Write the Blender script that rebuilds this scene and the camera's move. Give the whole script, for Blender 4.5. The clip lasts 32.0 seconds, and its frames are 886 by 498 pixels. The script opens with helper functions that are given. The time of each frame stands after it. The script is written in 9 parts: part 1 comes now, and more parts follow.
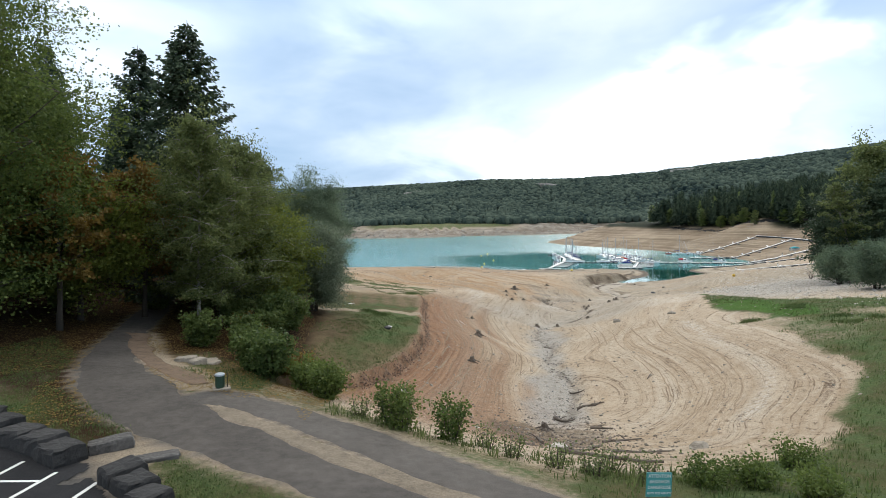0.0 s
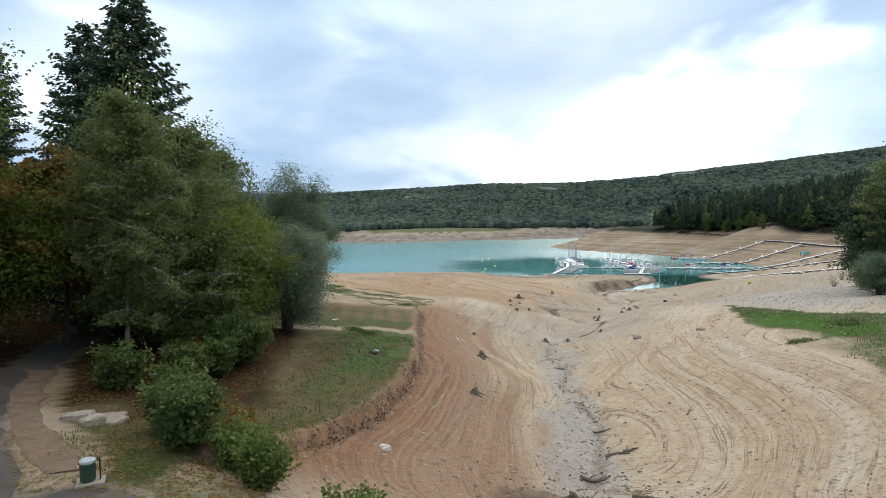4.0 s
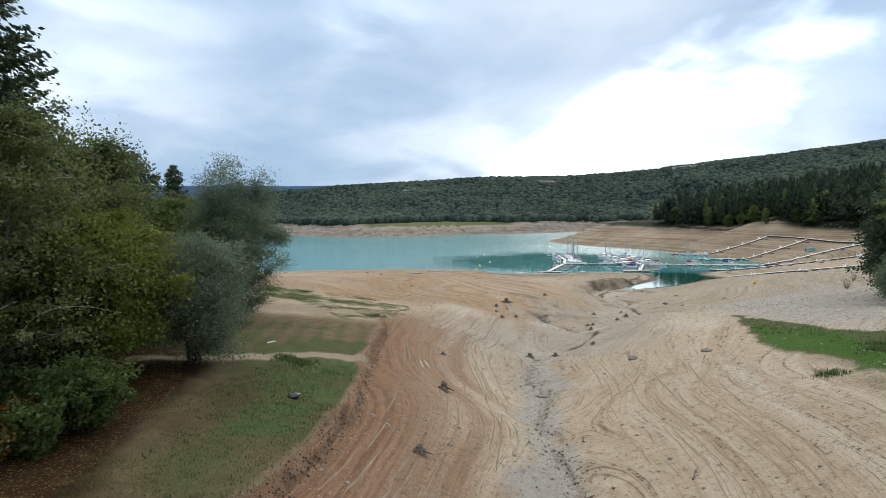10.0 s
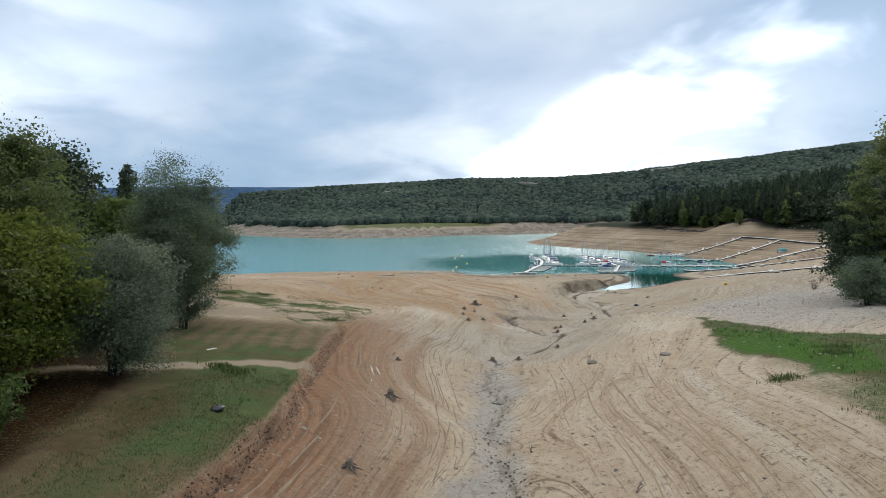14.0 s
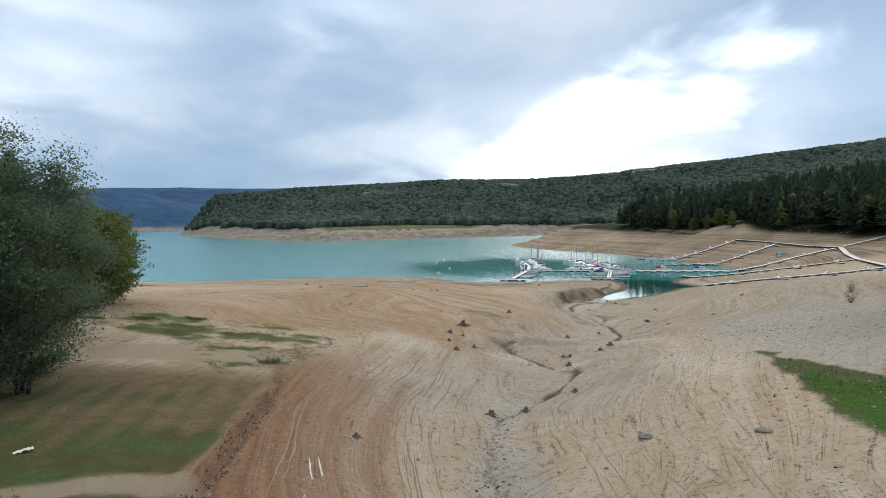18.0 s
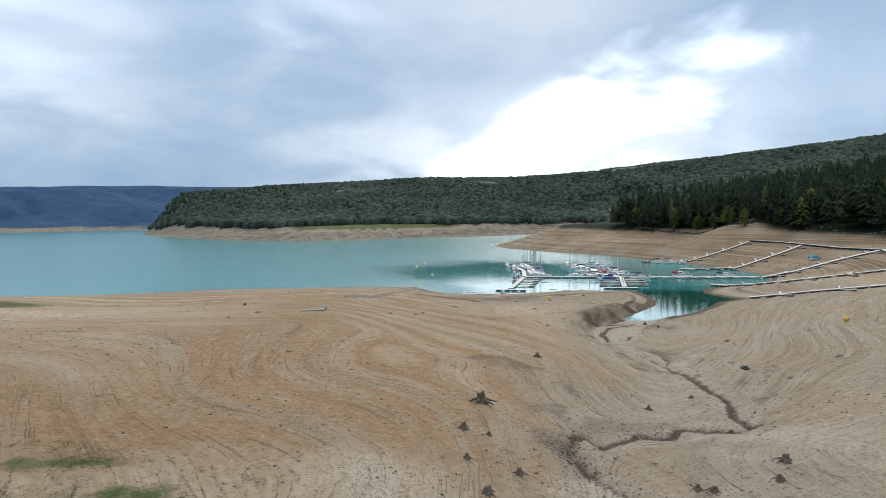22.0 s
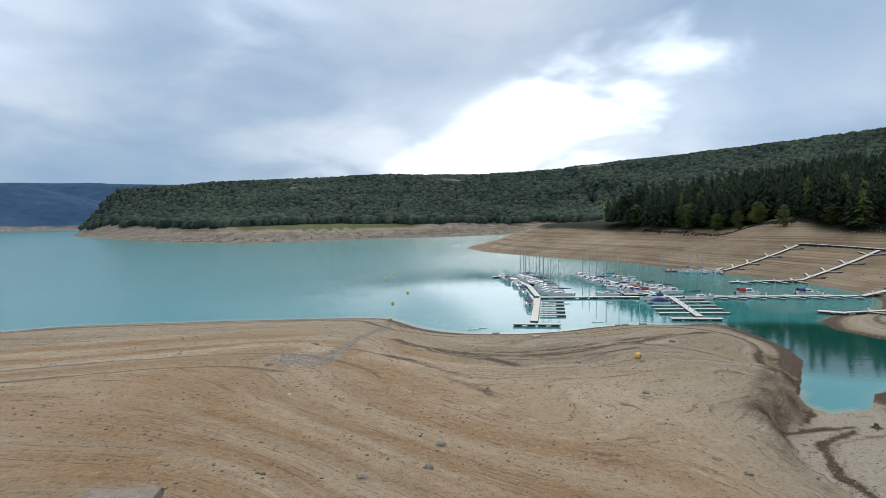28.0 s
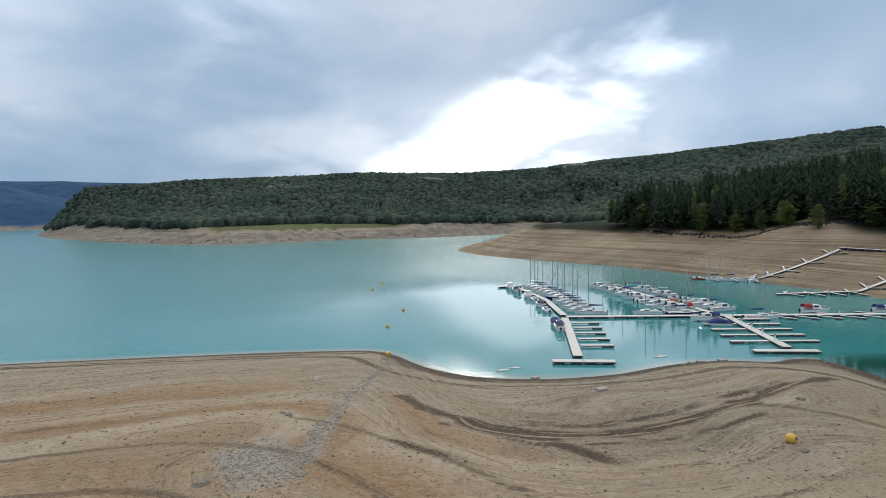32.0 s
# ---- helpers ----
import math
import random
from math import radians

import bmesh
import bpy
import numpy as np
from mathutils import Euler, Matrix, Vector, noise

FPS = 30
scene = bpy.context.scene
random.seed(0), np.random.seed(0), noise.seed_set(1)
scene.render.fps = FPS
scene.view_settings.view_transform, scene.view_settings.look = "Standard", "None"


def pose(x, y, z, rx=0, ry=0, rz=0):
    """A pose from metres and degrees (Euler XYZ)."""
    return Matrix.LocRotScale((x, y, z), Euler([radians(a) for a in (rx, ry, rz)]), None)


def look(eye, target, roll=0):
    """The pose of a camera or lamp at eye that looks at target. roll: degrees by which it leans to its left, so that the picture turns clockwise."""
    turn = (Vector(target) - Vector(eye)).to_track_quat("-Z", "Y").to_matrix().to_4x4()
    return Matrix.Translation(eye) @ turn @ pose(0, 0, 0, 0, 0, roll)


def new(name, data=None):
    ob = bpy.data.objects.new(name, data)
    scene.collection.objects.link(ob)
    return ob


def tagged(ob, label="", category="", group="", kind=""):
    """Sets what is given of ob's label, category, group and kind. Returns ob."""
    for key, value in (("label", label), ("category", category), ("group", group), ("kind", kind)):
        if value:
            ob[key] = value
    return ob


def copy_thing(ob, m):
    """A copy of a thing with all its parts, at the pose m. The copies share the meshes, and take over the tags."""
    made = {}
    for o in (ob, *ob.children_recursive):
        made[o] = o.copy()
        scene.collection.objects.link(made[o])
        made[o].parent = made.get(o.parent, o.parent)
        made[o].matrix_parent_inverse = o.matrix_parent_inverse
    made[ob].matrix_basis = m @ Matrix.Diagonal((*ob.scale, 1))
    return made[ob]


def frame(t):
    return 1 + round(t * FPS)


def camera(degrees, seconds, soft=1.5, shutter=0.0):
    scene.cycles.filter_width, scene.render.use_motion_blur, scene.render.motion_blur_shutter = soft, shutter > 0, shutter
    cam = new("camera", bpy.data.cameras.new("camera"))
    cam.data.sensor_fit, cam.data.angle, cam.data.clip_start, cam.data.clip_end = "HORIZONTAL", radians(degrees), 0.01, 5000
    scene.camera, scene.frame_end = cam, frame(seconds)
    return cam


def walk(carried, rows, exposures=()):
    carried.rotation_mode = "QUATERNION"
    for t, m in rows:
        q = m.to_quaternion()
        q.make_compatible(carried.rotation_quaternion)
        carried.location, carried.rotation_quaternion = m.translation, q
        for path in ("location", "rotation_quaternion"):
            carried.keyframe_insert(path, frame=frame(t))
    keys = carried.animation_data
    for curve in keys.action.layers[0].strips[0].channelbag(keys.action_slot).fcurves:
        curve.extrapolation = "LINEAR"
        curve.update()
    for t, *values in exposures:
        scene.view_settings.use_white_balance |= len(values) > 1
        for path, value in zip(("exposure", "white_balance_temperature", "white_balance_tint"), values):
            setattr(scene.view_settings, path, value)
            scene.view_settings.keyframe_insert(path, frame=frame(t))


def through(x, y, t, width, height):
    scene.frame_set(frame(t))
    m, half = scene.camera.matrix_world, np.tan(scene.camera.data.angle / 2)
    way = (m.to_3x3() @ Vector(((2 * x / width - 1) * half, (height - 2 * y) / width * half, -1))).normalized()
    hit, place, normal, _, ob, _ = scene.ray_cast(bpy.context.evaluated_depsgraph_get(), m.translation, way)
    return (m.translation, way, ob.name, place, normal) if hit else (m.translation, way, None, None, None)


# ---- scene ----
cam = camera(74.6, 32.0, 0.65)

# seconds, x, y, z, pitch, yaw, roll of the drone
FLIGHT = [
    (0, 0.46, 1.18, 20.57, -2.75, -0.32, -0.8),
    (0.5, 0.51, 2.46, 20.53, -2.64, -0.29, -0.8),
    (1, 0.56, 3.68, 20.49, -2.56, -0.28, -0.8),
    (1.5, 0.59, 4.84, 20.45, -2.52, -0.29, -0.8),
    (2, 0.60, 5.86, 20.43, -2.48, -0.32, -0.8),
    (2.5, 0.61, 6.75, 20.42, -2.42, -0.35, -0.8),
    (3, 0.64, 7.41, 20.41, -2.34, -0.35, -0.8),
    (3.5, 0.69, 8.05, 20.41, -2.23, -0.34, -0.8),
    (5.5, 0.89, 13.05, 21.01, -2.84, -0.06, -0.8),
    (6, 0.92, 14.26, 20.94, -2.78, -0.09, -0.8),
    (6.5, 0.98, 15.34, 20.90, -2.73, -0.08, -0.8),
    (7, 1.06, 15.97, 20.95, -2.73, -0.05, -0.8),
    (7.5, 1.18, 16.40, 21.06, -2.78, -0.07, -0.8),
    (8, 1.45, 16.77, 21.16, -2.83, -0.12, -0.8),
    (8.5, 1.90, 17.13, 21.23, -2.87, -0.18, -0.8),
    (9, 2.52, 17.45, 21.28, -2.92, -0.22, -0.8),
    (9.5, 3.27, 17.59, 21.30, -2.98, -0.24, -0.8),
    (10, 4.10, 17.70, 21.31, -3.00, -0.25, -0.8),
    (10.5, 4.87, 17.81, 21.31, -3.00, -0.29, -0.8),
    (11, 5.48, 17.84, 21.30, -3.01, -0.37, -0.8),
    (11.5, 5.87, 17.88, 21.30, -3.01, -0.55, -0.8),
    (12, 6.08, 17.91, 21.29, -3.01, -0.83, -0.8),
    (12.5, 6.21, 17.98, 21.27, -2.99, -1.17, -0.8),
    (13, 6.33, 18.22, 21.24, -2.94, -1.50, -0.8),
    (13.5, 6.44, 18.69, 21.23, -2.90, -1.77, -0.8),
    (14, 6.55, 19.29, 21.25, -2.89, -2.03, -0.8),
    (14.5, 6.65, 20.04, 21.27, -2.89, -2.32, -0.8),
    (16.5, 7.07, 26.74, 21.36, -2.84, -3.21, -0.8),
    (17, 7.13, 29.76, 21.39, -2.80, -3.41, -0.8),
    (17.5, 7.18, 33.09, 21.41, -2.76, -3.64, -0.8),
    (18, 7.17, 36.65, 21.45, -2.74, -3.90, -0.8),
    (18.5, 7.16, 40.45, 21.53, -2.78, -4.18, -0.8),
    (19, 7.22, 44.67, 21.64, -2.88, -4.41, -0.8),
    (19.5, 7.36, 49.12, 21.68, -2.97, -4.59, -0.8),
    (20, 7.45, 53.79, 21.57, -2.96, -4.83, -0.8),
    (20.5, 7.44, 58.63, 21.39, -2.89, -5.19, -0.8),
    (21, 7.41, 63.53, 21.23, -2.82, -5.58, -0.8),
    (21.5, 7.46, 68.44, 21.14, -2.81, -5.95, -0.8),
    (22, 7.57, 73.40, 21.12, -2.85, -6.27, -0.8),
    (22.5, 7.65, 78.11, 21.12, -2.91, -6.59, -0.8),
    (23, 7.73, 82.98, 21.11, -2.95, -6.89, -0.8),
    (23.5, 7.84, 87.98, 21.06, -2.97, -7.15, -0.8),
    (24, 7.93, 93.02, 21.01, -2.95, -7.44, -0.8),
    (24.5, 7.97, 98.05, 21.00, -2.92, -7.80, -0.8),
    (25, 8.08, 103.18, 21.07, -2.94, -8.15, -0.8),
    (25.5, 8.30, 108.21, 21.22, -3.01, -8.43, -0.8),
    (27.5, 8.22, 128.76, 21.04, -2.98, -10.09, -0.8),
    (28, 8.01, 134.11, 20.93, -2.97, -10.45, -0.8),
    (28.5, 7.85, 139.34, 20.86, -2.97, -10.80, -0.8),
    (29, 7.78, 144.42, 20.85, -2.98, -11.13, -0.8),
    (29.5, 7.76, 149.18, 20.87, -3.00, -11.44, -0.8),
    (30, 7.73, 153.53, 20.90, -3.02, -11.72, -0.8),
    (30.5, 7.71, 157.24, 21.00, -3.04, -11.94, -0.8),
    (31, 7.72, 159.95, 21.17, -3.06, -12.10, -0.8),
    (31.5, 7.79, 161.66, 21.38, -3.06, -12.24, -0.8),
    (32, 7.90, 162.78, 21.60, -3.07, -12.40, -0.8),
]


def heading(x, y, z, pitch, yaw, roll):
    p, w = radians(pitch), radians(yaw)
    ahead = Vector((-math.sin(w) * math.cos(p), math.cos(w) * math.cos(p), math.sin(p)))
    return look((x, y, z), Vector((x, y, z)) + 2 * ahead, roll)


walk(cam, [(t, heading(*row)) for t, *row in FLIGHT], [(0, 0.37), (6, 0.25), (14, 0.04), (20, -0.03), (26, -0.1), (32, -0.22)])


# ---- sky and sun ----
SUN_AZIMUTH, SUN_HEIGHT = 14.0, 24.0  # degrees, to the right of +y and over the horizon


def node(tree, kind, **values):
    n = tree.nodes.new(kind)
    for key, value in values.items():
        if key in n.inputs:
            n.inputs[key].default_value = value
    return n


def sky_world():
    world = bpy.data.worlds.new("overcast_sky")
    scene.world = world
    world.use_nodes = True
    tree = world.node_tree
    tree.nodes.clear()
    link = tree.links.new
    out = tree.nodes.new("ShaderNodeOutputWorld")
    back = tree.nodes.new("ShaderNodeBackground")
    link(back.outputs[0], out.inputs[0])
    sky = tree.nodes.new("ShaderNodeTexSky")
    sky.sky_type, sky.sun_disc = "NISHITA", False
    sky.sun_elevation, sky.sun_rotation = radians(SUN_HEIGHT), radians(SUN_AZIMUTH)
    where = tree.nodes.new("ShaderNodeTexCoord")
    split = tree.nodes.new("ShaderNodeSeparateXYZ")
    link(where.outputs["Generated"], split.inputs[0])

    def math_node(op, a, b=None, clamp=False):
        n = tree.nodes.new("ShaderNodeMath")
        n.operation, n.use_clamp = op, clamp
        for k, v in enumerate((a, b)):
            if v is None:
                continue
            if isinstance(v, (int, float)):
                n.inputs[k].default_value = v
            else:
                link(v, n.inputs[k])
        return n.outputs[0]

    # The cloud deck is a plane overhead: x / z and y / z with a soft horizon.
    up = math_node("ADD", math_node("MAXIMUM", split.outputs[2], 0.0), 0.30)
    u, v = math_node("DIVIDE", split.outputs[0], up), math_node("DIVIDE", split.outputs[1], up)
    deck = tree.nodes.new("ShaderNodeCombineXYZ")
    link(u, deck.inputs[0]), link(v, deck.inputs[1])
    big = node(tree, "ShaderNodeTexNoise", Scale=0.95, Detail=5.0, Roughness=0.5, Distortion=0.4)
    fine = node(tree, "ShaderNodeTexNoise", Scale=2.6, Detail=4.5, Roughness=0.5, Distortion=0.3)
    shift = tree.nodes.new("ShaderNodeMapping")
    shift.inputs["Location"].default_value = (3.1, 7.3, 0.0)
    link(deck.outputs[0], shift.inputs[0])
    link(shift.outputs[0], big.inputs["Vector"]), link(shift.outputs[0], fine.inputs["Vector"])
    cloud = math_node("ADD", math_node("MULTIPLY", big.outputs[0], 0.62), math_node("MULTIPLY", fine.outputs[0], 0.38))
    shade = tree.nodes.new("ShaderNodeValToRGB")
    ramp = shade.color_ramp
    ramp.elements[0].position, ramp.elements[0].color = 0.34, (0.245, 0.395, 0.60, 1)
    ramp.elements[1].position, ramp.elements[1].color = 0.68, (0.70, 0.795, 0.91, 1)
    mid = ramp.elements.new(0.48)
    mid.color = (0.395, 0.535, 0.72, 1)
    link(cloud, shade.inputs[0])
    low_blue = tree.nodes.new("ShaderNodeMix")
    low_blue.data_type = "RGBA"
    low_blue.inputs["B"].default_value = (0.235, 0.40, 0.61, 1)
    link(shade.outputs[0], low_blue.inputs["A"])

    # Bearing and height in degrees, stirred a little by the cloud's own noise.
    deg = 57.29578
    stir = math_node("SUBTRACT", fine.outputs[0], 0.5)
    bearing = math_node("MULTIPLY", math_node("ARCTAN2", split.outputs[0], split.outputs[1]), deg)
    height = math_node("MULTIPLY", math_node("ARCSINE", split.outputs[2]), deg)

    def smooth(value, lo, hi):
        n = tree.nodes.new("ShaderNodeMapRange")
        n.interpolation_type = "SMOOTHSTEP"
        n.inputs[1].default_value, n.inputs[2].default_value = lo, hi
        link(value, n.inputs[0])
        return n.outputs[0]

    veil = math_node("MULTIPLY", smooth(bearing, 6.0, -18.0), smooth(height, 9.0, 3.0))
    link(math_node("MULTIPLY", veil, 0.6), low_blue.inputs["Factor"])

    def mixed(a, ka, b, kb, c=0.0, d=None, kd=0.0):
        total = math_node("ADD", math_node("ADD", math_node("MULTIPLY", a, ka), math_node("MULTIPLY", b, kb)), c)
        return total if d is None else math_node("ADD", total, math_node("MULTIPLY", d, kd))

    # The rent in the cloud with the sun behind it: a slanting left edge, a ragged top, a soft right side.
    edge = smooth(mixed(bearing, 0.58, height, -0.815, 1.35, stir, 2.2), -0.6, 2.4)
    roof = smooth(mixed(height, 1.0, bearing, 0.10, 0.0, stir, 20.0), 18.0, 12.6)
    flank = smooth(mixed(bearing, 1.0, height, -0.95, 0.0, stir, 44.0), 25.5, 12.5)
    rent = math_node("MULTIPLY", math_node("MULTIPLY", edge, roof), flank)

    def puff(azimuth, level, wide, tall, power):
        q = math_node("DIVIDE", mixed(bearing, 1.0, stir, 22.0, -azimuth), wide)
        r = math_node("DIVIDE", mixed(height, 1.0, stir, 10.0, -level), tall)
        r = math_node("ADD", math_node("MULTIPLY", q, q), math_node("MULTIPLY", r, r))
        return math_node("MULTIPLY", math_node("POWER", 2.718, math_node("MULTIPLY", r, -1.0)), power)

    glow = math_node("MULTIPLY", rent, 0.9)
    for row in ((14, 7, 14, 6.0, 0.26), (-31, 12.5, 8, 2.6, 0.34), (-27, 18, 9, 2.2, 0.30), (-5, 19.5, 7, 2.6, 0.26), (36, 10, 13, 5.5, 0.22), (0, 5.5, 5, 1.5, 0.10)):
        glow = math_node("ADD", glow, puff(*row))
    bright = tree.nodes.new("ShaderNodeVectorMath")
    bright.operation = "SCALE"
    bright.inputs[0].default_value = (0.98, 0.99, 1.0)
    link(glow, bright.inputs["Scale"])
    total = tree.nodes.new("ShaderNodeVectorMath")
    total.operation = "ADD"
    link(low_blue.outputs["Result"], total.inputs[0]), link(bright.outputs[0], total.inputs[1])
    # a thin share of clear sky behind the deck
    clear = tree.nodes.new("ShaderNodeVectorMath")
    clear.operation = "SCALE"
    clear.inputs["Scale"].default_value = 0.006
    link(sky.outputs[0], clear.inputs[0])
    both = tree.nodes.new("ShaderNodeVectorMath")
    both.operation = "ADD"
    link(total.outputs[0], both.inputs[0]), link(clear.outputs[0], both.inputs[1])
    # an overcast deck is brighter overhead than near the horizon
    zenith = tree.nodes.new("ShaderNodeMapRange")
    zenith.interpolation_type = "SMOOTHSTEP"
    zenith.inputs[1].default_value, zenith.inputs[2].default_value = 0.40, 0.95
    zenith.inputs[3].default_value, zenith.inputs[4].default_value = 1.0, 2.4
    link(split.outputs[2], zenith.inputs[0])
    # and whiter there, away from the blue of the low cloud
    white = tree.nodes.new("ShaderNodeMix")
    white.data_type = "RGBA"
    white.inputs["B"].default_value = (0.74, 0.68, 0.60, 1)
    share = tree.nodes.new("ShaderNodeMapRange")
    share.interpolation_type = "SMOOTHSTEP"
    share.inputs[1].default_value, share.inputs[2].default_value, share.inputs[4].default_value = 0.45, 0.9, 0.75
    link(split.outputs[2], share.inputs[0]), link(share.outputs[0], white.inputs["Factor"])
    link(both.outputs[0], white.inputs["A"])
    link(white.outputs["Result"], back.inputs[0])
    link(zenith.outputs[0], back.inputs[1])


sky_world()
sun = new("sun", bpy.data.lights.new("sun", "SUN"))
sun.data.energy, sun.data.angle, sun.data.color = 1.0, radians(14), (1.0, 0.96, 0.88)
_a, _h = radians(SUN_AZIMUTH), radians(SUN_HEIGHT)
sun.matrix_world = look((0, 0, 60), (-math.sin(_a) * math.cos(_h), -math.cos(_a) * math.cos(_h), 60 - math.sin(_h)))


# ---- materials ----
def plain(name, color, rough=0.6, metal=0.0, vary=0.15, size=6.0, bump=0.0, bump_size=40.0, spec=0.5):
    """A surface with uneven colour, a second finer scale, and relief; sizes in repeats a metre."""
    m = bpy.data.materials.new(name)
    m.use_nodes = True
    t = m.node_tree
    link = t.links.new
    b = t.nodes["Principled BSDF"]
    b.inputs["Roughness"].default_value, b.inputs["Metallic"].default_value = rough, metal
    b.inputs["Specular IOR Level"].default_value = spec
    at = t.nodes.new("ShaderNodeTexCoord")
    n1 = node(t, "ShaderNodeTexNoise", Scale=size, Detail=4.0, Roughness=0.6)
    n2 = node(t, "ShaderNodeTexNoise", Scale=size * 7, Detail=3.0, Roughness=0.6)
    link(at.outputs["Object"], n1.inputs["Vector"]), link(at.outputs["Object"], n2.inputs["Vector"])
    info = t.nodes.new("ShaderNodeObjectInfo")
    a = node(t, "ShaderNodeMath")
    a.operation = "ADD"
    link(n1.outputs[0], a.inputs[0]), link(n2.outputs[0], a.inputs[1])
    c = node(t, "ShaderNodeMath")
    c.operation = "MULTIPLY_ADD"
    link(info.outputs["Random"], c.inputs[0])
    c.inputs[1].default_value = 0.35
    link(a.outputs[0], c.inputs[2])
    r = t.nodes.new("ShaderNodeMapRange")
    r.inputs[1].default_value, r.inputs[2].default_value = 0.75, 1.6
    r.inputs[3].default_value, r.inputs[4].default_value = 1 - vary, 1 + vary
    link(c.outputs[0], r.inputs[0])
    mul = t.nodes.new("ShaderNodeVectorMath")
    mul.operation = "SCALE"
    mul.inputs[0].default_value = color
    link(r.outputs[0], mul.inputs["Scale"])
    link(mul.outputs[0], b.inputs["Base Color"])
    if bump:
        n3 = node(t, "ShaderNodeTexNoise", Scale=bump_size, Detail=4.0, Roughness=0.6)
        link(at.outputs["Object"], n3.inputs["Vector"])
        k = node(t, "ShaderNodeBump", Strength=bump, Distance=0.05)
        link(n3.outputs[0], k.inputs["Height"])
        link(k.outputs[0], b.inputs["Normal"])
    return m


def leafy(name, dark, light, rough=0.6, through=0.35, spec=0.25, stand=0.35):
    """Foliage: every clump or leaf has its own shade, some light passes through."""
    m = bpy.data.materials.new(name)
    m.use_nodes = True
    t = m.node_tree
    link = t.links.new
    b = t.nodes["Principled BSDF"]
    b.inputs["Roughness"].default_value = rough
    b.inputs["Specular IOR Level"].default_value = spec
    geo = t.nodes.new("ShaderNodeNewGeometry")
    at = t.nodes.new("ShaderNodeTexCoord")
    n = node(t, "ShaderNodeTexNoise", Scale=stand, Detail=3.0)
    link(at.outputs["Object"], n.inputs["Vector"])
    info = t.nodes.new("ShaderNodeObjectInfo")
    a = node(t, "ShaderNodeMath")
    a.operation = "MULTIPLY_ADD"
    link(geo.outputs["Random Per Island"], a.inputs[0])
    a.inputs[1].default_value = 0.6
    link(n.outputs[0], a.inputs[2])
    c = node(t, "ShaderNodeMath")
    c.operation = "MULTIPLY_ADD"
    link(info.outputs["Random"], c.inputs[0])
    c.inputs[1].default_value = 0.3
    link(a.outputs[0], c.inputs[2])
    r = t.nodes.new("ShaderNodeMapRange")
    r.inputs[1].default_value, r.inputs[2].default_value = 0.45, 1.35
    link(c.outputs[0], r.inputs[0])
    mix = t.nodes.new("ShaderNodeMix")
    mix.data_type = "RGBA"
    mix.inputs["A"].default_value, mix.inputs["B"].default_value = (*dark, 1), (*light, 1)
    link(r.outputs[0], mix.inputs["Factor"])
    link(mix.outputs["Result"], b.inputs["Base Color"])
    if through:
        tr = t.nodes.new("ShaderNodeBsdfTranslucent")
        link(mix.outputs["Result"], tr.inputs[0])
        mx = t.nodes.new("ShaderNodeMixShader")
        mx.inputs[0].default_value = through
        link(b.outputs[0], mx.inputs[1]), link(tr.outputs[0], mx.inputs[2])
        link(mx.outputs[0], t.nodes["Material Output"].inputs[0])
    return m


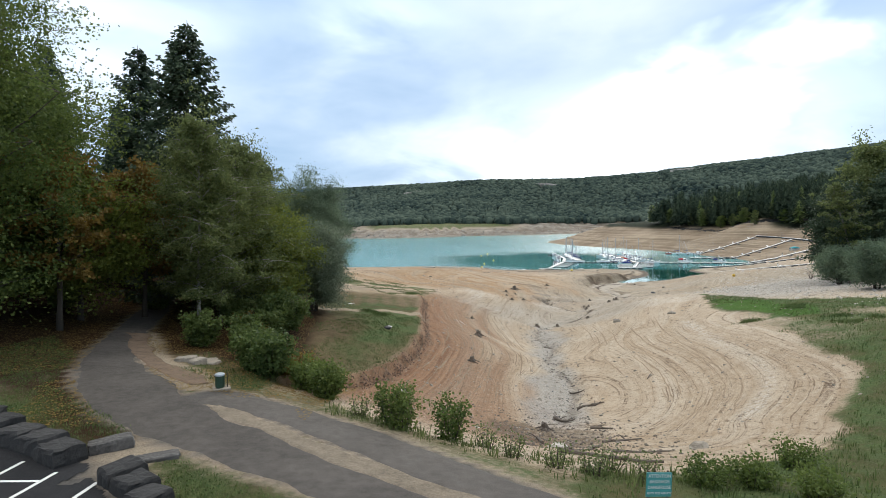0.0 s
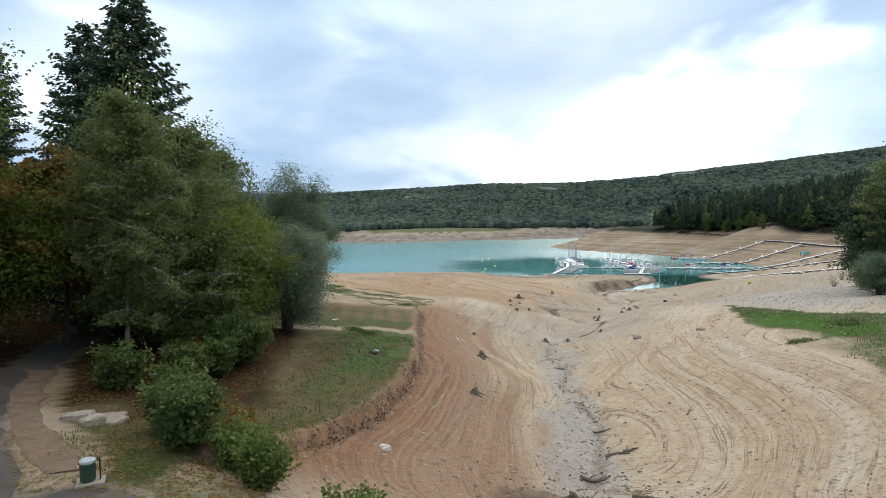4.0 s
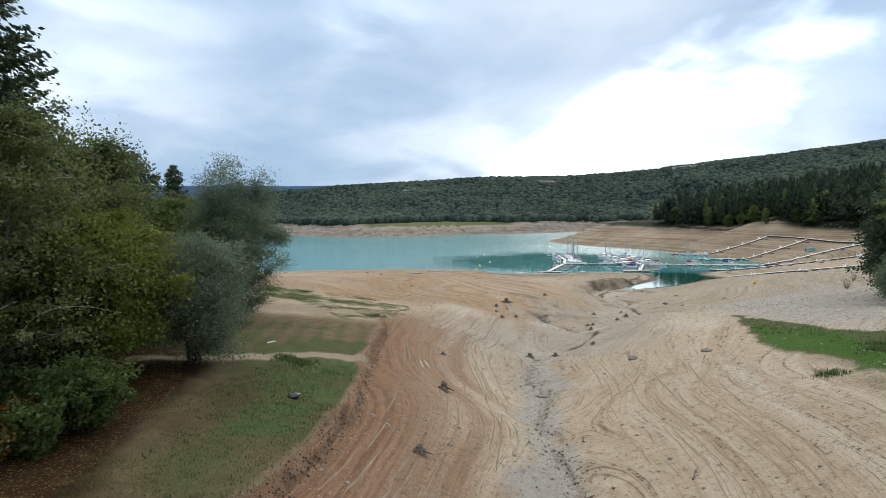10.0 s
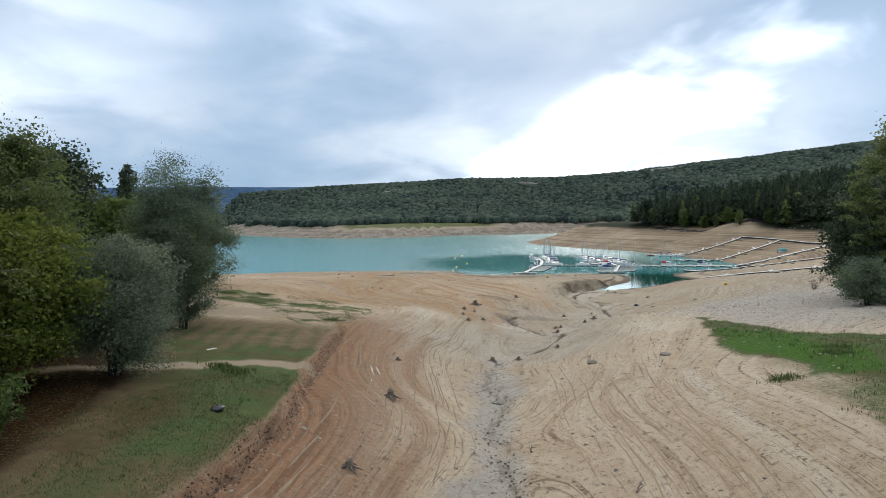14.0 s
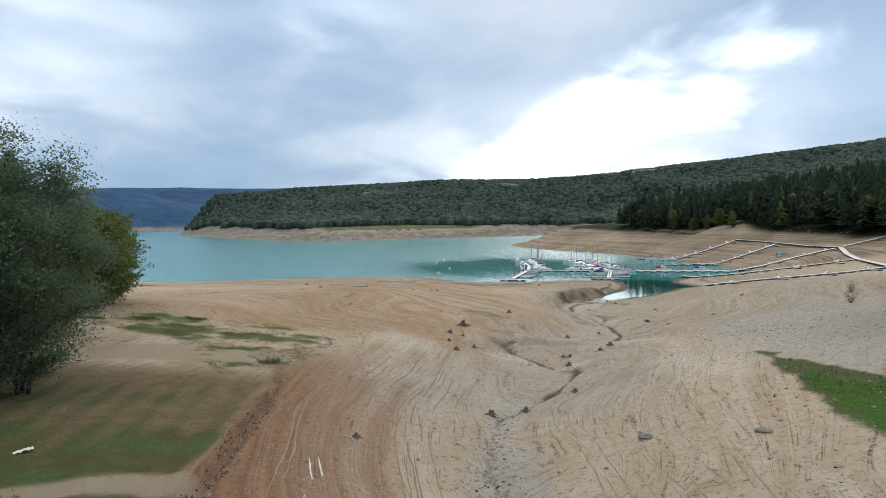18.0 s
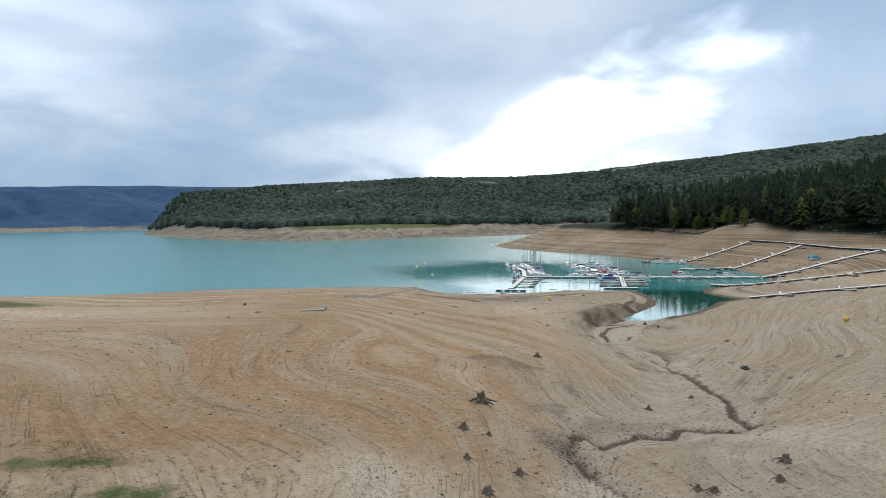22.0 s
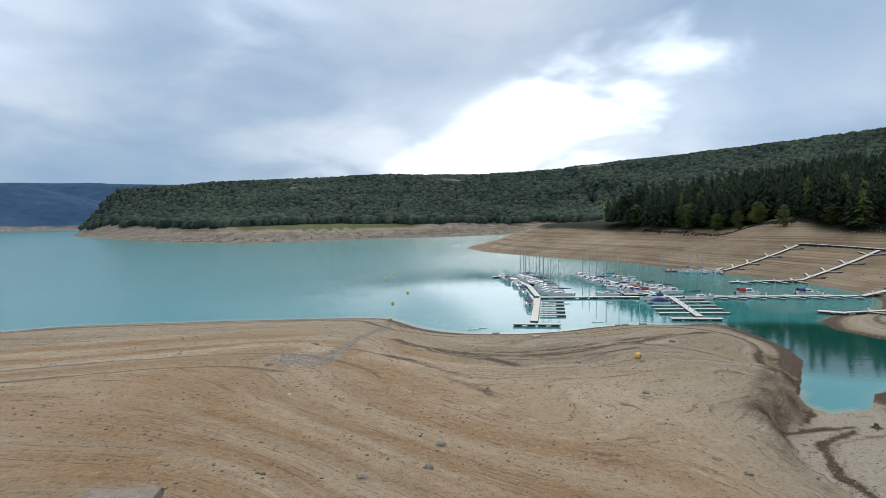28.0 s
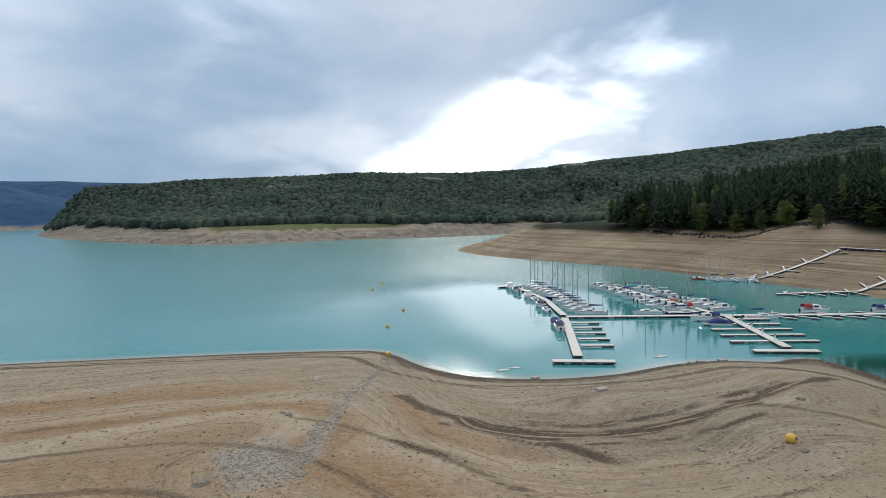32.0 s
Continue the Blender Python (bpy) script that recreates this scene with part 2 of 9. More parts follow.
def ground_material():
    """Bare bed, grass, asphalt and grit, laid out by the sheet's own zone layers."""
    m = bpy.data.materials.new("lake_bed_and_banks")
    m.use_nodes = True
    t = m.node_tree
    link = t.links.new
    b = t.nodes["Principled BSDF"]
    b.inputs["Specular IOR Level"].default_value = 0.04
    at = t.nodes.new("ShaderNodeTexCoord")
    za, zb = t.nodes.new("ShaderNodeAttribute"), t.nodes.new("ShaderNodeAttribute")
    za.attribute_name, zb.attribute_name = "zone_a", "zone_b"
    zc = t.nodes.new("ShaderNodeAttribute")
    zc.attribute_name = "zone_c"
    sa, sb, sc = (t.nodes.new("ShaderNodeSeparateColor") for _ in range(3))
    link(za.outputs["Color"], sa.inputs[0]), link(zb.outputs["Color"], sb.inputs[0]), link(zc.outputs["Color"], sc.inputs[0])

    def noise_at(scale, detail=5.0, rough=0.6, stretch=None):
        n = node(t, "ShaderNodeTexNoise", Scale=scale, Detail=detail, Roughness=rough)
        link(at.outputs["Object"], n.inputs["Vector"])
        return n.outputs[0]

    def mapped(v, a, b_, lo, hi):
        r = t.nodes.new("ShaderNodeMapRange")
        r.inputs[1].default_value, r.inputs[2].default_value, r.inputs[3].default_value, r.inputs[4].default_value = a, b_, lo, hi
        link(v, r.inputs[0])
        return r.outputs[0]

    def mix(fac, a, b_):
        n = t.nodes.new("ShaderNodeMix")
        n.data_type = "RGBA"
        for key, v in (("A", a), ("B", b_)):
            if isinstance(v, tuple):
                n.inputs[key].default_value = (*v, 1)
            else:
                link(v, n.inputs[key])
        if isinstance(fac, float):
            n.inputs["Factor"].default_value = fac
        else:
            link(fac, n.inputs["Factor"])
        return n.outputs["Result"]

    def calc(op, a, b_=None):
        n = t.nodes.new("ShaderNodeMath")
        n.operation = op
        n.use_clamp = True
        for k, v in enumerate((a, b_)):
            if isinstance(v, float):
                n.inputs[k].default_value = v
            elif v is not None:
                link(v, n.inputs[k])
        return n.outputs[0]

    large, mid, fine, grain = noise_at(0.11), noise_at(0.9), noise_at(5.0, 4.0), noise_at(26.0, 3.0)
    # strandlines: bands and thin lines that follow the height of the old water levels
    bands = t.nodes.new("ShaderNodeAttribute")
    bands.attribute_name = "level"
    place = t.nodes.new("ShaderNodeSeparateXYZ")
    link(at.outputs["Object"], place.inputs[0])

    def sum_of(*terms):
        total = None
        for value, factor in terms:
            n = t.nodes.new("ShaderNodeMath")
            n.operation = "MULTIPLY_ADD"
            link(value, n.inputs[0])
            n.inputs[1].default_value = factor
            if total is None:
                n.inputs[2].default_value = 0.0
            else:
                link(total, n.inputs[2])
            total = n.outputs[0]
        return total

    half = t.nodes.new("ShaderNodeValue").outputs[0]
    half.default_value = 0.5
    def ragged(v):
        return mapped(sum_of((v, 1.0), (fine, 0.9), (mid, 0.5)), 0.95, 1.45, 0, 1)

    height = sum_of((bands.outputs["Fac"], 1.0), (noise_at(0.12, 3.0), 0.13), (mid, 0.025))

    def by_height(scale, along, detail, rough):
        v = t.nodes.new("ShaderNodeCombineXYZ")
        link(sum_of((place.outputs[0], along)), v.inputs[0])
        link(sum_of((place.outputs[1], along)), v.inputs[1])
        link(sum_of((height, scale)), v.inputs[2])
        n = node(t, "ShaderNodeTexNoise", Scale=1.0, Detail=detail, Roughness=rough)
        link(v.outputs[0], n.inputs["Vector"])
        return n.outputs[0]

    strand = by_height(9.0, 0.03, 5.0, 0.72)
    broad = by_height(1.7, 0.012, 2.0, 0.5)
    thin = by_height(30.0, 0.10, 2.0, 0.6)
    sand = mix(mapped(mid, 0.3, 0.7, 0, 1), (0.43, 0.335, 0.232), (0.515, 0.42, 0.308))
    wide = noise_at(0.045, 4.0, 0.6)
    orange = mix(mapped(mid, 0.35, 0.65, 0, 1), (0.315, 0.197, 0.105), (0.38, 0.262, 0.158))
    orange = mix(mapped(broad, 0.50, 0.60, 0, 0.6), orange, (0.34, 0.285, 0.205))
    orange = mix(mapped(strand, 0.53, 0.63, 0, 0.5), orange, (0.25, 0.16, 0.09))
    orange = mix(mapped(large, 0.57, 0.68, 0, 0.5), orange, (0.36, 0.31, 0.22))
    orange = mix(mapped(wide, 0.46, 0.34, 0, 0.6), orange, (0.36, 0.255, 0.155))
    grey = mix(mapped(strand, 0.38, 0.62, 0, 1), (0.275, 0.225, 0.16), (0.40, 0.342, 0.26))
    grey = mix(mapped(wide, 0.52, 0.64, 0, 0.55), grey, (0.35, 0.245, 0.145))
    red = mix(mapped(strand, 0.38, 0.62, 0, 1), (0.315, 0.18, 0.104), (0.19, 0.096, 0.054))
    red = mix(mapped(mid, 0.45, 0.75, 0, 0.5), red, (0.25, 0.155, 0.095))
    lines = mix(mapped(broad, 0.42, 0.58, 0, 1), (0.33, 0.235, 0.145), (0.54, 0.465, 0.365))
    steep = t.nodes.new("ShaderNodeAttribute")
    steep.attribute_name = "steep"
    slope = steep.outputs["Fac"]
    color = mix(calc("MULTIPLY", slope, mapped(strand, 0.40, 0.60, 0, 0.5)), sand, lines)
    color = mix(sb.outputs[2], color, grey)
    color = mix(calc("MULTIPLY", sb.outputs[2], mapped(broad, 0.58, 0.68, 0, 0.45)), color, (0.20, 0.15, 0.10))
    color = mix(sa.outputs[2], color, orange)
    pond = t.nodes.new("ShaderNodeAttribute")
    pond.attribute_name = "silt"
    color = mix(calc("MULTIPLY", pond.outputs["Fac"], mapped(broad, 0.3, 0.7, 0.7, 1.2)), color, mix(mapped(mid, 0.3, 0.7, 0, 1), (0.37, 0.325, 0.262), (0.45, 0.40, 0.33)))
    color = mix(sa.outputs[1], color, red)
    # thin broken strandlines, dark crumbs and pale silt
    ledge = by_height(4.2, 0.02, 1.0, 0.5)
    off = calc("ABSOLUTE", sum_of((ledge, 1.0), (half, -1.0)))
    gone = noise_at(0.9, 3.0, 0.7)
    crack = calc("MULTIPLY", mapped(off, 0.014, 0.005, 0, 1), calc("MULTIPLY", mapped(gone, 0.42, 0.56, 0, 1.0), mapped(noise_at(5.5, 2.0, 0.6), 0.40, 0.55, 0.15, 1.0)))
    ledge2 = by_height(8.5, 0.03, 1.0, 0.5)
    off2 = calc("ABSOLUTE", sum_of((ledge2, 1.0), (half, -1.0)))
    silt = calc("MULTIPLY", mapped(off2, 0.016, 0.005, 0, 1), mapped(noise_at(0.22, 3.0), 0.50, 0.62, 0, 0.6))
    plainer = calc("MULTIPLY", slope, mapped(sa.outputs[2], 0, 0.8, 1, 0.5))
    silt = calc("MULTIPLY", calc("MULTIPLY", silt, plainer), calc("MULTIPLY", mapped(sa.outputs[1], 0, 0.8, 1, 0.15), mapped(sb.outputs[2], 0, 0.9, 1, 0.45)))
    crack = calc("MULTIPLY", crack, plainer)
    color = mix(silt, color, (0.58, 0.50, 0.39))
    color = mix(crack, color, (0.15, 0.105, 0.07))
    crack2 = calc("MULTIPLY", mapped(thin, 0.59, 0.67, 0, 1), mapped(noise_at(0.35, 4.0), 0.40, 0.55, 0, 0.8))
    color = mix(crack2, color, (0.17, 0.12, 0.08))
    pale = mix(mapped(grain, 0.35, 0.65, 0, 1), (0.25, 0.24, 0.218), (0.46, 0.445, 0.41))
    color = mix(calc("MULTIPLY", za.outputs["Alpha"], mapped(fine, 0.3, 0.6, 0.45, 1.0)), color, pale)
    wet = mix(mapped(fine, 0.35, 0.65, 0, 1), (0.05, 0.036, 0.025), (0.12, 0.09, 0.062))
    color = mix(calc("MULTIPLY", calc("MULTIPLY", ragged(sc.outputs[0]), mapped(sc.outputs[0], 0.02, 0.25, 0, 1)), mapped(sc.outputs[0], 0.2, 0.9, 0.7, 1)), color, wet)
    salt = mix(mapped(grain, 0.35, 0.65, 0, 1), (0.50, 0.45, 0.375), (0.66, 0.615, 0.54))
    color = mix(calc("MULTIPLY", sc.outputs[1], mapped(fine, 0.42, 0.6, 0, 0.8)), color, salt)
    # speckle of pebbles, clods and crumbs
    clod = noise_at(2.4, 7.0, 0.82)
    color = mix(mapped(clod, 0.555, 0.61, 0, 0.75), color, (0.14, 0.10, 0.066))
    color = mix(calc("MULTIPLY", mapped(clod, 0.45, 0.37, 0, 0.45), mapped(sa.outputs[1], 0, 0.9, 1, 0.35)), color, (0.54, 0.46, 0.36))
    crumbs = noise_at(3.3, 2.0, 0.5)
    color = mix(mapped(crumbs, 0.66, 0.70, 0, 0.6), color, (0.16, 0.118, 0.08))
    color = mix(mapped(noise_at(4.1, 2.0, 0.5), 0.68, 0.72, 0, 0.6), color, (0.50, 0.44, 0.355))
    coarse = noise_at(9.0, 4.0, 0.7)
    color = mix(mapped(coarse, 0.62, 0.70, 0, 0.5), color, (0.56, 0.50, 0.41))
    color = mix(mapped(coarse, 0.40, 0.33, 0, 0.7), color, (0.11, 0.082, 0.058))
    color = mix(mapped(grain, 0.40, 0.28, 0, 0.4), color, (0.12, 0.095, 0.07))
    dry = mix(mapped(mid, 0.3, 0.7, 0, 1), (0.06, 0.055, 0.025), (0.14, 0.10, 0.052))
    sod = t.nodes.new("ShaderNodeAttribute")
    sod.attribute_name = "sod"
    color = mix(sod.outputs["Fac"], color, mix(mapped(sum_of((mid, 0.6), (grain, 0.4)), 0.35, 0.65, 0, 1), (0.125, 0.098, 0.05), (0.29, 0.22, 0.125)))
    grass = mix(mapped(fine, 0.3, 0.7, 0, 1), (0.045, 0.085, 0.028), (0.115, 0.15, 0.06))
    rich = mix(mapped(fine, 0.3, 0.7, 0, 1), (0.03, 0.082, 0.012), (0.08, 0.15, 0.028))
    grass = mix(mapped(sa.outputs[0], 0.84, 0.98, 0, 1), grass, rich)
    grass = mix(calc("MULTIPLY", mapped(noise_at(0.35), 0.42, 0.62, 0.05, 0.65), mapped(sa.outputs[0], 0.84, 1.0, 1, 0.1)), grass, dry)
    color = mix(calc("MULTIPLY", ragged(sa.outputs[0]), mapped(sa.outputs[0], 0.02, 0.15, 0, 1)), color, grass)
    # leaf litter, its brown darkened further for the shade under the crowns
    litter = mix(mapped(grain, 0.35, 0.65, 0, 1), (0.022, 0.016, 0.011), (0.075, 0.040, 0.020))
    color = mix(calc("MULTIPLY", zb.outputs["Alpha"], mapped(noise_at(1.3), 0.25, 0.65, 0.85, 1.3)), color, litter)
    grit = mix(mapped(grain, 0.35, 0.65, 0, 1), (0.23, 0.18, 0.125), (0.42, 0.35, 0.26))
    color = mix(sb.outputs[1], color, grit)
    tar = mix(mapped(mid, 0.3, 0.7, 0, 1), (0.085, 0.078, 0.07), (0.135, 0.122, 0.108))
    tar = mix(mapped(grain, 0.4, 0.7, 0, 0.5), tar, (0.19, 0.175, 0.16))
    color = mix(sb.outputs[0], color, tar)
    rocky = mix(mapped(noise_at(0.05, 6.0), 0.35, 0.65, 0, 1), (0.22, 0.165, 0.11), (0.36, 0.285, 0.20))
    ledges = mix(mapped(noise_at(0.09, 8.0, 0.75), 0.38, 0.62, 0, 1), (0.13, 0.115, 0.095), (0.36, 0.33, 0.285))
    rocky = mix(mapped(place.outputs[1], 600, 660, 0, 0.8), rocky, ledges)
    color = mix(sc.outputs[2], color, mix(calc("MULTIPLY", mapped(by_height(2.4, 0.004, 4.0, 0.75), 0.46, 0.60, 0, 0.9), mapped(noise_at(0.02, 3.0), 0.35, 0.6, 0.35, 1.0)), rocky, (0.125, 0.092, 0.062)))
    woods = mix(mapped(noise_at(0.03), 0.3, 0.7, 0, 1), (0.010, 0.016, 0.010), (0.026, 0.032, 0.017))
    # from 1650 to 1800 m the base colour takes on the blue of haze
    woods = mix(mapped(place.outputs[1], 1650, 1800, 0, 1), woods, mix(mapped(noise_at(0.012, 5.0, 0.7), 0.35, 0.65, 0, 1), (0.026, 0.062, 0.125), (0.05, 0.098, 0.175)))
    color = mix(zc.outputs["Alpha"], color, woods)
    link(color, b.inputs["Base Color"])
    link(mapped(sc.outputs[0], 0, 1, 0.92, 0.7), b.inputs["Roughness"])
    relief = t.nodes.new("ShaderNodeMath")
    relief.operation = "MULTIPLY_ADD"
    link(fine, relief.inputs[0])
    relief.inputs[1].default_value = 1.0
    link(grain, relief.inputs[2])
    r2 = t.nodes.new("ShaderNodeMath")
    r2.operation = "MULTIPLY_ADD"
    link(clod, r2.inputs[0])
    r2.inputs[1].default_value = 2.2
    link(relief.outputs[0], r2.inputs[2])
    k = node(t, "ShaderNodeBump", Strength=0.8, Distance=0.09)
    link(r2.outputs[0], k.inputs["Height"])
    link(k.outputs[0], b.inputs["Normal"])
    return m


def water_material():
    m = bpy.data.materials.new("turquoise_water")
    m.use_nodes = True
    t = m.node_tree
    link = t.links.new
    b = t.nodes["Principled BSDF"]
    b.inputs["Roughness"].default_value = 0.05
    b.inputs["IOR"].default_value = 1.33
    b.inputs["Specular IOR Level"].default_value = 0.5
    at = t.nodes.new("ShaderNodeTexCoord")
    n = node(t, "ShaderNodeTexNoise", Scale=0.012, Detail=4.0)
    link(at.outputs["Object"], n.inputs["Vector"])
    mix = t.nodes.new("ShaderNodeMix")
    mix.data_type = "RGBA"
    mix.inputs["A"].default_value, mix.inputs["B"].default_value = (0.044, 0.218, 0.222, 1), (0.066, 0.27, 0.27, 1)
    link(n.outputs[0], mix.inputs["Factor"])
    depth = t.nodes.new("ShaderNodeAttribute")
    depth.attribute_name = "shallow"
    near = t.nodes.new("ShaderNodeMix")
    near.data_type = "RGBA"
    near.inputs["B"].default_value = (0.26, 0.30, 0.25, 1)
    link(depth.outputs["Fac"], near.inputs["Factor"])
    link(mix.outputs["Result"], near.inputs["A"])
    # dark green of the inlet: the pines' reflection put into the base colour
    inlet = t.nodes.new("ShaderNodeAttribute")
    inlet.attribute_name = "inlet"
    pine_reflection = t.nodes.new("ShaderNodeMix")
    pine_reflection.data_type = "RGBA"
    pine_reflection.inputs["B"].default_value = (0.010, 0.075, 0.058, 1)
    link(inlet.outputs["Fac"], pine_reflection.inputs["Factor"]), link(near.outputs["Result"], pine_reflection.inputs["A"])
    link(pine_reflection.outputs["Result"], b.inputs["Base Color"])
    w1 = node(t, "ShaderNodeTexNoise", Scale=0.9, Detail=3.0, Roughness=0.55)
    s = t.nodes.new("ShaderNodeMapping")
    s.inputs["Scale"].default_value = (0.6, 1.6, 1.0)
    link(at.outputs["Object"], s.inputs[0]), link(s.outputs[0], w1.inputs["Vector"])
    patch = node(t, "ShaderNodeTexNoise", Scale=0.02, Detail=3.0)
    link(at.outputs["Object"], patch.inputs["Vector"])
    r = t.nodes.new("ShaderNodeMapRange")
    r.inputs[1].default_value, r.inputs[2].default_value = 0.35, 0.65
    r.inputs[3].default_value, r.inputs[4].default_value = 0.5, 1.0
    link(patch.outputs[0], r.inputs[0])
    calm = t.nodes.new("ShaderNodeAttribute")
    calm.attribute_name = "calm"
    soft = t.nodes.new("ShaderNodeMapRange")
    soft.inputs[3].default_value, soft.inputs[4].default_value = 0.04, 0.17
    link(calm.outputs["Fac"], soft.inputs[0]), link(soft.outputs[0], b.inputs["Roughness"])
    still = t.nodes.new("ShaderNodeMath")
    still.operation = "MULTIPLY"
    link(r.outputs[0], still.inputs[0]), link(calm.outputs["Fac"], still.inputs[1])
    k = node(t, "ShaderNodeBump", Distance=0.10)
    link(still.outputs[0], k.inputs["Strength"])
    link(w1.outputs[0], k.inputs["Height"])
    link(k.outputs[0], b.inputs["Normal"])
    return m


GROUND, WATER_MAT = ground_material(), water_material()
BARK_DARK = plain("dark_bark", (0.06, 0.048, 0.036), 0.9, size=3, vary=0.35, bump=0.7, bump_size=9)
BARK_BIRCH = plain("birch_bark", (0.22, 0.205, 0.18), 0.75, size=2, vary=0.5, bump=0.4, bump_size=14)
NEEDLES = leafy("spruce_needles", (0.023, 0.046, 0.028), (0.075, 0.105, 0.054), through=0.2)
# needles over the marina, their dark tone shifted to blue for haze
PINE_FAR = leafy("pine_needles", (0.018, 0.032, 0.026), (0.075, 0.098, 0.058), through=0.2, spec=0.0, stand=0.06)
LEAF_GREEN = leafy("green_leaves", (0.05, 0.085, 0.022), (0.165, 0.21, 0.052), through=0.5)
LEAF_OLIVE = leafy("autumn_olive_leaves", (0.062, 0.088, 0.03), (0.20, 0.235, 0.085), through=0.5)
LEAF_DARK = leafy("dark_green_leaves", (0.04, 0.072, 0.021), (0.135, 0.175, 0.048), through=0.45)
LEAF_LIME = leafy("lime_green_leaves", (0.062, 0.095, 0.018), (0.185, 0.215, 0.042), through=0.5)
LEAF_WILLOW = leafy("grey_willow_leaves", (0.10, 0.135, 0.09), (0.265, 0.315, 0.21), through=0.45)
LEAF_SAGE = leafy("sage_green_leaves", (0.07, 0.108, 0.065), (0.18, 0.235, 0.145), through=0.45)
LEAF_RUST = leafy("rust_orange_leaves", (0.11, 0.066, 0.016), (0.27, 0.18, 0.042))
# bluish tint: distance haze over the far hillside put into the leaf colour
WOODS = leafy("mixed_woodland", (0.008, 0.019, 0.022), (0.088, 0.112, 0.084), through=0.0, spec=0.0, stand=0.008)
GRASS = leafy("grass_blades", (0.04, 0.08, 0.02), (0.115, 0.15, 0.045), through=0.2)
ROCK = plain("grey_limestone", (0.26, 0.225, 0.178), 0.9, size=1.6, vary=0.4, bump=0.8, bump_size=7)
ROCK_DARK = plain("dark_lichened_limestone", (0.024, 0.023, 0.022), 0.92, size=1.8, vary=0.5, bump=0.9, bump_size=6)
DEADWOOD = plain("grey_dead_wood", (0.13, 0.105, 0.082), 0.92, size=3, vary=0.4, bump=0.8, bump_size=12)
DECK = plain("pale_pontoon_deck", (0.62, 0.59, 0.545), 0.8, size=1.2, vary=0.14, bump=0.2, bump_size=20)
FLOAT = plain("dark_pontoon_float", (0.045, 0.047, 0.05), 0.6, size=2, vary=0.25)
GELCOAT = plain("white_gelcoat", (0.76, 0.77, 0.77), 0.28, size=1, vary=0.06)


# ---- terrain ----
WATER = 0.0


def sstep(a, b, v):
    u = np.clip((v - a) / (b - a), 0, 1)
    return u * u * (3 - 2 * u)


def lattice(ix, iy, seed):
    h = (ix.astype(np.int64) * 374761393 + iy.astype(np.int64) * 668265263 + seed * 1442695041) & 0xFFFFFFFF
    h = ((h ^ (h >> 13)) * 1274126177) & 0xFFFFFFFF
    return ((h ^ (h >> 16)) & 0xFFFF) / 65535.0


def vnoise(x, y, seed=0):
    """Smooth value noise, 0 to 1."""
    ix, iy = np.floor(x), np.floor(y)
    fx, fy = x - ix, y - iy
    fx, fy = fx * fx * (3 - 2 * fx), fy * fy * (3 - 2 * fy)
    a, b = lattice(ix, iy, seed), lattice(ix + 1, iy, seed)
    c, d = lattice(ix, iy + 1, seed), lattice(ix + 1, iy + 1, seed)
    return (a * (1 - fx) + b * fx) * (1 - fy) + (c * (1 - fx) + d * fx) * fy


def fbm(x, y, size, octaves=4, seed=0):
    """Fractal noise, about -1 to 1, with its largest features of that size."""
    total, amp, norm = 0.0, 1.0, 0.0
    for k in range(octaves):
        total = total + amp * (2 * vnoise(x / size, y / size, seed + k) - 1)
        norm, amp, size = norm + amp, amp * 0.5, size * 0.47
    return total / norm * 1.4


def line_distance(x, y, line):
    """Distance to a polyline of (x, y), the share of its length, and the nearest segment's values."""
    best = np.full(x.shape, 1e9)
    value = np.zeros(x.shape)
    for (ax, ay, *av), (bx, by, *bv) in zip(line[:-1], line[1:]):
        dx, dy = bx - ax, by - ay
        u = np.clip(((x - ax) * dx + (y - ay) * dy) / (dx * dx + dy * dy), 0, 1)
        d = np.hypot(x - ax - u * dx, y - ay - u * dy)
        near = d < best
        best = np.where(near, d, best)
        if av:
            value = np.where(near, av[0] + u * (bv[0] - av[0]), value)
    return best, value


def inside(x, y, ring):
    hit = np.zeros(x.shape, bool)
    for (ax, ay), (bx, by) in zip(ring, ring[1:] + ring[:1]):
        cross = (ay > y) != (by > y)
        hit ^= cross & (x < (bx - ax) * (y - ay) / (by - ay + 1e-12) + ax)
    return hit


# Landform lines of the drained bay: x, y, height over the water.
STREAM = [(6, 28, 9.9), (6.5, 33, 9.1), (9.5, 45, 6.9), (12, 64, 6.0), (14.5, 85, 5.0), (20, 92, 4.6), (26, 105, 4.5), (32, 124, 3.2), (43, 142, 1.6), (55, 164, 0.5), (62, 180, 0.15)]
TERRACE = [(-8, 26, 14.0), (-3.8, 34, 11.6), (-2.6, 42, 11.5), (-2.2, 50, 11.4), (-3, 62, 11.2), (-2.6, 74, 10.6), (-3, 86, 10.0)]
RED_SLOPE = [(1, 30, 10.4), (3, 46, 9.4), (4, 58, 9.2), (4, 70, 8.9), (4.5, 86, 8.6), (6, 103, 8.4)]
MEADOW = [(-14, 36, 13.7), (-9, 53, 12.6), (-11, 64, 12.0), (-11, 74, 11.3), (-17, 94, 11.4), (-17, 116, 10.8), (-30, 120, 11)]
DOME = [(0, 102, 8.7), (-7, 117, 8.7), (-3, 134, 8.1), (-1, 150, 7.9), (-2, 163, 7.6), (-12, 160, 7.7), (-25, 150, 8.6), (-45, 150, 8.8)]
SHOULDER = [(15, 118, 6.5), (11, 134, 6.6), (15, 148, 5.2), (26, 139, 4.8), (23, 160, 4.3), (36, 172, 3.0), (39, 188, 2.9), (48, 190, 2.6), (57, 186, 2.3), (62, 194, 1.6)]
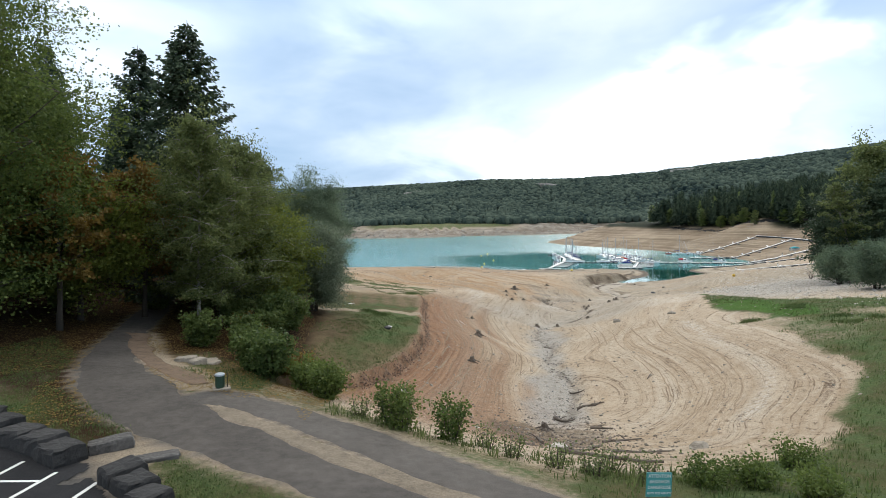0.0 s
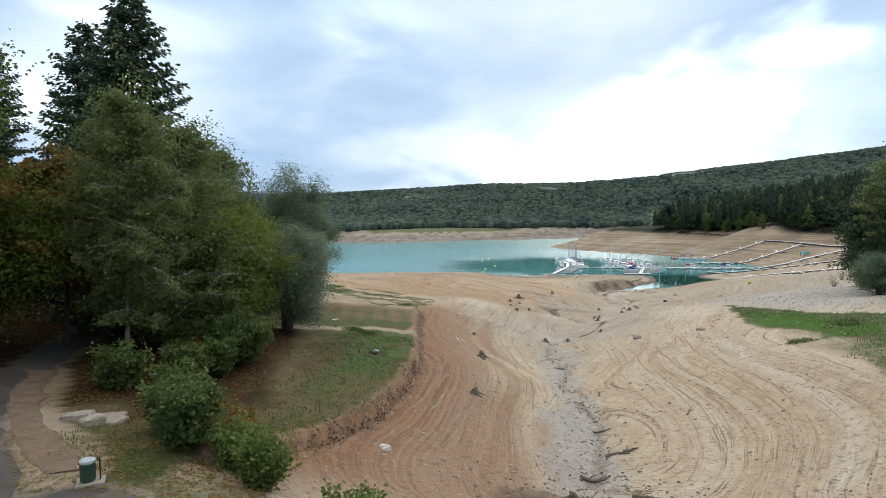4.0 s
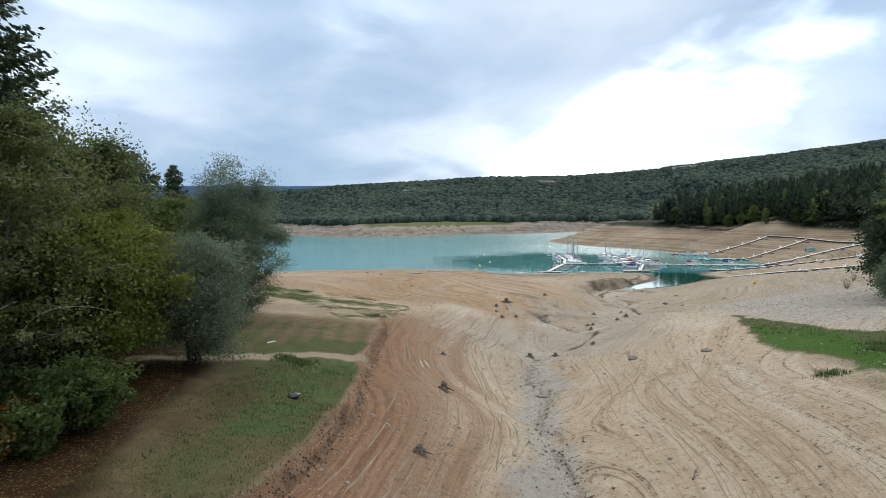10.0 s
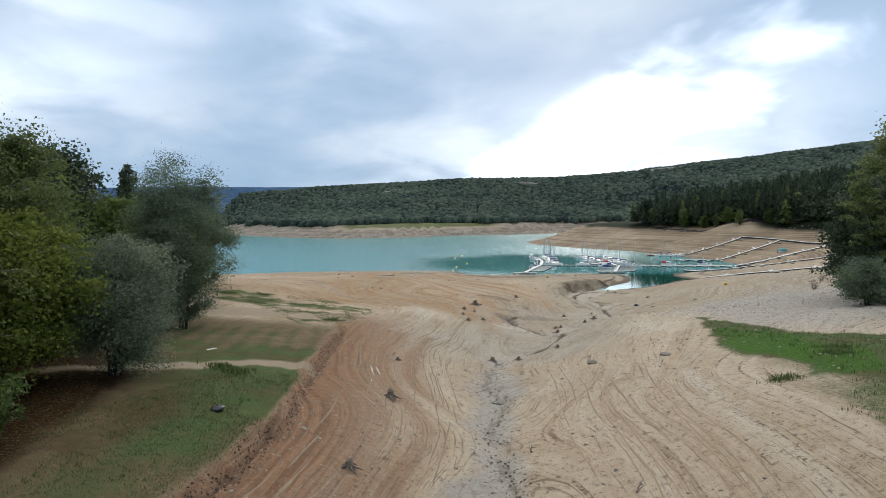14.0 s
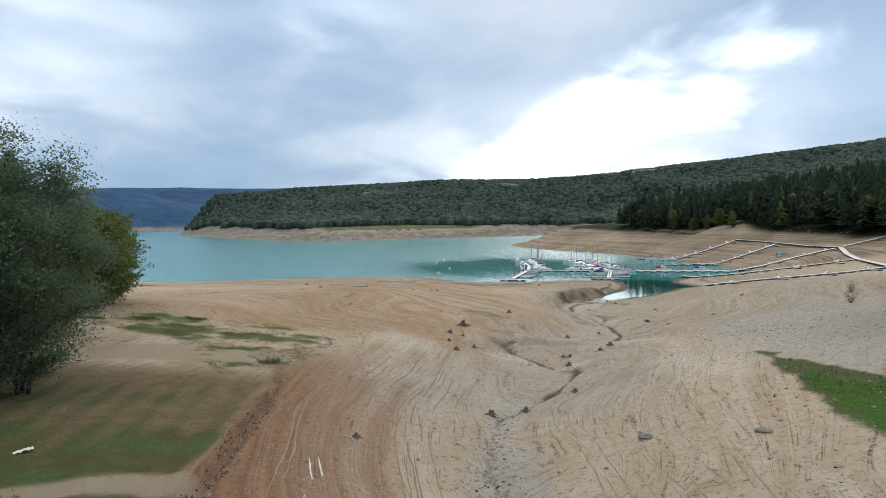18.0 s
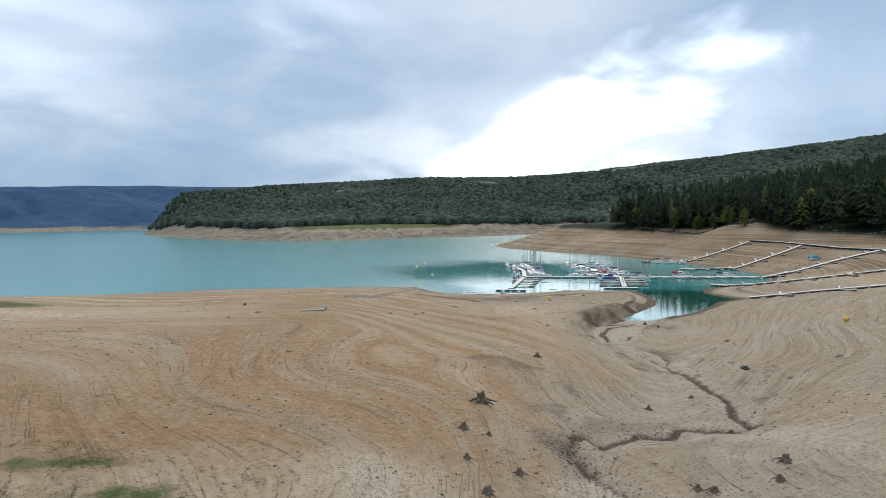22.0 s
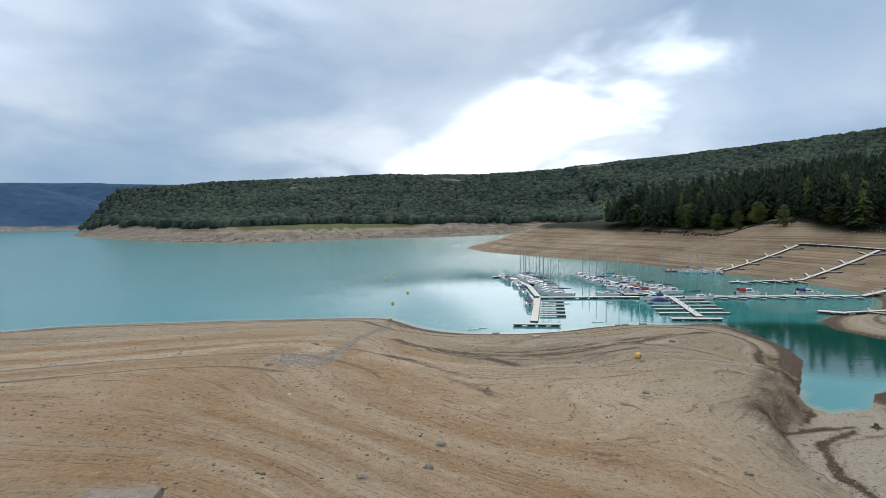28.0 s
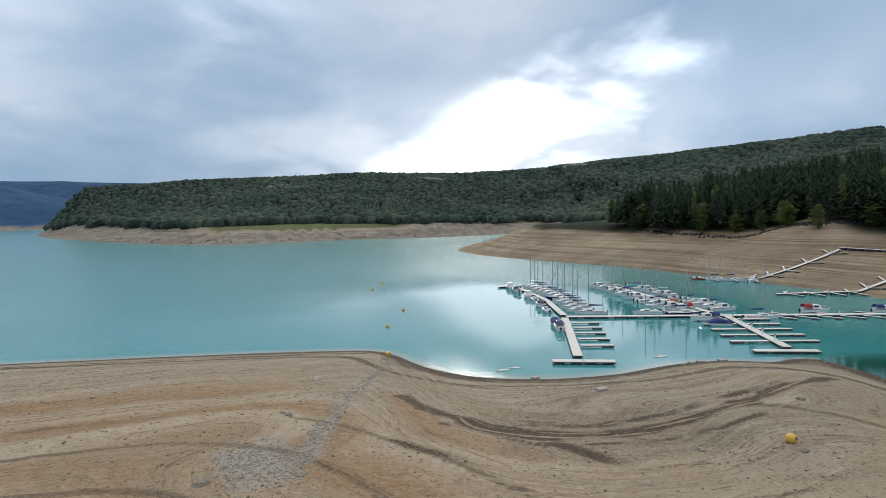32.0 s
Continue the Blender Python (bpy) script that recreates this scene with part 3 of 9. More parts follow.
BEACH = [(7, 189, 4.7), (23, 191, 3.4), (3, 200, 4.5), (5, 219, 3.1), (-17, 233, 2.2), (-45, 235, 2.0), (7, 236, 1.7), (39, 205, 2.0), (47, 204, 2.4), (58, 214, 1.5), (68, 212, 1.2), (40, 223, 1.5), (-20, 195, 5.2), (-50, 195, 5.0)]
RIGHT_BANK = [(12, 22, 11.8), (19, 41, 8.8), (17, 47, 8.0), (21, 66, 8.7), (26, 65, 9.7), (29, 80, 8.3), (28, 92, 7.0), (32, 105, 6.0), (38, 83, 9.4), (28, 45, 11.5), (40, 60, 11.4), (51, 137, 3.0), (53, 130, 3.8), (63, 138, 3.8), (78, 154, 4.8), (61, 157, 1.9), (73, 180, 1.6), (90, 190, 2.6)]
RIGHT_SLOPE = [(58, 92, 9.6), (80, 92, 13), (60, 60, 13), (80, 30, 16), (100, 130, 7.2), (130, 165, 7.5), (124, 200, 3.4), (145, 192, 6.4), (150, 211, 7.2), (118, 210, 2.6), (110, 226, 1.0), (124, 232, 1.4), (176, 250, 8.5), (160, 225, 7.5), (200, 240, 13), (160, 292, 4.5), (175, 320, 9.8), (178, 345, 16.5), (168, 300, 7.4)]
PLATEAU = [(0, 18.2, 13.9), (-3, 20.2, 14.05), (-7.4, 24, 14.15), (3.5, 15.4, 13.75), (-12, 16, 14.5), (-4, 16, 14.4), (2, 14.5, 14.1), (-16, 29, 14.5), (-23, 45, 14.6), (-30, 62, 14.7), (0, 5, 14.6), (12, 13, 13.4), (25, 10, 13.8), (25, 22, 12.6), (-10, 0, 14.8), (-10, -20, 15), (30, -20, 15), (-30, 25, 16.5), (-45, 40, 20), (-40, 80, 15.5), (-60, 110, 15), (-90, 150, 13), (-90, 60, 22), (-90, 0, 22), (90, -20, 18), (-95, 205, 7)]
SHORE = [(-95, 255), (-71, 257), (-46, 264), (-33, 263.5), (-19, 262.5), (-4, 261), (10, 259), (17.5, 257), (19.8, 253.5), (22, 247), (25.5, 241), (31, 236.5), (39, 234), (48, 234), (57, 236.5), (67, 236.5), (75, 231.5), (78.5, 225), (78, 217), (75, 210), (70, 203), (66, 197), (65, 191), (70, 188.5), (77, 194), (90, 205), (100, 211), (95, 217), (96, 225), (102, 230), (115, 237), (125, 241), (141, 259), (146, 280), (146, 300), (143, 318), (142, 340)]
LAKEBED = [(-80, 280, -4), (-30, 285, -4), (10, 282, -4), (30, 262, -3), (50, 256, -3), (70, 252, -3), (90, 240, -2), (85, 222, -1.4), (83, 208, -1.2), (72, 198, -0.7), (110, 255, -3), (128, 275, -4), (125, 310, -5), (60, 300, -6), (0, 320, -7), (-80, 320, -7), (80, 330, -7), (120, 340, -5)]

KNOTS = np.array(STREAM + TERRACE + RED_SLOPE + MEADOW + DOME + SHOULDER + BEACH + RIGHT_BANK + RIGHT_SLOPE + PLATEAU + [(*p, 0.0) for p in SHORE] + LAKEBED, float)


def spline_weights(k, soft):
    d = np.hypot(k[:, None, 0] - k[None, :, 0], k[:, None, 1] - k[None, :, 1])
    n = len(k)
    a = np.zeros((n + 3, n + 3))
    a[:n, :n] = np.where(d > 0, d * d * np.log(d + 1e-9), 0) + soft * np.eye(n)
    a[:n, n], a[:n, n + 1:n + 3] = 1, k[:, :2]
    a[n, :n], a[n + 1:n + 3, :n] = 1, k[:, :2].T
    return np.linalg.solve(a, np.r_[k[:, 2], 0, 0, 0])


THIN_PLATE = spline_weights(KNOTS, 14.0)


def bay(x, y):
    """Height of the bay and its banks."""
    total = THIN_PLATE[-3] + THIN_PLATE[-2] * x + THIN_PLATE[-1] * y
    for (kx, ky, _), w in zip(KNOTS, THIN_PLATE):
        d2 = (x - kx) ** 2 + (y - ky) ** 2
        total = total + w * 0.5 * d2 * np.log(d2 + 1e-9)
    return total


MAINLAND = [(146, 280), (146, 300), (143, 318), (142, 357), (130, 394), (114, 431), (99, 482), (98, 533), (126, 612), (209, 723), (300, 875), (246, 862), (192, 812), (116, 783), (51, 786), (-13, 730), (-70, 721), (-132, 751), (-227, 876), (-380, 1130), (-488, 1350), (-478, 1400), (-400, 1540), (-100, 1900), (600, 2600), (4500, 2600), (4500, -900), (300, -900), (200, 100), (150, 240)]
RIDGE = [(-405, 1395, 84), (-170, 1441, 98), (17, 1453, 108), (326, 1460, 112), (560, 1500, 130), (800, 1300, 146), (1000, 1050, 158), (1250, 600, 185), (1350, 100, 190)]
FAR_SHORE = [(-1500, 1750), (-1096, 2120), (-960, 2260), (-700, 2500), (-300, 3000), (0, 3500), (0, 4800), (-4900, 4800), (-4900, 1500)]
FAR_RIDGE = [(-4000, 2500, 170), (-2000, 2650, 168), (-1550, 2750, 172), (-1250, 2800, 150), (-1050, 2700, 90)]
BACK_RIDGE = [(-4000, 4000, 240), (-2200, 4000, 262), (-1500, 4000, 268), (-900, 4100, 282), (-300, 4200, 262)]


def mainland(x, y):
    d, _ = line_distance(x, y, MAINLAND + MAINLAND[:1])
    r, top = line_distance(x, y, RIDGE)
    land = inside(x, y, MAINLAND)
    near = sstep(620, 380, y) * sstep(900, 500, x)
    step = 15 * sstep(0, 62, d)
    low = 17 * np.clip(d / 57, 0, 1) * near + (step + 0.75 * np.sin(step * 2.3 + fbm(x, y, 60, 3, 6))) * (1 - near) * sstep(0, 12, d)
    share = d / (d + r + 1)
    hill = (top - 15) * sstep(0.05, 0.95, share) ** 0.9
    pine_hill = np.clip(0.17 * (d - 57), 0, 34) * near
    h = low + np.maximum(hill * (1 - near), pine_hill) + fbm(x, y, 240, 4, 5) * 11 * sstep(60, 240, d) * sstep(0.98, 0.7, share)
    return np.where(land, h, -np.clip(d * 0.25, 0, 9))


def far_shore(x, y):
    d, _ = line_distance(x, y, FAR_SHORE + FAR_SHORE[:1])
    r, top = line_distance(x, y, FAR_RIDGE)
    hill = 12 * sstep(0, 60, d) + (top - 12) * sstep(0.05, 0.9, d / (d + r + 1)) * (1 + 0.25 * fbm(x, y, 700, 2, 9))
    r, top = line_distance(x, y, BACK_RIDGE)
    hill = np.maximum(hill, top * (1 + 0.07 * fbm(x, y, 500, 3, 12)) * sstep(900, 0, r))
    return np.where(inside(x, y, FAR_SHORE), hill, -9)


def near_left(x, y):
    """The wooded shore beyond the bay, out of view."""
    return np.where(y < 250, np.clip((252 - y) * 0.1, 0, 22), -6) + 0 * x


# The inlet's waterline, and the flat muddy floor of the channel that runs down to it.
INLET = [(80, 250), (80, 232), (80.1, 226.8), (79.3, 221), (76.7, 212.3), (73.3, 205.5), (62, 193.6), (57.6, 189.3), (58.5, 185.4), (63.8, 185.8), (68.6, 190.2), (71.4, 190.9), (76, 193.7), (84.3, 201), (89.7, 207.2), (97.2, 210.9), (96.2, 216.3), (95.8, 223.1), (99.7, 230.4), (109, 237.3), (116.3, 238), (116, 250)]
CHANNEL_LEFT = [(58.1, 187), (48.6, 180.5), (44.6, 172.2), (42.8, 165.5), (42.6, 158.7), (43.4, 152.6), (44, 146.6), (42.4, 140.6), (40.6, 132), (39.6, 126), (37, 121), (30, 119.5), (25, 118)]
CHANNEL_RIGHT = [(67, 189), (57, 177), (49, 164.4), (46.4, 157.9), (47.2, 150.8), (47.8, 146.1), (47, 140.7), (44.4, 132), (43, 126), (40.5, 119), (36, 115.6), (29, 114.6), (23, 112.5)]


def shore_cut(x, y, h):
    """The bay with the inlet's true waterline and the channel's floor cut into it."""
    d, _ = line_distance(x, y, INLET + INLET[:1])
    wet = inside(x, y, INLET)
    near = sstep(9.0, 1.0, d) * sstep(240, 232, y) * sstep(118, 108, x)
    want = np.where(wet, -np.minimum(0.05 + 0.22 * d, 1.6), np.maximum(0.04 + 0.10 * d, np.minimum(h, 0.04 + 0.9 * d)))
    h = np.where(wet, np.minimum(h, 0) * (1 - near) + want * near, h * (1 - near) + want * near)
    ring = CHANNEL_LEFT + CHANNEL_RIGHT[::-1]
    d, _ = line_distance(x, y, ring + ring[:1])
    d = np.where(inside(x, y, ring), -d, d) + 0.7 * fbm(x, y, 3.5, 3, 58)
    floor = np.interp(y, [112, 124, 142, 164, 187], [3.9, 3.1, 1.75, 0.65, 0.10]) + 0.03 * fbm(x, y, 4, 2, 59)
    return np.where(wet, h, np.minimum(h, floor + np.clip(d + 0.2, 0, 40) * 0.75))


def ground_height(x, y, detail=True):
    x, y = np.asarray(x, float), np.asarray(y, float)
    far = np.maximum(mainland(x, y), far_shore(x, y))
    back = np.where(y < 235, 13 + 0.02 * np.abs(x), -6)
    far = np.where((x < 150) & (y < 262), np.maximum(far, np.where(x < 0, near_left(x, y), back)), far)
    keep = sstep(-110, -88, x) * sstep(215, 190, x) * sstep(-45, -20, y) * sstep(375, 335, y)
    h = np.where(keep > 0, bay(x, y) * keep + far * (1 - keep), far)
    h = np.where((x > 15) & (x < 125) & (y > 105) & (y < 245), shore_cut(x, y, h), h)
    if detail:
        dry = sstep(0.0, 1.2, h) * sstep(14.0, 12.6, h) * keep
        h = h + dry * (0.10 * fbm(x, y, 9, 4, 21) + 0.045 * np.sin(h * 17 + 3 * fbm(x, y, 30, 2, 3)))
        rill = np.minimum.reduce([line_distance(x, y, r)[0] for r in (RILL, RILL_HIGH, *SIDE_RILLS)])
        h = h - 0.30 * sstep(0.8, 0.2, rill + 0.3 * fbm(x, y, 2, 3, 55)) * keep * sstep(0.15, 0.8, h)
        rough = sstep(3.2, 0.6, line_distance(x, y, STREAM)[0] + 0.8 * fbm(x, y, 3, 3, 33)) * keep
        h = h - rough * (0.16 + 0.12 * fbm(x, y, 1.6, 3, 11))
        scarp, _ = line_distance(x, y, SCARP)
        side = scarp_side(x, y)
        h = h + 0.30 * sstep(1.6, 0.0, scarp) * np.where(side > 0, 1, -1) * keep
        mud, _ = line_distance(x, y, MUD_BANK)
        soft = sstep(8.0, 2.0, mud + 1.5 * fbm(x, y, 5, 3, 44)) * keep * sstep(0.05, 0.5, h)
        cut = h + 0.3 * soft * np.tanh((h - 1.15) * 3.0)
        cut = np.where(h > 0.15, np.maximum(cut, 0.15), cut)
        h = np.where(cut > 0.1, np.maximum(cut + soft * (0.22 * fbm(x, y, 2.4, 4, 45) + 0.10 * np.sin(cut * 21 + 2 * fbm(x, y, 6, 2, 46))), 0.1), cut)
        h = h + 0.035 * fbm(x, y, 1.3, 2, 66) * dry
    return h


SCARP = [(-6.5, 27), (-4.2, 33), (-2.6, 38), (-1.6, 43), (-1.0, 50), (-1.3, 58), (-1.6, 66), (-1.6, 74), (-2.4, 82)]
MUD_BANK = [(42.6, 158), (42.4, 165), (43.6, 173), (48, 181.5), (56.5, 190), (63, 197.5), (70, 206)]


RILL = [(56, 180.3), (50.5, 178.4), (46.8, 172.7), (46.2, 168.6), (44, 163.5), (43.9, 157.5), (44.6, 152), (45, 146), (44.7, 140.8), (42.6, 132.1), (41.6, 126.6), (38.9, 121.6), (38.2, 117.3), (35.5, 117.8), (32.3, 119.1), (30.8, 117.3), (28.3, 118), (23.8, 115.1), (21.7, 114.6), (20.1, 111.2)]
RILL_HIGH = [(20.1, 111.2), (20.4, 108.8), (21.3, 106.7), (22.8, 104), (25.1, 95.3), (22, 91.5), (18.4, 88), (15, 84), (13.4, 77), (11.9, 70.2), (13.1, 66.1), (11, 58.4), (11, 52.2), (11.3, 47.6), (9.6, 41), (7.6, 35)]
SIDE_RILLS = [[(49.3, 181.4), (53, 181.6), (57.1, 181.2)], [(46.6, 168), (49, 166.5), (50.4, 169)], [(43.2, 163.4), (45.7, 161.9), (47.6, 163)], [(45, 146), (47, 149), (47.6, 151.4)]]
DARK_ARC = [(17, 226), (18.4, 220.6), (22.4, 213), (27, 210), (36, 209.8), (43, 211.4), (52.6, 215.5), (61.7, 220), (70, 222)]
LOW_ARC = [(14, 210), (21.8, 202.5), (29.5, 199), (38, 197.8), (50, 196)]


def scarp_side(x, y):
    """Positive on the grass side of the cut bank."""
    sx = np.interp(y, [p[1] for p in SCARP], [p[0] for p in SCARP])
    return sx - x


# ---- ground and water ----
def set_mesh(name, verts, faces, mat, smooth=True):
    """A mesh object from arrays; faces is an (n, 3) or (n, 4) array."""
    verts, faces = np.asarray(verts, np.float32), np.asarray(faces, np.int32)
    n, k = faces.shape
    me = bpy.data.meshes.new(name)
    me.vertices.add(len(verts)), me.loops.add(n * k), me.polygons.add(n)
    me.vertices.foreach_set("co", verts.ravel())
    me.loops.foreach_set("vertex_index", faces.ravel())
    me.polygons.foreach_set("loop_start", np.arange(0, n * k, k, dtype=np.int32))
    if smooth:
        me.polygons.foreach_set("use_smooth", np.ones(n, bool))
    me.update(calc_edges=True)
    me.materials.append(mat)
    return me


def spaced(stops):
    """Coordinates that run through (start, step) stops, the step growing evenly between them."""
    out = [stops[0][0]]
    for (a, sa), (b, sb) in zip(stops[:-1], stops[1:]):
        while out[-1] < b - 1e-6:
            u = (out[-1] - a) / (b - a)
            out.append(out[-1] + sa + (sb - sa) * max(0, min(1, u)))
        out[-1] = b
    return np.array(out)


GX = spaced([(-4900, 300), (-1500, 60), (-500, 14), (-120, 3.0), (-40, 0.9), (-18, 0.48), (40, 0.48), (80, 0.65), (110, 1.2), (200, 2.2), (420, 12), (1300, 40), (4900, 300)])
GY = spaced([(-900, 150), (-60, 12), (8, 0.5), (14, 0.40), (120, 0.48), (200, 0.52), (262, 0.55), (300, 1.5), (360, 3), (700, 10), (1500, 22), (2200, 50), (4900, 250)])
XX, YY = np.meshgrid(GX, GY)
HH = ground_height(XX, YY)
FLAT = ground_height(XX, YY, False)

# centre line and half width of the tarmac
ROAD = [(-34, 84, 1.0), (-29, 68, 1.0), (-23.7, 52, 1.0), (-20.6, 44, 1.0), (-18.2, 36.5, 0.95), (-16.4, 31.5, 1.0), (-14.4, 27.0, 1.2), (-11.9, 23.3, 1.6), (-9.6, 20.6, 1.6), (-7.3, 18.7, 1.4), (-5.6, 17.5, 1.25), (-4.0, 16.3, 1.15), (-1.7, 14.55, 0.95), (1, 12.6, 0.95), (6, 9, 1.0), (14, 3, 1.0), (24, -10, 1.0)]
BRANCH = [(-7.6, 22.2), (-4.9, 20.6), (-2.0, 18.3), (0.8, 15.8), (3.4, 13.4), (7.8, 10.2), (15.5, 5)]
GRIT_LINES = [([(-17.2, 35), (-15.4, 31.4), (-13.0, 28.0), (-11.0, 26.0), (-8.8, 23.6)], 1.0), ([(-7.2, 20.7), (-5.3, 19.0), (-3.0, 17.1), (-0.4, 15.1), (2.2, 13.0), (6.6, 9.7)], 0.42), ([(-8.2, 15.2), (-7.5, 17.2), (-7.0, 18.6)], 0.7)]
SAND_PATHS = [([(-14, 52), (-9, 55.5), (-6, 58.0), (-4, 59.4), (-2.3, 59.8)], 0.75), ([(-26, 79), (-16, 84), (-10, 85.4), (-4, 85.6)], 2.6), ([(-20.4, 86.7), (-22.5, 90.5), (-23.6, 95), (-24.6, 99.5), (-24.4, 103), (-25.5, 107), (-29, 111)], 0.35)]
PARKING = [(-8.6, 15.9), (-12.4, 18.6), (-30, 26), (-40, 0), (-30, -30), (-2, -30), (-4.5, 4), (-6.4, 13.4)]
RIGHT_GRASS = [(39, 86), (34, 72), (29.5, 58), (27.6, 45), (26.4, 37), (23, 32), (18, 26.3), (14, 22.6), (9, 20.0), (4.5, 18.0), (3.2, 15.8), (8, 9), (30, -10), (70, 0), (66, 50), (50, 60), (40, 70)]
WOODLAND = [(-8.4, 29), (-8.4, 38), (-9.2, 46), (-11, 52), (-14, 60), (-15, 65), (-16, 72), (-24, 82), (-26, 95), (-30, 104), (-33, 118), (-42, 132), (-60, 180), (-95, 200), (-120, 200), (-120, -30), (-40, -30), (-22, 20), (-15, 27), (-12, 32)]


# dark eroded bands, wheel tracks, painted slope shading on the bed: line, half width, weight
# the widest line, from (16, 133.3), paints the shading of the dome's steep flank
DIRT_SHADE_LINES = [([(0.1, 131.8), (1.4, 126.9), (2.9, 123.3), (4.6, 121.8), (6.1, 121), (7.6, 121.4)], 0.45, 0.45), ([(-10.8, 148), (-9.9, 134.7), (-8.9, 126.3), (-8.2, 120.3), (-6.8, 114.5)], 0.35, 0.4), ([(-8.8, 148), (-8, 135), (-7.1, 126.4), (-6.4, 120.5), (-5.1, 114.5)], 0.35, 0.4), ([(16, 133.3), (20.7, 138), (23.7, 133.3), (23.9, 127.8), (21.5, 121.6), (20.5, 116.5), (19, 108)], 2.2, 0.5), ([(46.7, 183), (42.8, 170), (42.3, 163), (41.1, 149.8), (40.6, 143.5)], 1.3, 0.5), ([(17.4, 201), (21, 194.4), (23.1, 188.9), (25, 186)], 0.9, 0.6), ([(17.7, 202.7), (20, 198.6), (24.1, 196.8), (30.8, 195.4), (38.3, 195.2), (44.2, 195.8), (50, 196)], 0.45, 0.45), ([(-60, 258.5), (-44, 259), (-17, 257.5), (1, 255.5), (15, 254)], 0.6, 0.75), ([(17.5, 250), (21, 243), (25, 237), (31, 232.5), (40, 230.5), (52, 231.5), (64, 231)], 0.6, 0.7), ([(24, 232), (30, 227.5), (38, 226), (46, 228)], 0.5, 0.55), ([(19, 215), (26, 207.5), (36, 207), (44, 208.5), (54, 212.5)], 0.5, 0.8), ([(19, 219), (24, 213.5), (32, 212), (42, 213.2), (52, 217.5), (62, 221.5)], 0.6, 0.9)]
CAPE_STONES = [(18.5, 250), (17, 243), (14.7, 236.5), (11.3, 227), (8.6, 215.6), (7, 208), (6, 203)]


# Old water levels: each line once lay at one height, and the fine strandlines run along them.
STRANDS_RED = [[(-1.1, 59.6), (-1.4, 64.6), (-2.1, 69.5), (-1.8, 75.9), (-1.6, 82.5), (0.4, 96.6)], [(2.7, 62.7), (1.8, 67.6), (1.6, 73.1), (2.5, 79.4), (3.4, 86.5), (6.1, 99.5)], [(6.5, 66.9), (6.5, 73.8), (7.9, 84.1), (11.2, 96.9), (13.3, 109.2)], [(0.2, 49.3), (-1.2, 38), (-2.1, 30.1)], [(4.4, 55.4), (2.6, 42.1), (1.1, 33.5)]]
STRANDS_BAY = [[(17.1, 65.7), (17.6, 71.1), (18.3, 77.7), (20.4, 86.3), (24, 89), (27.9, 92.1), (36.1, 112.4)], [(19.6, 63.1), (19.6, 65.9), (20.7, 71.4), (22.7, 77.1), (26.3, 83.4), (29.6, 89.4), (36.4, 108.9)], [(22.8, 61.9), (23.6, 66.4), (25.4, 72.9), (28.3, 79.9), (32.8, 88.2), (40.5, 105.7)]]
STRANDS_BOWL = [[(24.5, 61), (23.9, 47.9), (23.4, 42.6), (22.4, 39.3), (19.8, 35.6), (16.4, 31.7), (12.7, 26.6)], [(20.3, 62.6), (21, 52.2), (20.5, 44.5), (19.2, 39.6), (16.2, 35.2), (12.1, 29.3)], [(16.8, 65.5), (17.1, 52.5), (16.9, 46.4), (15.8, 42.2), (12.5, 35.3)], [(28.3, 61.6), (25.8, 42.8), (25.2, 36.1), (22.8, 32), (18.9, 27.8), (13.5, 23.2)]]
STRANDS_DOME = [[(1.3, 192.4), (15.9, 170), (28.5, 159.4), (34.3, 148.1), (32.6, 138.1)], [(6.1, 209.2), (24.4, 178), (38.8, 168.3), (40.6, 154)], [(5, 167.3), (11.3, 160.2), (20.3, 150.5), (23.7, 140.6), (24.4, 134.1)], [(2.3, 132.8), (2.8, 137.2), (4.1, 143.9), (5.8, 148.9)], [(5.4, 136.2), (6.3, 130.6), (8.7, 128.4), (11.2, 131.4), (12.2, 137.6), (10, 143), (6.8, 141.3)]]
STRANDS_BEACH = [[(17.8, 243.7), (20.6, 229.1), (22.3, 213.3), (29, 209.7), (40.8, 210.6), (54, 215.1), (67.7, 221.5)], [(11.4, 229.8), (14.5, 217.9), (17.2, 207), (20.8, 200.9), (28.4, 199), (37.7, 199.2)], [(-27.9, 238.2), (-11, 243.2), (4.6, 244.4)], [(-22.1, 225.7), (-12.7, 227.4), (-1.9, 228.1), (5.1, 230.8)], [(-14.5, 209.5), (-5.5, 210.5), (1.6, 213.2)], [(19.2, 248), (22.6, 228.9), (31.9, 223.8), (47.1, 225.4), (61.8, 228.9)]]
PALE_STREAKS = [([(26, 61), (24.6, 52), (23.9, 47.9), (23.4, 42.6), (22.4, 39.3), (19.8, 35.6), (16.4, 31.7)], 0.45), ([(40, 104), (35, 94), (33, 88.2), (30, 82)], 0.7), ([(4.0, 84.5), (5.2, 92), (8.2, 104)], 0.7)]
GREY_MOUND = [(53.8, 164.6), (58, 170), (66.7, 171.2), (77.6, 168.1), (80, 160), (69.7, 152.6), (60, 146), (54, 150)]
MUD_PAN = [(41.4, 141.5), (42.5, 133.2), (41.2, 127.9), (38.6, 121.4), (33.9, 119.3), (29.2, 119.9), (25.3, 118.9), (34.6, 129)]


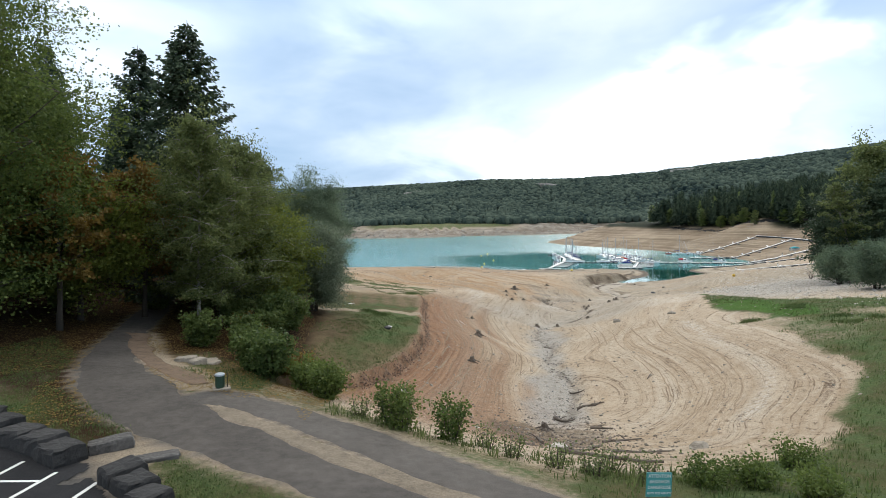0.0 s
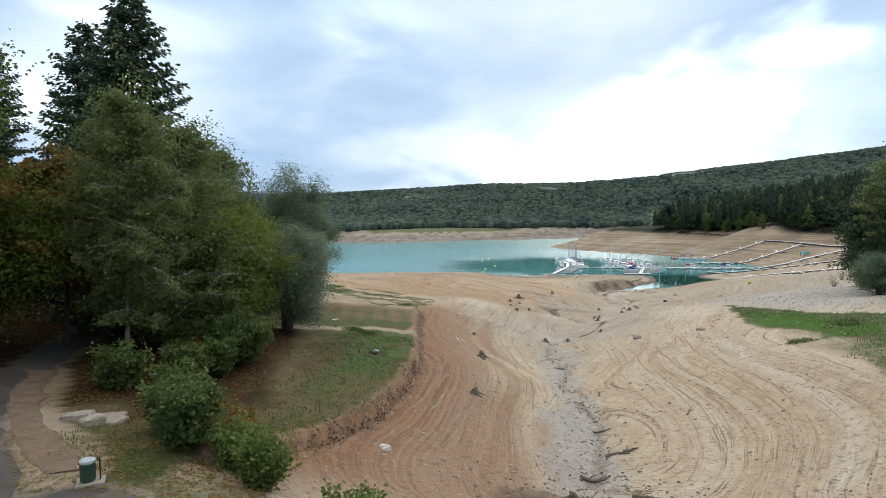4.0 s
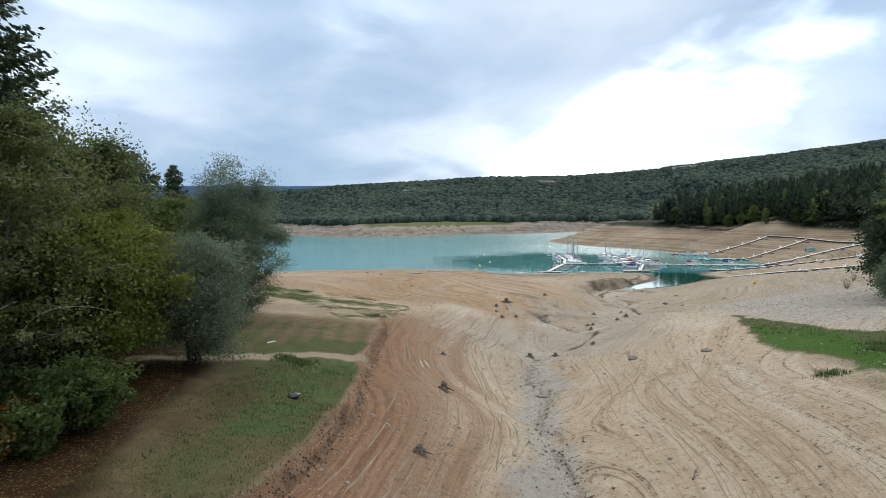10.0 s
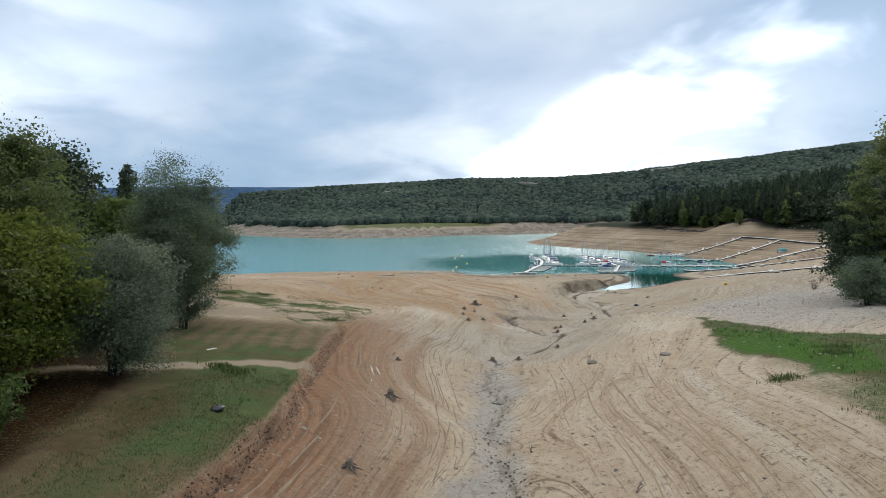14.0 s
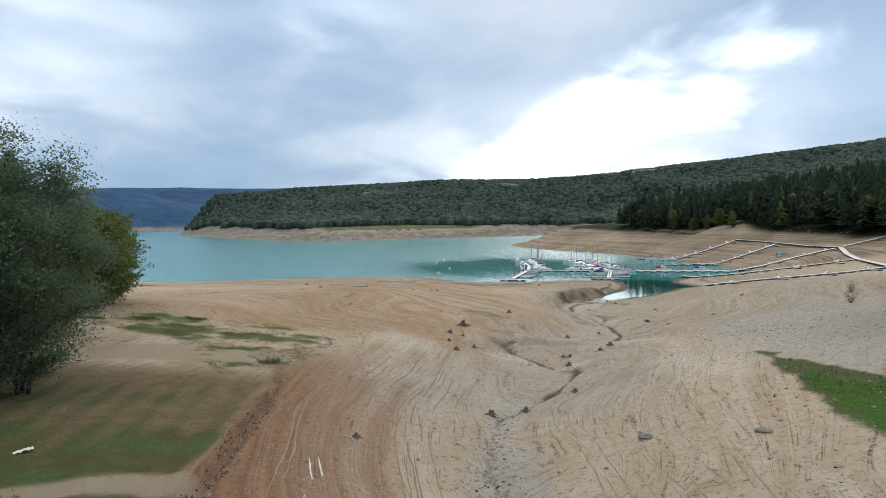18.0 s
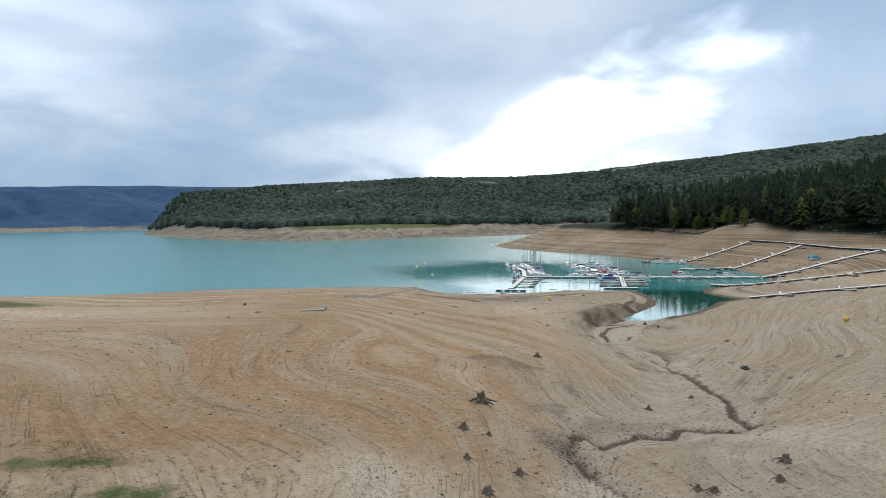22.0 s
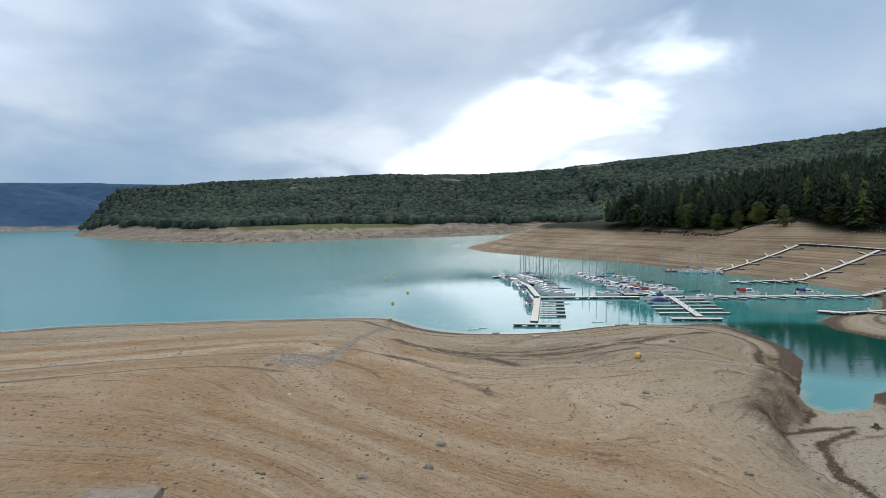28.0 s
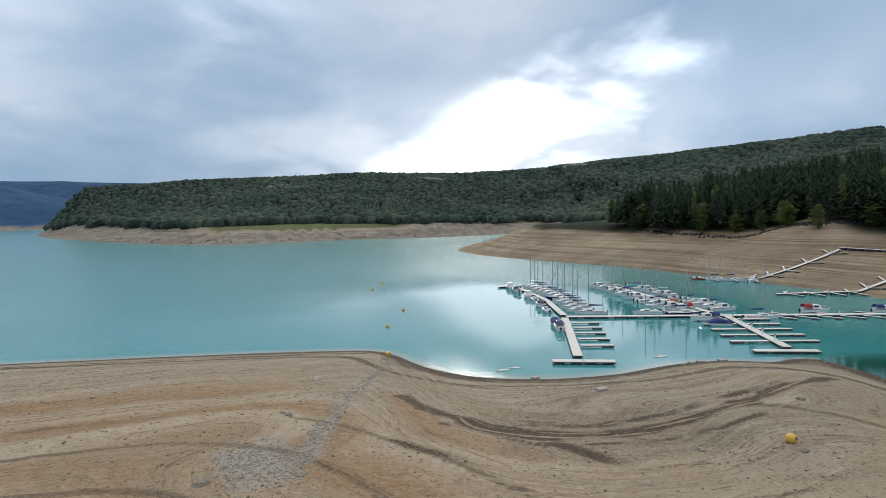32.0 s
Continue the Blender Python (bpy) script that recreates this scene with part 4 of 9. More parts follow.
def strand_level(x, y, flat):
    """The height at which the strandlines are drawn: the ground's own, evened along each known line."""
    knots = []
    for line in STRANDS_RED + STRANDS_BAY + STRANDS_BOWL + STRANDS_DOME + STRANDS_BEACH:
        px, py = np.array(line, float).T
        own = ground_height(px, py, False)
        knots += list(zip(px, py, own.mean() - own))
    knots += [(9.0, 135.5, 0.12), (-40, 60, 0), (-40, 120, 0), (-60, 200, 0), (70, 60, 0), (80, 120, 0), (90, 180, 0), (-10, 270, 0), (80, 260, 0), (0, 0, 0), (40, 0, 0)]
    knots = np.array(knots)
    w = spline_weights(knots, 3.0)
    near = (x > -60) & (x < 95) & (y > 5) & (y < 268)
    px, py = x[near], y[near]
    total = w[-3] + w[-2] * px + w[-1] * py
    for (kx, ky, _), a in zip(knots, w):
        d2 = (px - kx) ** 2 + (py - ky) ** 2
        total = total + a * 0.5 * d2 * np.log(d2 + 1e-9)
    fade = sstep(-60, -30, px) * sstep(95, 70, px) * sstep(5, 20, py) * sstep(268, 255, py)
    out = flat.copy()
    out[near] += total * fade
    return out


LEVEL = strand_level(XX, YY, FLAT)


def ring_mask(x, y, ring, soft, wobble=0.0, seed=0):
    """1 inside the ring, 0 outside, over a soft uneven edge."""
    d, _ = line_distance(x, y, ring + ring[:1])
    d = np.where(inside(x, y, ring), d, -d)
    if wobble:
        d = d + wobble * fbm(x, y, 6 * soft, 4, seed)
    return sstep(-soft, soft, d)


def build_ground():
    near = (XX > -130) & (XX < 230) & (YY > -50) & (YY < 380)
    x, y, h, lev = XX[near], YY[near], FLAT[near], LEVEL[near]
    n1, n2, n3 = fbm(x, y, 14, 5, 61), fbm(x, y, 40, 4, 62), fbm(x, y, 4, 4, 63)
    axis, half_width = line_distance(x, y, ROAD)
    road = np.maximum(sstep(0.12, -0.12, axis - half_width + 0.18 * n3), sstep(1.2, 1.0, line_distance(x, y, BRANCH)[0] + 0.15 * n3))
    grit = np.zeros_like(x)
    for line, half in GRIT_LINES:
        grit = np.maximum(grit, sstep(half + 0.25, half - 0.15, line_distance(x, y, line)[0] + 0.35 * n3))
    shoulder = np.minimum(axis - half_width - 0.1, line_distance(x, y, BRANCH)[0] - 1.1)
    grit = np.maximum(grit, 0.25 * sstep(0.55, 0.1, shoulder + 0.35 * n3) * sstep(-9, -7, x + 0.35 * (y - 20)))
    park = ring_mask(x, y, PARKING, 0.25, 0.2, 3)
    tar = np.clip(np.maximum(road, park), 0, 1)
    tar = np.where(line_distance(x, y, GRIT_LINES[1][0])[0] + 0.2 * n3 < 0.38, tar * 0.1, tar)
    for line, half in SAND_PATHS:
        grit = np.maximum(grit, 0.8 * sstep(half + 0.4, half - 0.4, line_distance(x, y, line)[0] + 0.5 * n3))
    side = scarp_side(x, y)
    # lawn along the cut bank, thinner and striped by old wheel tracks beyond the first sand path
    stripes = np.sin(3.6 * (x + 0.10 * y) + 1.2 * n2)
    lawn = np.where(y < 60, np.clip(1.0 + 0.5 * n1 + 0.45 * n3 + 0.3 * n2 - 0.08 * np.maximum(side - 4.0, 0), 0.15, 1), np.clip(0.86 + 0.20 * stripes + 0.35 * n1 + 0.35 * n3 - 0.06 * np.maximum(y - 71, 0), 0.2, 0.82))
    terrace = lawn * sstep(0.2, 0.8, side + 0.3 * n3) * sstep(16, 24, y) * sstep(80, 74, y + 4 * n1) * sstep(-60, -30, x)
    patch = ring_mask(x, y, [(-24, 101), (-17, 102.5), (-9.2, 105.5), (-2.6, 104), (-0.4, 98.5), (-0.4, 90), (-3, 80), (-6, 79), (-10, 84.5), (-16, 90), (-21, 94)], 1.6, 3.0, 23) * np.clip(0.38 + 1.3 * n3 + 0.3 * n1, 0, 0.8)
    lush = sstep(0.0, 0.5, 1.0 - np.hypot((x + 21) / 4.5, (y - 99) / 6) + 0.4 * n1)
    lush = lush * np.clip(0.6 + 0.9 * n3, 0, 1)
    patch = np.maximum(patch, lush)
    verge = ring_mask(x, y, [(-20, 26), (-15, 24.5), (-12.2, 21.4), (-9.4, 18.8), (-8.3, 17.3), (-9.0, 16.4), (-12.6, 18.2), (-22, 22)], 0.4, 0.5, 8) * 0.83
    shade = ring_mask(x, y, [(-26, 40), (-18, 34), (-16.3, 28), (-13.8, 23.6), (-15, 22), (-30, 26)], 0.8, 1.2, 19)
    verge = np.maximum(verge, ring_mask(x, y, [(-6.9, 16.4), (-5.2, 15.5), (-3.6, 14.4), (-2.2, 13.6), (0, 12), (4, 8), (2, 2), (-3, 2), (-5.6, 12)], 0.3, 0.3, 9) * 0.86)
    bank = sstep(13.2, 13.6, h) * sstep(30, 22, y) * sstep(-9, -6, x) * sstep(12, 4, x) * 0.6
    right = ring_mask(x, y, RIGHT_GRASS, 0.8, 1.2, 12)
    right = right * np.clip(0.95 - 0.4 * sstep(34, 46, y) + 0.9 * n1 * sstep(34, 46, y), 0, 1)
    left_shore = 0.7 * sstep(0.1, 0.5, 1 - np.hypot((x + 75) / 26, (y - 190) / 16) + 0.3 * n1)
    grass = np.clip(np.maximum.reduce([terrace * np.clip(0.85 + 0.5 * n2, 0.2, 1), patch, verge, bank, right, left_shore]), 0, 0.82)
    brook_side = ring_mask(x, y, [(39.6, 86.8), (39.2, 82.9), (38.8, 74), (39.5, 62.3), (38, 54.6), (33.6, 51.8), (31.6, 56.1), (31.6, 62.1), (32.8, 70), (36, 79)], 0.9, 2.0, 31)
    grass = np.maximum(grass, np.maximum(np.maximum(0.98 * brook_side, verge), 0.97 * lush))
    grass = grass * (1 - tar) * (1 - grit)
    # wood floor and shaded verge, where the litter colour also carries the trees' shade
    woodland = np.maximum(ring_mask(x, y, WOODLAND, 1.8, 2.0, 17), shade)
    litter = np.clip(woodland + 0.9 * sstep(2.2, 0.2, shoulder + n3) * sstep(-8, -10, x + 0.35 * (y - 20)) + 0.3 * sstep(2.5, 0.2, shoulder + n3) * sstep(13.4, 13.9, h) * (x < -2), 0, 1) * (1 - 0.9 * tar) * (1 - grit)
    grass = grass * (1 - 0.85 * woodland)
    turf = sstep(-0.1, 0.25, side + 0.25 * n3) * sstep(24, 27, y) * sstep(-60, -30, x) * (1 - lawn)
    litter = np.maximum(litter, turf * np.where(y < 60, 0.6, 0.45 * sstep(82, 77, y)) * (1 - tar) * (1 - grit))
    dry = 0.5 * sstep(0.0, 0.6, 1 - np.hypot((x + 7.2) / 2.6, (y - 45) / 9) + 0.4 * n1)
    litter = np.maximum(litter, dry * (1 - tar))
    grass = grass * (1 - 0.6 * dry)
    red = sstep(0.95, 0.1, side + 0.3 * n3) * sstep(8.5, 3.0, x + 1.2 * n1 + 1.6 * np.sin(5.5 * lev + 1.5 * n2)) * sstep(22, 30, y) * sstep(97, 78, y + 4 * n1 - 0.5 * x) * (0.95 - 0.25 * sstep(-1.5, -5, side))
    orange = sstep(-0.25, 0.35, 1 - np.hypot((x + 5) / 44, (y - 149) / 44) + 0.45 * n2 + 0.2 * n1) * sstep(92, 108, y) * sstep(1.6, 3.6, h)
    bands = np.clip(0.4 + 0.75 * np.sin(6.5 * lev + 1.6 * n2 + 0.8 * n1), 0, 1) * sstep(1.4, 2.4, h) * sstep(34, 16, x + 4 * n1) * sstep(176, 196, y)
    orange = orange * (1 - 0.8 * sstep(0.0, 0.6, 1 - np.hypot((x - 9) / 3.6, (y - 135.5) / 7) + 0.25 * n3))
    swath = np.clip(0.5 + 0.9 * np.sin(9.0 * lev + 1.2 * n2 + 0.5 * n1), 0, 1) * sstep(112, 124, y) * sstep(-4, 4, x + 3 * n1)
    orange = orange * (1 - 0.55 * swath) * (1 - 0.6 * sstep(-4, -22, x + 5 * n1) * sstep(108, 122, y))
    orange = np.maximum(orange, 0.95 * bands)
    stream, _ = line_distance(x, y, STREAM)
    grey = np.clip(sstep(17, 6, np.abs(stream) + 4 * n1) * sstep(60, 96, y) * 0.9 + sstep(3.2, 1.5, h + 0.6 * n1) * 0.8 * (y > 90) + sstep(30, 60, x + 6 * n1) * sstep(80, 110, y) * sstep(150, 110, x) * 0.9, 0, 1)
    gravel = np.clip(sstep(36, 47, x + 4 * n1 - 0.25 * np.maximum(y - 85, 0)) * sstep(62, 80, y) * sstep(152, 118, y) * 0.9 * sstep(4.0, 6.0, h) + 0.8 * sstep(2.2, 0.4, stream + 1.6 * n3) * sstep(30, 36, y) * sstep(100, 80, y), 0, 1)
    gravel = np.maximum(gravel, 0.9 * sstep(0.25, 0.6, n3 * 0.5 + n1 * 0.4 + 1 - np.hypot((x - 3.2) / 4.2, (y - 206) / 6)))
    gravel = np.maximum(gravel, 0.8 * sstep(0.9, 0.2, line_distance(x, y, CAPE_STONES)[0] + 0.9 * n3))
    channel = ring_mask(x, y, CHANNEL_LEFT + CHANNEL_RIGHT[::-1], 0.7, 0.8, 27)
    bog_and_shade = sstep(4.6, 1.4, line_distance(x, y, MUD_BANK)[0] + 1.5 * n3) * sstep(3.6, 2.8, h) * (1 - channel)
    # shade on the channel's right bank, painted with the dark mud colour
    collar = sstep(9.0, 1.5, line_distance(x, y, CHANNEL_RIGHT[:9])[0] + 2.2 * n3) * (1 - channel) * np.clip(0.6 + 0.4 * np.sin(11 * h + 2 * n3), 0.25, 1)
    bog_and_shade = np.maximum(bog_and_shade, 0.72 * collar)
    rill = np.minimum.reduce([line_distance(x, y, r)[0] for r in (RILL, RILL_HIGH, *SIDE_RILLS)])
    arc_d, arc_low = line_distance(x, y, DARK_ARC)[0] + 0.7 * n3, line_distance(x, y, LOW_ARC)[0] + 0.7 * n3
    arc = sstep(1.5, 0.4, arc_d) + 0.55 * sstep(4.5, 2.0, np.abs(arc_d - 4.0)) * sstep(0.0, 0.4, n1 + 0.2) + 0.45 * sstep(1.2, 0.2, arc_low) + 0.9 * sstep(0.10, 0.05, np.abs(h - 0.8 + 0.06 * n1)) * (y > 200) + 0.75 * sstep(0.80, 0.97, np.sin(8.5 * h + 0.8 * n1)) * (y > 198) * sstep(-0.1, 0.3, n2) * sstep(0.9, 1.3, h)
    wet = np.clip(bog_and_shade * (0.62 + 0.6 * n3) + 0.95 * sstep(0.5, 0.15, h + 0.12 * n1) * (y > 150) + 0.85 * sstep(0.55, 0.15, rill + 0.35 * n3) * np.where(y < 90, 0.6, 1) + 0.8 * arc + 0.5 * sstep(0.5, 0.2, np.abs(side + 0.2) + 0.25 * n3) * sstep(25, 30, y) * sstep(84, 72, y), 0, 1)
    for line, width, weight in DIRT_SHADE_LINES:
        wet = np.maximum(wet, min(1.0, weight * 1.2) * sstep(width * 1.5, width * 0.5, line_distance(x, y, line)[0] + 0.45 * width * n3 + 0.5 * width * n1) * np.clip(0.75 + 0.8 * n3, 0, 1))
    debris = sstep(0.6, 1.1, 1.6 - np.hypot((x - 6.5) / 4.5, (y - 30.5) / 4.0) + 0.5 * n3)
    wet = np.maximum(wet, 0.6 * debris)
    wet = np.where(channel > 0.5, np.minimum(wet, np.where(rill + 0.35 * n3 < 0.6, 1, 0.25)), wet)
    salt = np.clip(0.9 * sstep(0.1, 0.5, n1 + 0.3 * n3) * sstep(13, 4, np.abs(stream - 4)) * (y > 64) * (y < 128) + 0.8 * sstep(0.2, 0.7, 1 - np.hypot((x - 7) / 7, (y - 102) / 7) + 0.4 * n1) + 0.8 * sstep(0.1, 0.6, 1 - np.hypot((x - 32) / 5, (y - 86) / 9) + 0.6 * n1), 0, 1)
    salt = salt * (1 - 0.75 * channel)
    for line, width in PALE_STREAKS:
        salt = np.maximum(salt, sstep(width * 1.6, width * 0.4, line_distance(x, y, line)[0] + 0.9 * width * n1 + 0.6 * width * n3) * np.clip(0.7 + 0.8 * n3, 0, 1))
    mound = ring_mask(x, y, GREY_MOUND, 3.0, 2.5, 28)
    pan = ring_mask(x, y, MUD_PAN, 1.5, 1.5, 29)
    floor = sstep(13, 7, stream + 3 * n1) * sstep(72, 86, y + 3 * n1) * sstep(132, 122, y)
    grey = np.maximum(grey, np.maximum.reduce([0.95 * mound, pan, channel, floor]))
    orange = orange * (1 - channel)
    sod = sstep(0.2, 0.8, side + 0.3 * n3) * sstep(24, 27, y) * sstep(-60, -30, x) * np.where(y < 60, 0.95, 0.85 * sstep(81, 73, y + 4 * n1)) * (1 - grit)
    sod = np.maximum(sod, 0.5 * sstep(-0.5, -3.5, x + 2 * n1) * sstep(72, 78, y) * sstep(93, 86, y + 3 * n1) * (0.6 + 0.5 * n3))
    sod = np.maximum(np.maximum(sod, 0.55 * patch * (1 - grit)), 0.45 * right)
    silt = np.maximum.reduce([0.3 * mound, 0.85 * channel, 0.6 * pan, 0.8 * floor * np.clip(0.7 + 0.6 * n3, 0, 1), 0.8 * sstep(2.6, 0.8, stream + 1.2 * n3) * sstep(30, 38, y) * sstep(90, 80, y)])
    keep_a = np.zeros((*XX.shape, 4), np.float32)
    keep_b, keep_c = keep_a.copy(), keep_a.copy()
    keep_a[near] = np.stack([grass, red, orange * (1 - red), gravel * (1 - woodland)], -1)
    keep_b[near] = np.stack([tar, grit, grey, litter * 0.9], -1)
    keep_c[near, 0], keep_c[near, 1] = wet, salt
    drift = np.zeros(XX.shape, np.float32)
    drift[near] = silt
    soil = np.zeros(XX.shape, np.float32)
    soil[near] = sod * (1 - tar)
    d, _ = line_distance(XX, YY, MAINLAND + MAINLAND[:1])
    far = ~near | (YY > 335) | (XX > 185)
    bare = np.where(inside(XX, YY, MAINLAND), d, 0)
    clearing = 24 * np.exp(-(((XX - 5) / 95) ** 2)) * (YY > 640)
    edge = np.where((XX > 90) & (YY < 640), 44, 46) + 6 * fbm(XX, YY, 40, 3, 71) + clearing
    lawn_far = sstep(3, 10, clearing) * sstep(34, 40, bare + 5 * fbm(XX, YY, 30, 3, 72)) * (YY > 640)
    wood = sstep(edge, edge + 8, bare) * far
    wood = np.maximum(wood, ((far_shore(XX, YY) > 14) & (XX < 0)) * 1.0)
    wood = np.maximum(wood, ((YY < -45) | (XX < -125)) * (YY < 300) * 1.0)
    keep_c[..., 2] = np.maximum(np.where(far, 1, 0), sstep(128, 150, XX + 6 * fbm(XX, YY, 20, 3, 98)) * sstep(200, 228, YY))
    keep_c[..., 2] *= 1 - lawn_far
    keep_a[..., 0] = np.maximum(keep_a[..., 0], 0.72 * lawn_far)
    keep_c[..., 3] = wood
    ny, nx = XX.shape
    idx = np.arange(nx * ny).reshape(ny, nx)
    faces = np.stack([idx[:-1, :-1], idx[:-1, 1:], idx[1:, 1:], idx[1:, :-1]], -1).reshape(-1, 4)
    me = set_mesh("ground", np.stack([XX, YY, HH], -1).reshape(-1, 3), faces, GROUND)
    for name, data in (("zone_a", keep_a), ("zone_b", keep_b), ("zone_c", keep_c)):
        me.attributes.new(name, "FLOAT_COLOR", "POINT").data.foreach_set("color", data.reshape(-1))
    me.attributes.new("sod", "FLOAT", "POINT").data.foreach_set("value", soil.ravel())
    me.attributes.new("silt", "FLOAT", "POINT").data.foreach_set("value", drift.ravel())
    me.attributes.new("level", "FLOAT", "POINT").data.foreach_set("value", LEVEL.ravel().astype(np.float32))
    gy, gx = np.gradient(FLAT, GY, GX)
    steep = sstep(0.03, 0.085, np.hypot(gx, gy) + 0.01 * fbm(XX, YY, 20, 2, 99))
    steep = np.maximum(np.maximum(steep, 0.95 * sstep(182, 198, YY)), 0.85 * sstep(112, 96, YY) * sstep(-8, -2, XX))
    me.attributes.new("steep", "FLOAT", "POINT").data.foreach_set("value", steep.ravel().astype(np.float32))
    ob = new("ground", me)
    tagged(ob, "bare sandy lake bed with strandlines, grass banks, and tarmac path", "ground", kind="structure")
    return ob


build_ground()


def build_water():
    xs = spaced([(-4900, 400), (-400, 60), (-110, 6), (-60, 1.5), (150, 1.5), (200, 20), (800, 80), (1500, 200)])
    ys = spaced([(150, 8), (180, 1.2), (300, 1.5), (360, 12), (900, 60), (4900, 300)])
    x, y = np.meshgrid(xs, ys)
    depth = -ground_height(x, y, False)
    n = np.arange(x.size).reshape(x.shape)
    faces = np.stack([n[:-1, :-1], n[:-1, 1:], n[1:, 1:], n[1:, :-1]], -1).reshape(-1, 4)
    me = set_mesh("lake_water", np.stack([x, y, np.full(x.shape, WATER)], -1).reshape(-1, 3), faces, WATER_MAT)
    shallow = np.where(np.abs(x) < 220, sstep(0.4, 0.0, depth) * (y < 380), 0) * np.where((x > 62) & (y < 230), 0.25, 1)
    me.attributes.new("shallow", "FLOAT", "POINT").data.foreach_set("value", shallow.ravel().astype(np.float32))
    ripples = 1 - 0.93 * sstep(75, 30, np.hypot((x - 58) * 0.9, (y - 285) * 0.7) + 9 * fbm(x, y, 30, 3, 88))
    inlet = sstep(0.0, 0.35, 1 - np.hypot((x - 84) / 26, (y - 214) / 24))
    me.attributes.new("inlet", "FLOAT", "POINT").data.foreach_set("value", inlet.ravel().astype(np.float32))
    ripples = np.where((x > 60) & (y < 240), 0.12, ripples)
    me.attributes.new("calm", "FLOAT", "POINT").data.foreach_set("value", ripples.ravel().astype(np.float32))
    tagged(new("water", me), "calm milky turquoise lake water, paler along the shore", "water", kind="structure")


build_water()


def ground_z(x, y):
    """Height of the built sheet at a point."""
    i, j = int(np.clip(np.searchsorted(GX, x) - 1, 0, len(GX) - 2)), int(np.clip(np.searchsorted(GY, y) - 1, 0, len(GY) - 2))
    u, v = (x - GX[i]) / (GX[i + 1] - GX[i]), (y - GY[j]) / (GY[j + 1] - GY[j])
    return float((HH[j, i] * (1 - u) + HH[j, i + 1] * u) * (1 - v) + (HH[j + 1, i] * (1 - u) + HH[j + 1, i + 1] * u) * v)


def ground_zs(x, y):
    i, j = np.clip(np.searchsorted(GX, x) - 1, 0, len(GX) - 2), np.clip(np.searchsorted(GY, y) - 1, 0, len(GY) - 2)
    u, v = (x - GX[i]) / (GX[i + 1] - GX[i]), (y - GY[j]) / (GY[j + 1] - GY[j])
    return (HH[j, i] * (1 - u) + HH[j, i + 1] * u) * (1 - v) + (HH[j + 1, i] * (1 - u) + HH[j + 1, i + 1] * u) * v


# damp tarmac whose base colour also holds the shade of the trees
TAR_DARK = plain("damp_shaded_tarmac", (0.024, 0.024, 0.025), 0.8, spec=0.12, size=1.5, vary=0.3, bump=0.4, bump_size=60)


def car_park():
    xs, ys = np.arange(-16, -3, 0.09), np.arange(0, 22, 0.09)
    x, y = np.meshgrid(xs, ys)
    ring = [(-8.75, 15.75), (-12.5, 18.35), (-16, 20.4), (-16, 0.2), (-4.6, 0.2), (-4.7, 4), (-6.7, 13.2)]
    ok = ring_mask(x, y, ring, 0.2, 0.5, 33) > 0.5
    cell = ok[:-1, :-1] & ok[1:, :-1] & ok[:-1, 1:] & ok[1:, 1:]
    n = np.arange(x.size).reshape(x.shape)
    faces = np.stack([n[:-1, :-1], n[:-1, 1:], n[1:, 1:], n[1:, :-1]], -1)[cell]
    me = set_mesh("car_park", np.stack([x, y, ground_zs(x, y) + 0.014], -1).reshape(-1, 3), faces, TAR_DARK)
    tagged(new("car_park", me), "dark damp tarmac of the small car park, darkened for tree shade", "pavement", kind="structure")


car_park()
TARMAC = plain("worn_brown_grey_tarmac", (0.09, 0.08, 0.07), 0.85, size=0.5, vary=0.35, bump=0.5, bump_size=45, spec=0.15)
GRIT = plain("pale_path_grit", (0.23, 0.19, 0.142), 0.95, size=2.2, vary=0.4, bump=0.8, bump_size=22, spec=0.1)

# brown from leaves, and darkened for the tree shade along the path
GRIT_BROWN = plain("leafy_shaded_gravel", (0.145, 0.105, 0.075), 0.95, size=1.6, vary=0.5, bump=0.8, bump_size=20, spec=0.1)


def ribbon(name, label, category, line, half, lift, mat, seed):
    """A strip of paving laid on the ground, with ragged edges; line rows are x, y and maybe a half width."""
    pts = np.array([p[:2] for p in line], float)
    wide = np.array([p[2] if len(p) > 2 else half for p in line], float)
    far = np.r_[0, np.cumsum(np.hypot(*np.diff(pts, axis=0).T))]
    s = np.arange(0, far[-1], 0.22)
    px, py, w = np.interp(s, far, pts[:, 0]), np.interp(s, far, pts[:, 1]), np.interp(s, far, wide)
    for _ in range(12):
        px[1:-1], py[1:-1] = (px[:-2] + 2 * px[1:-1] + px[2:]) / 4, (py[:-2] + 2 * py[1:-1] + py[2:]) / 4
    tx, ty = np.gradient(px), np.gradient(py)
    n = np.hypot(tx, ty)
    nx, ny = -ty / n, tx / n
    m = 9
    u = np.linspace(-1, 1, m)
    ragged = 1 + 0.30 * fbm(np.stack([s * 0.9, s * 0.9], 1), np.stack([s * 0 + seed, s * 0 + seed + 40], 1), 1.4, 4, seed) / np.maximum(w, 0.3)[:, None]
    off = u[None, :] * w[:, None] * np.where(u[None, :] < 0, ragged[:, :1], ragged[:, 1:])
    x, y = px[:, None] + nx[:, None] * off, py[:, None] + ny[:, None] * off
    z = ground_zs(x, y) + lift - 0.05 * (np.abs(u)[None, :] == 1)
    k = np.arange(x.size).reshape(x.shape)
    faces = np.stack([k[:-1, :-1], k[1:, :-1], k[1:, 1:], k[:-1, 1:]], -1).reshape(-1, 4)
    tagged(new(name, set_mesh(name, np.stack([x, y, z], -1).reshape(-1, 3), faces, mat)), label, category, kind="structure")


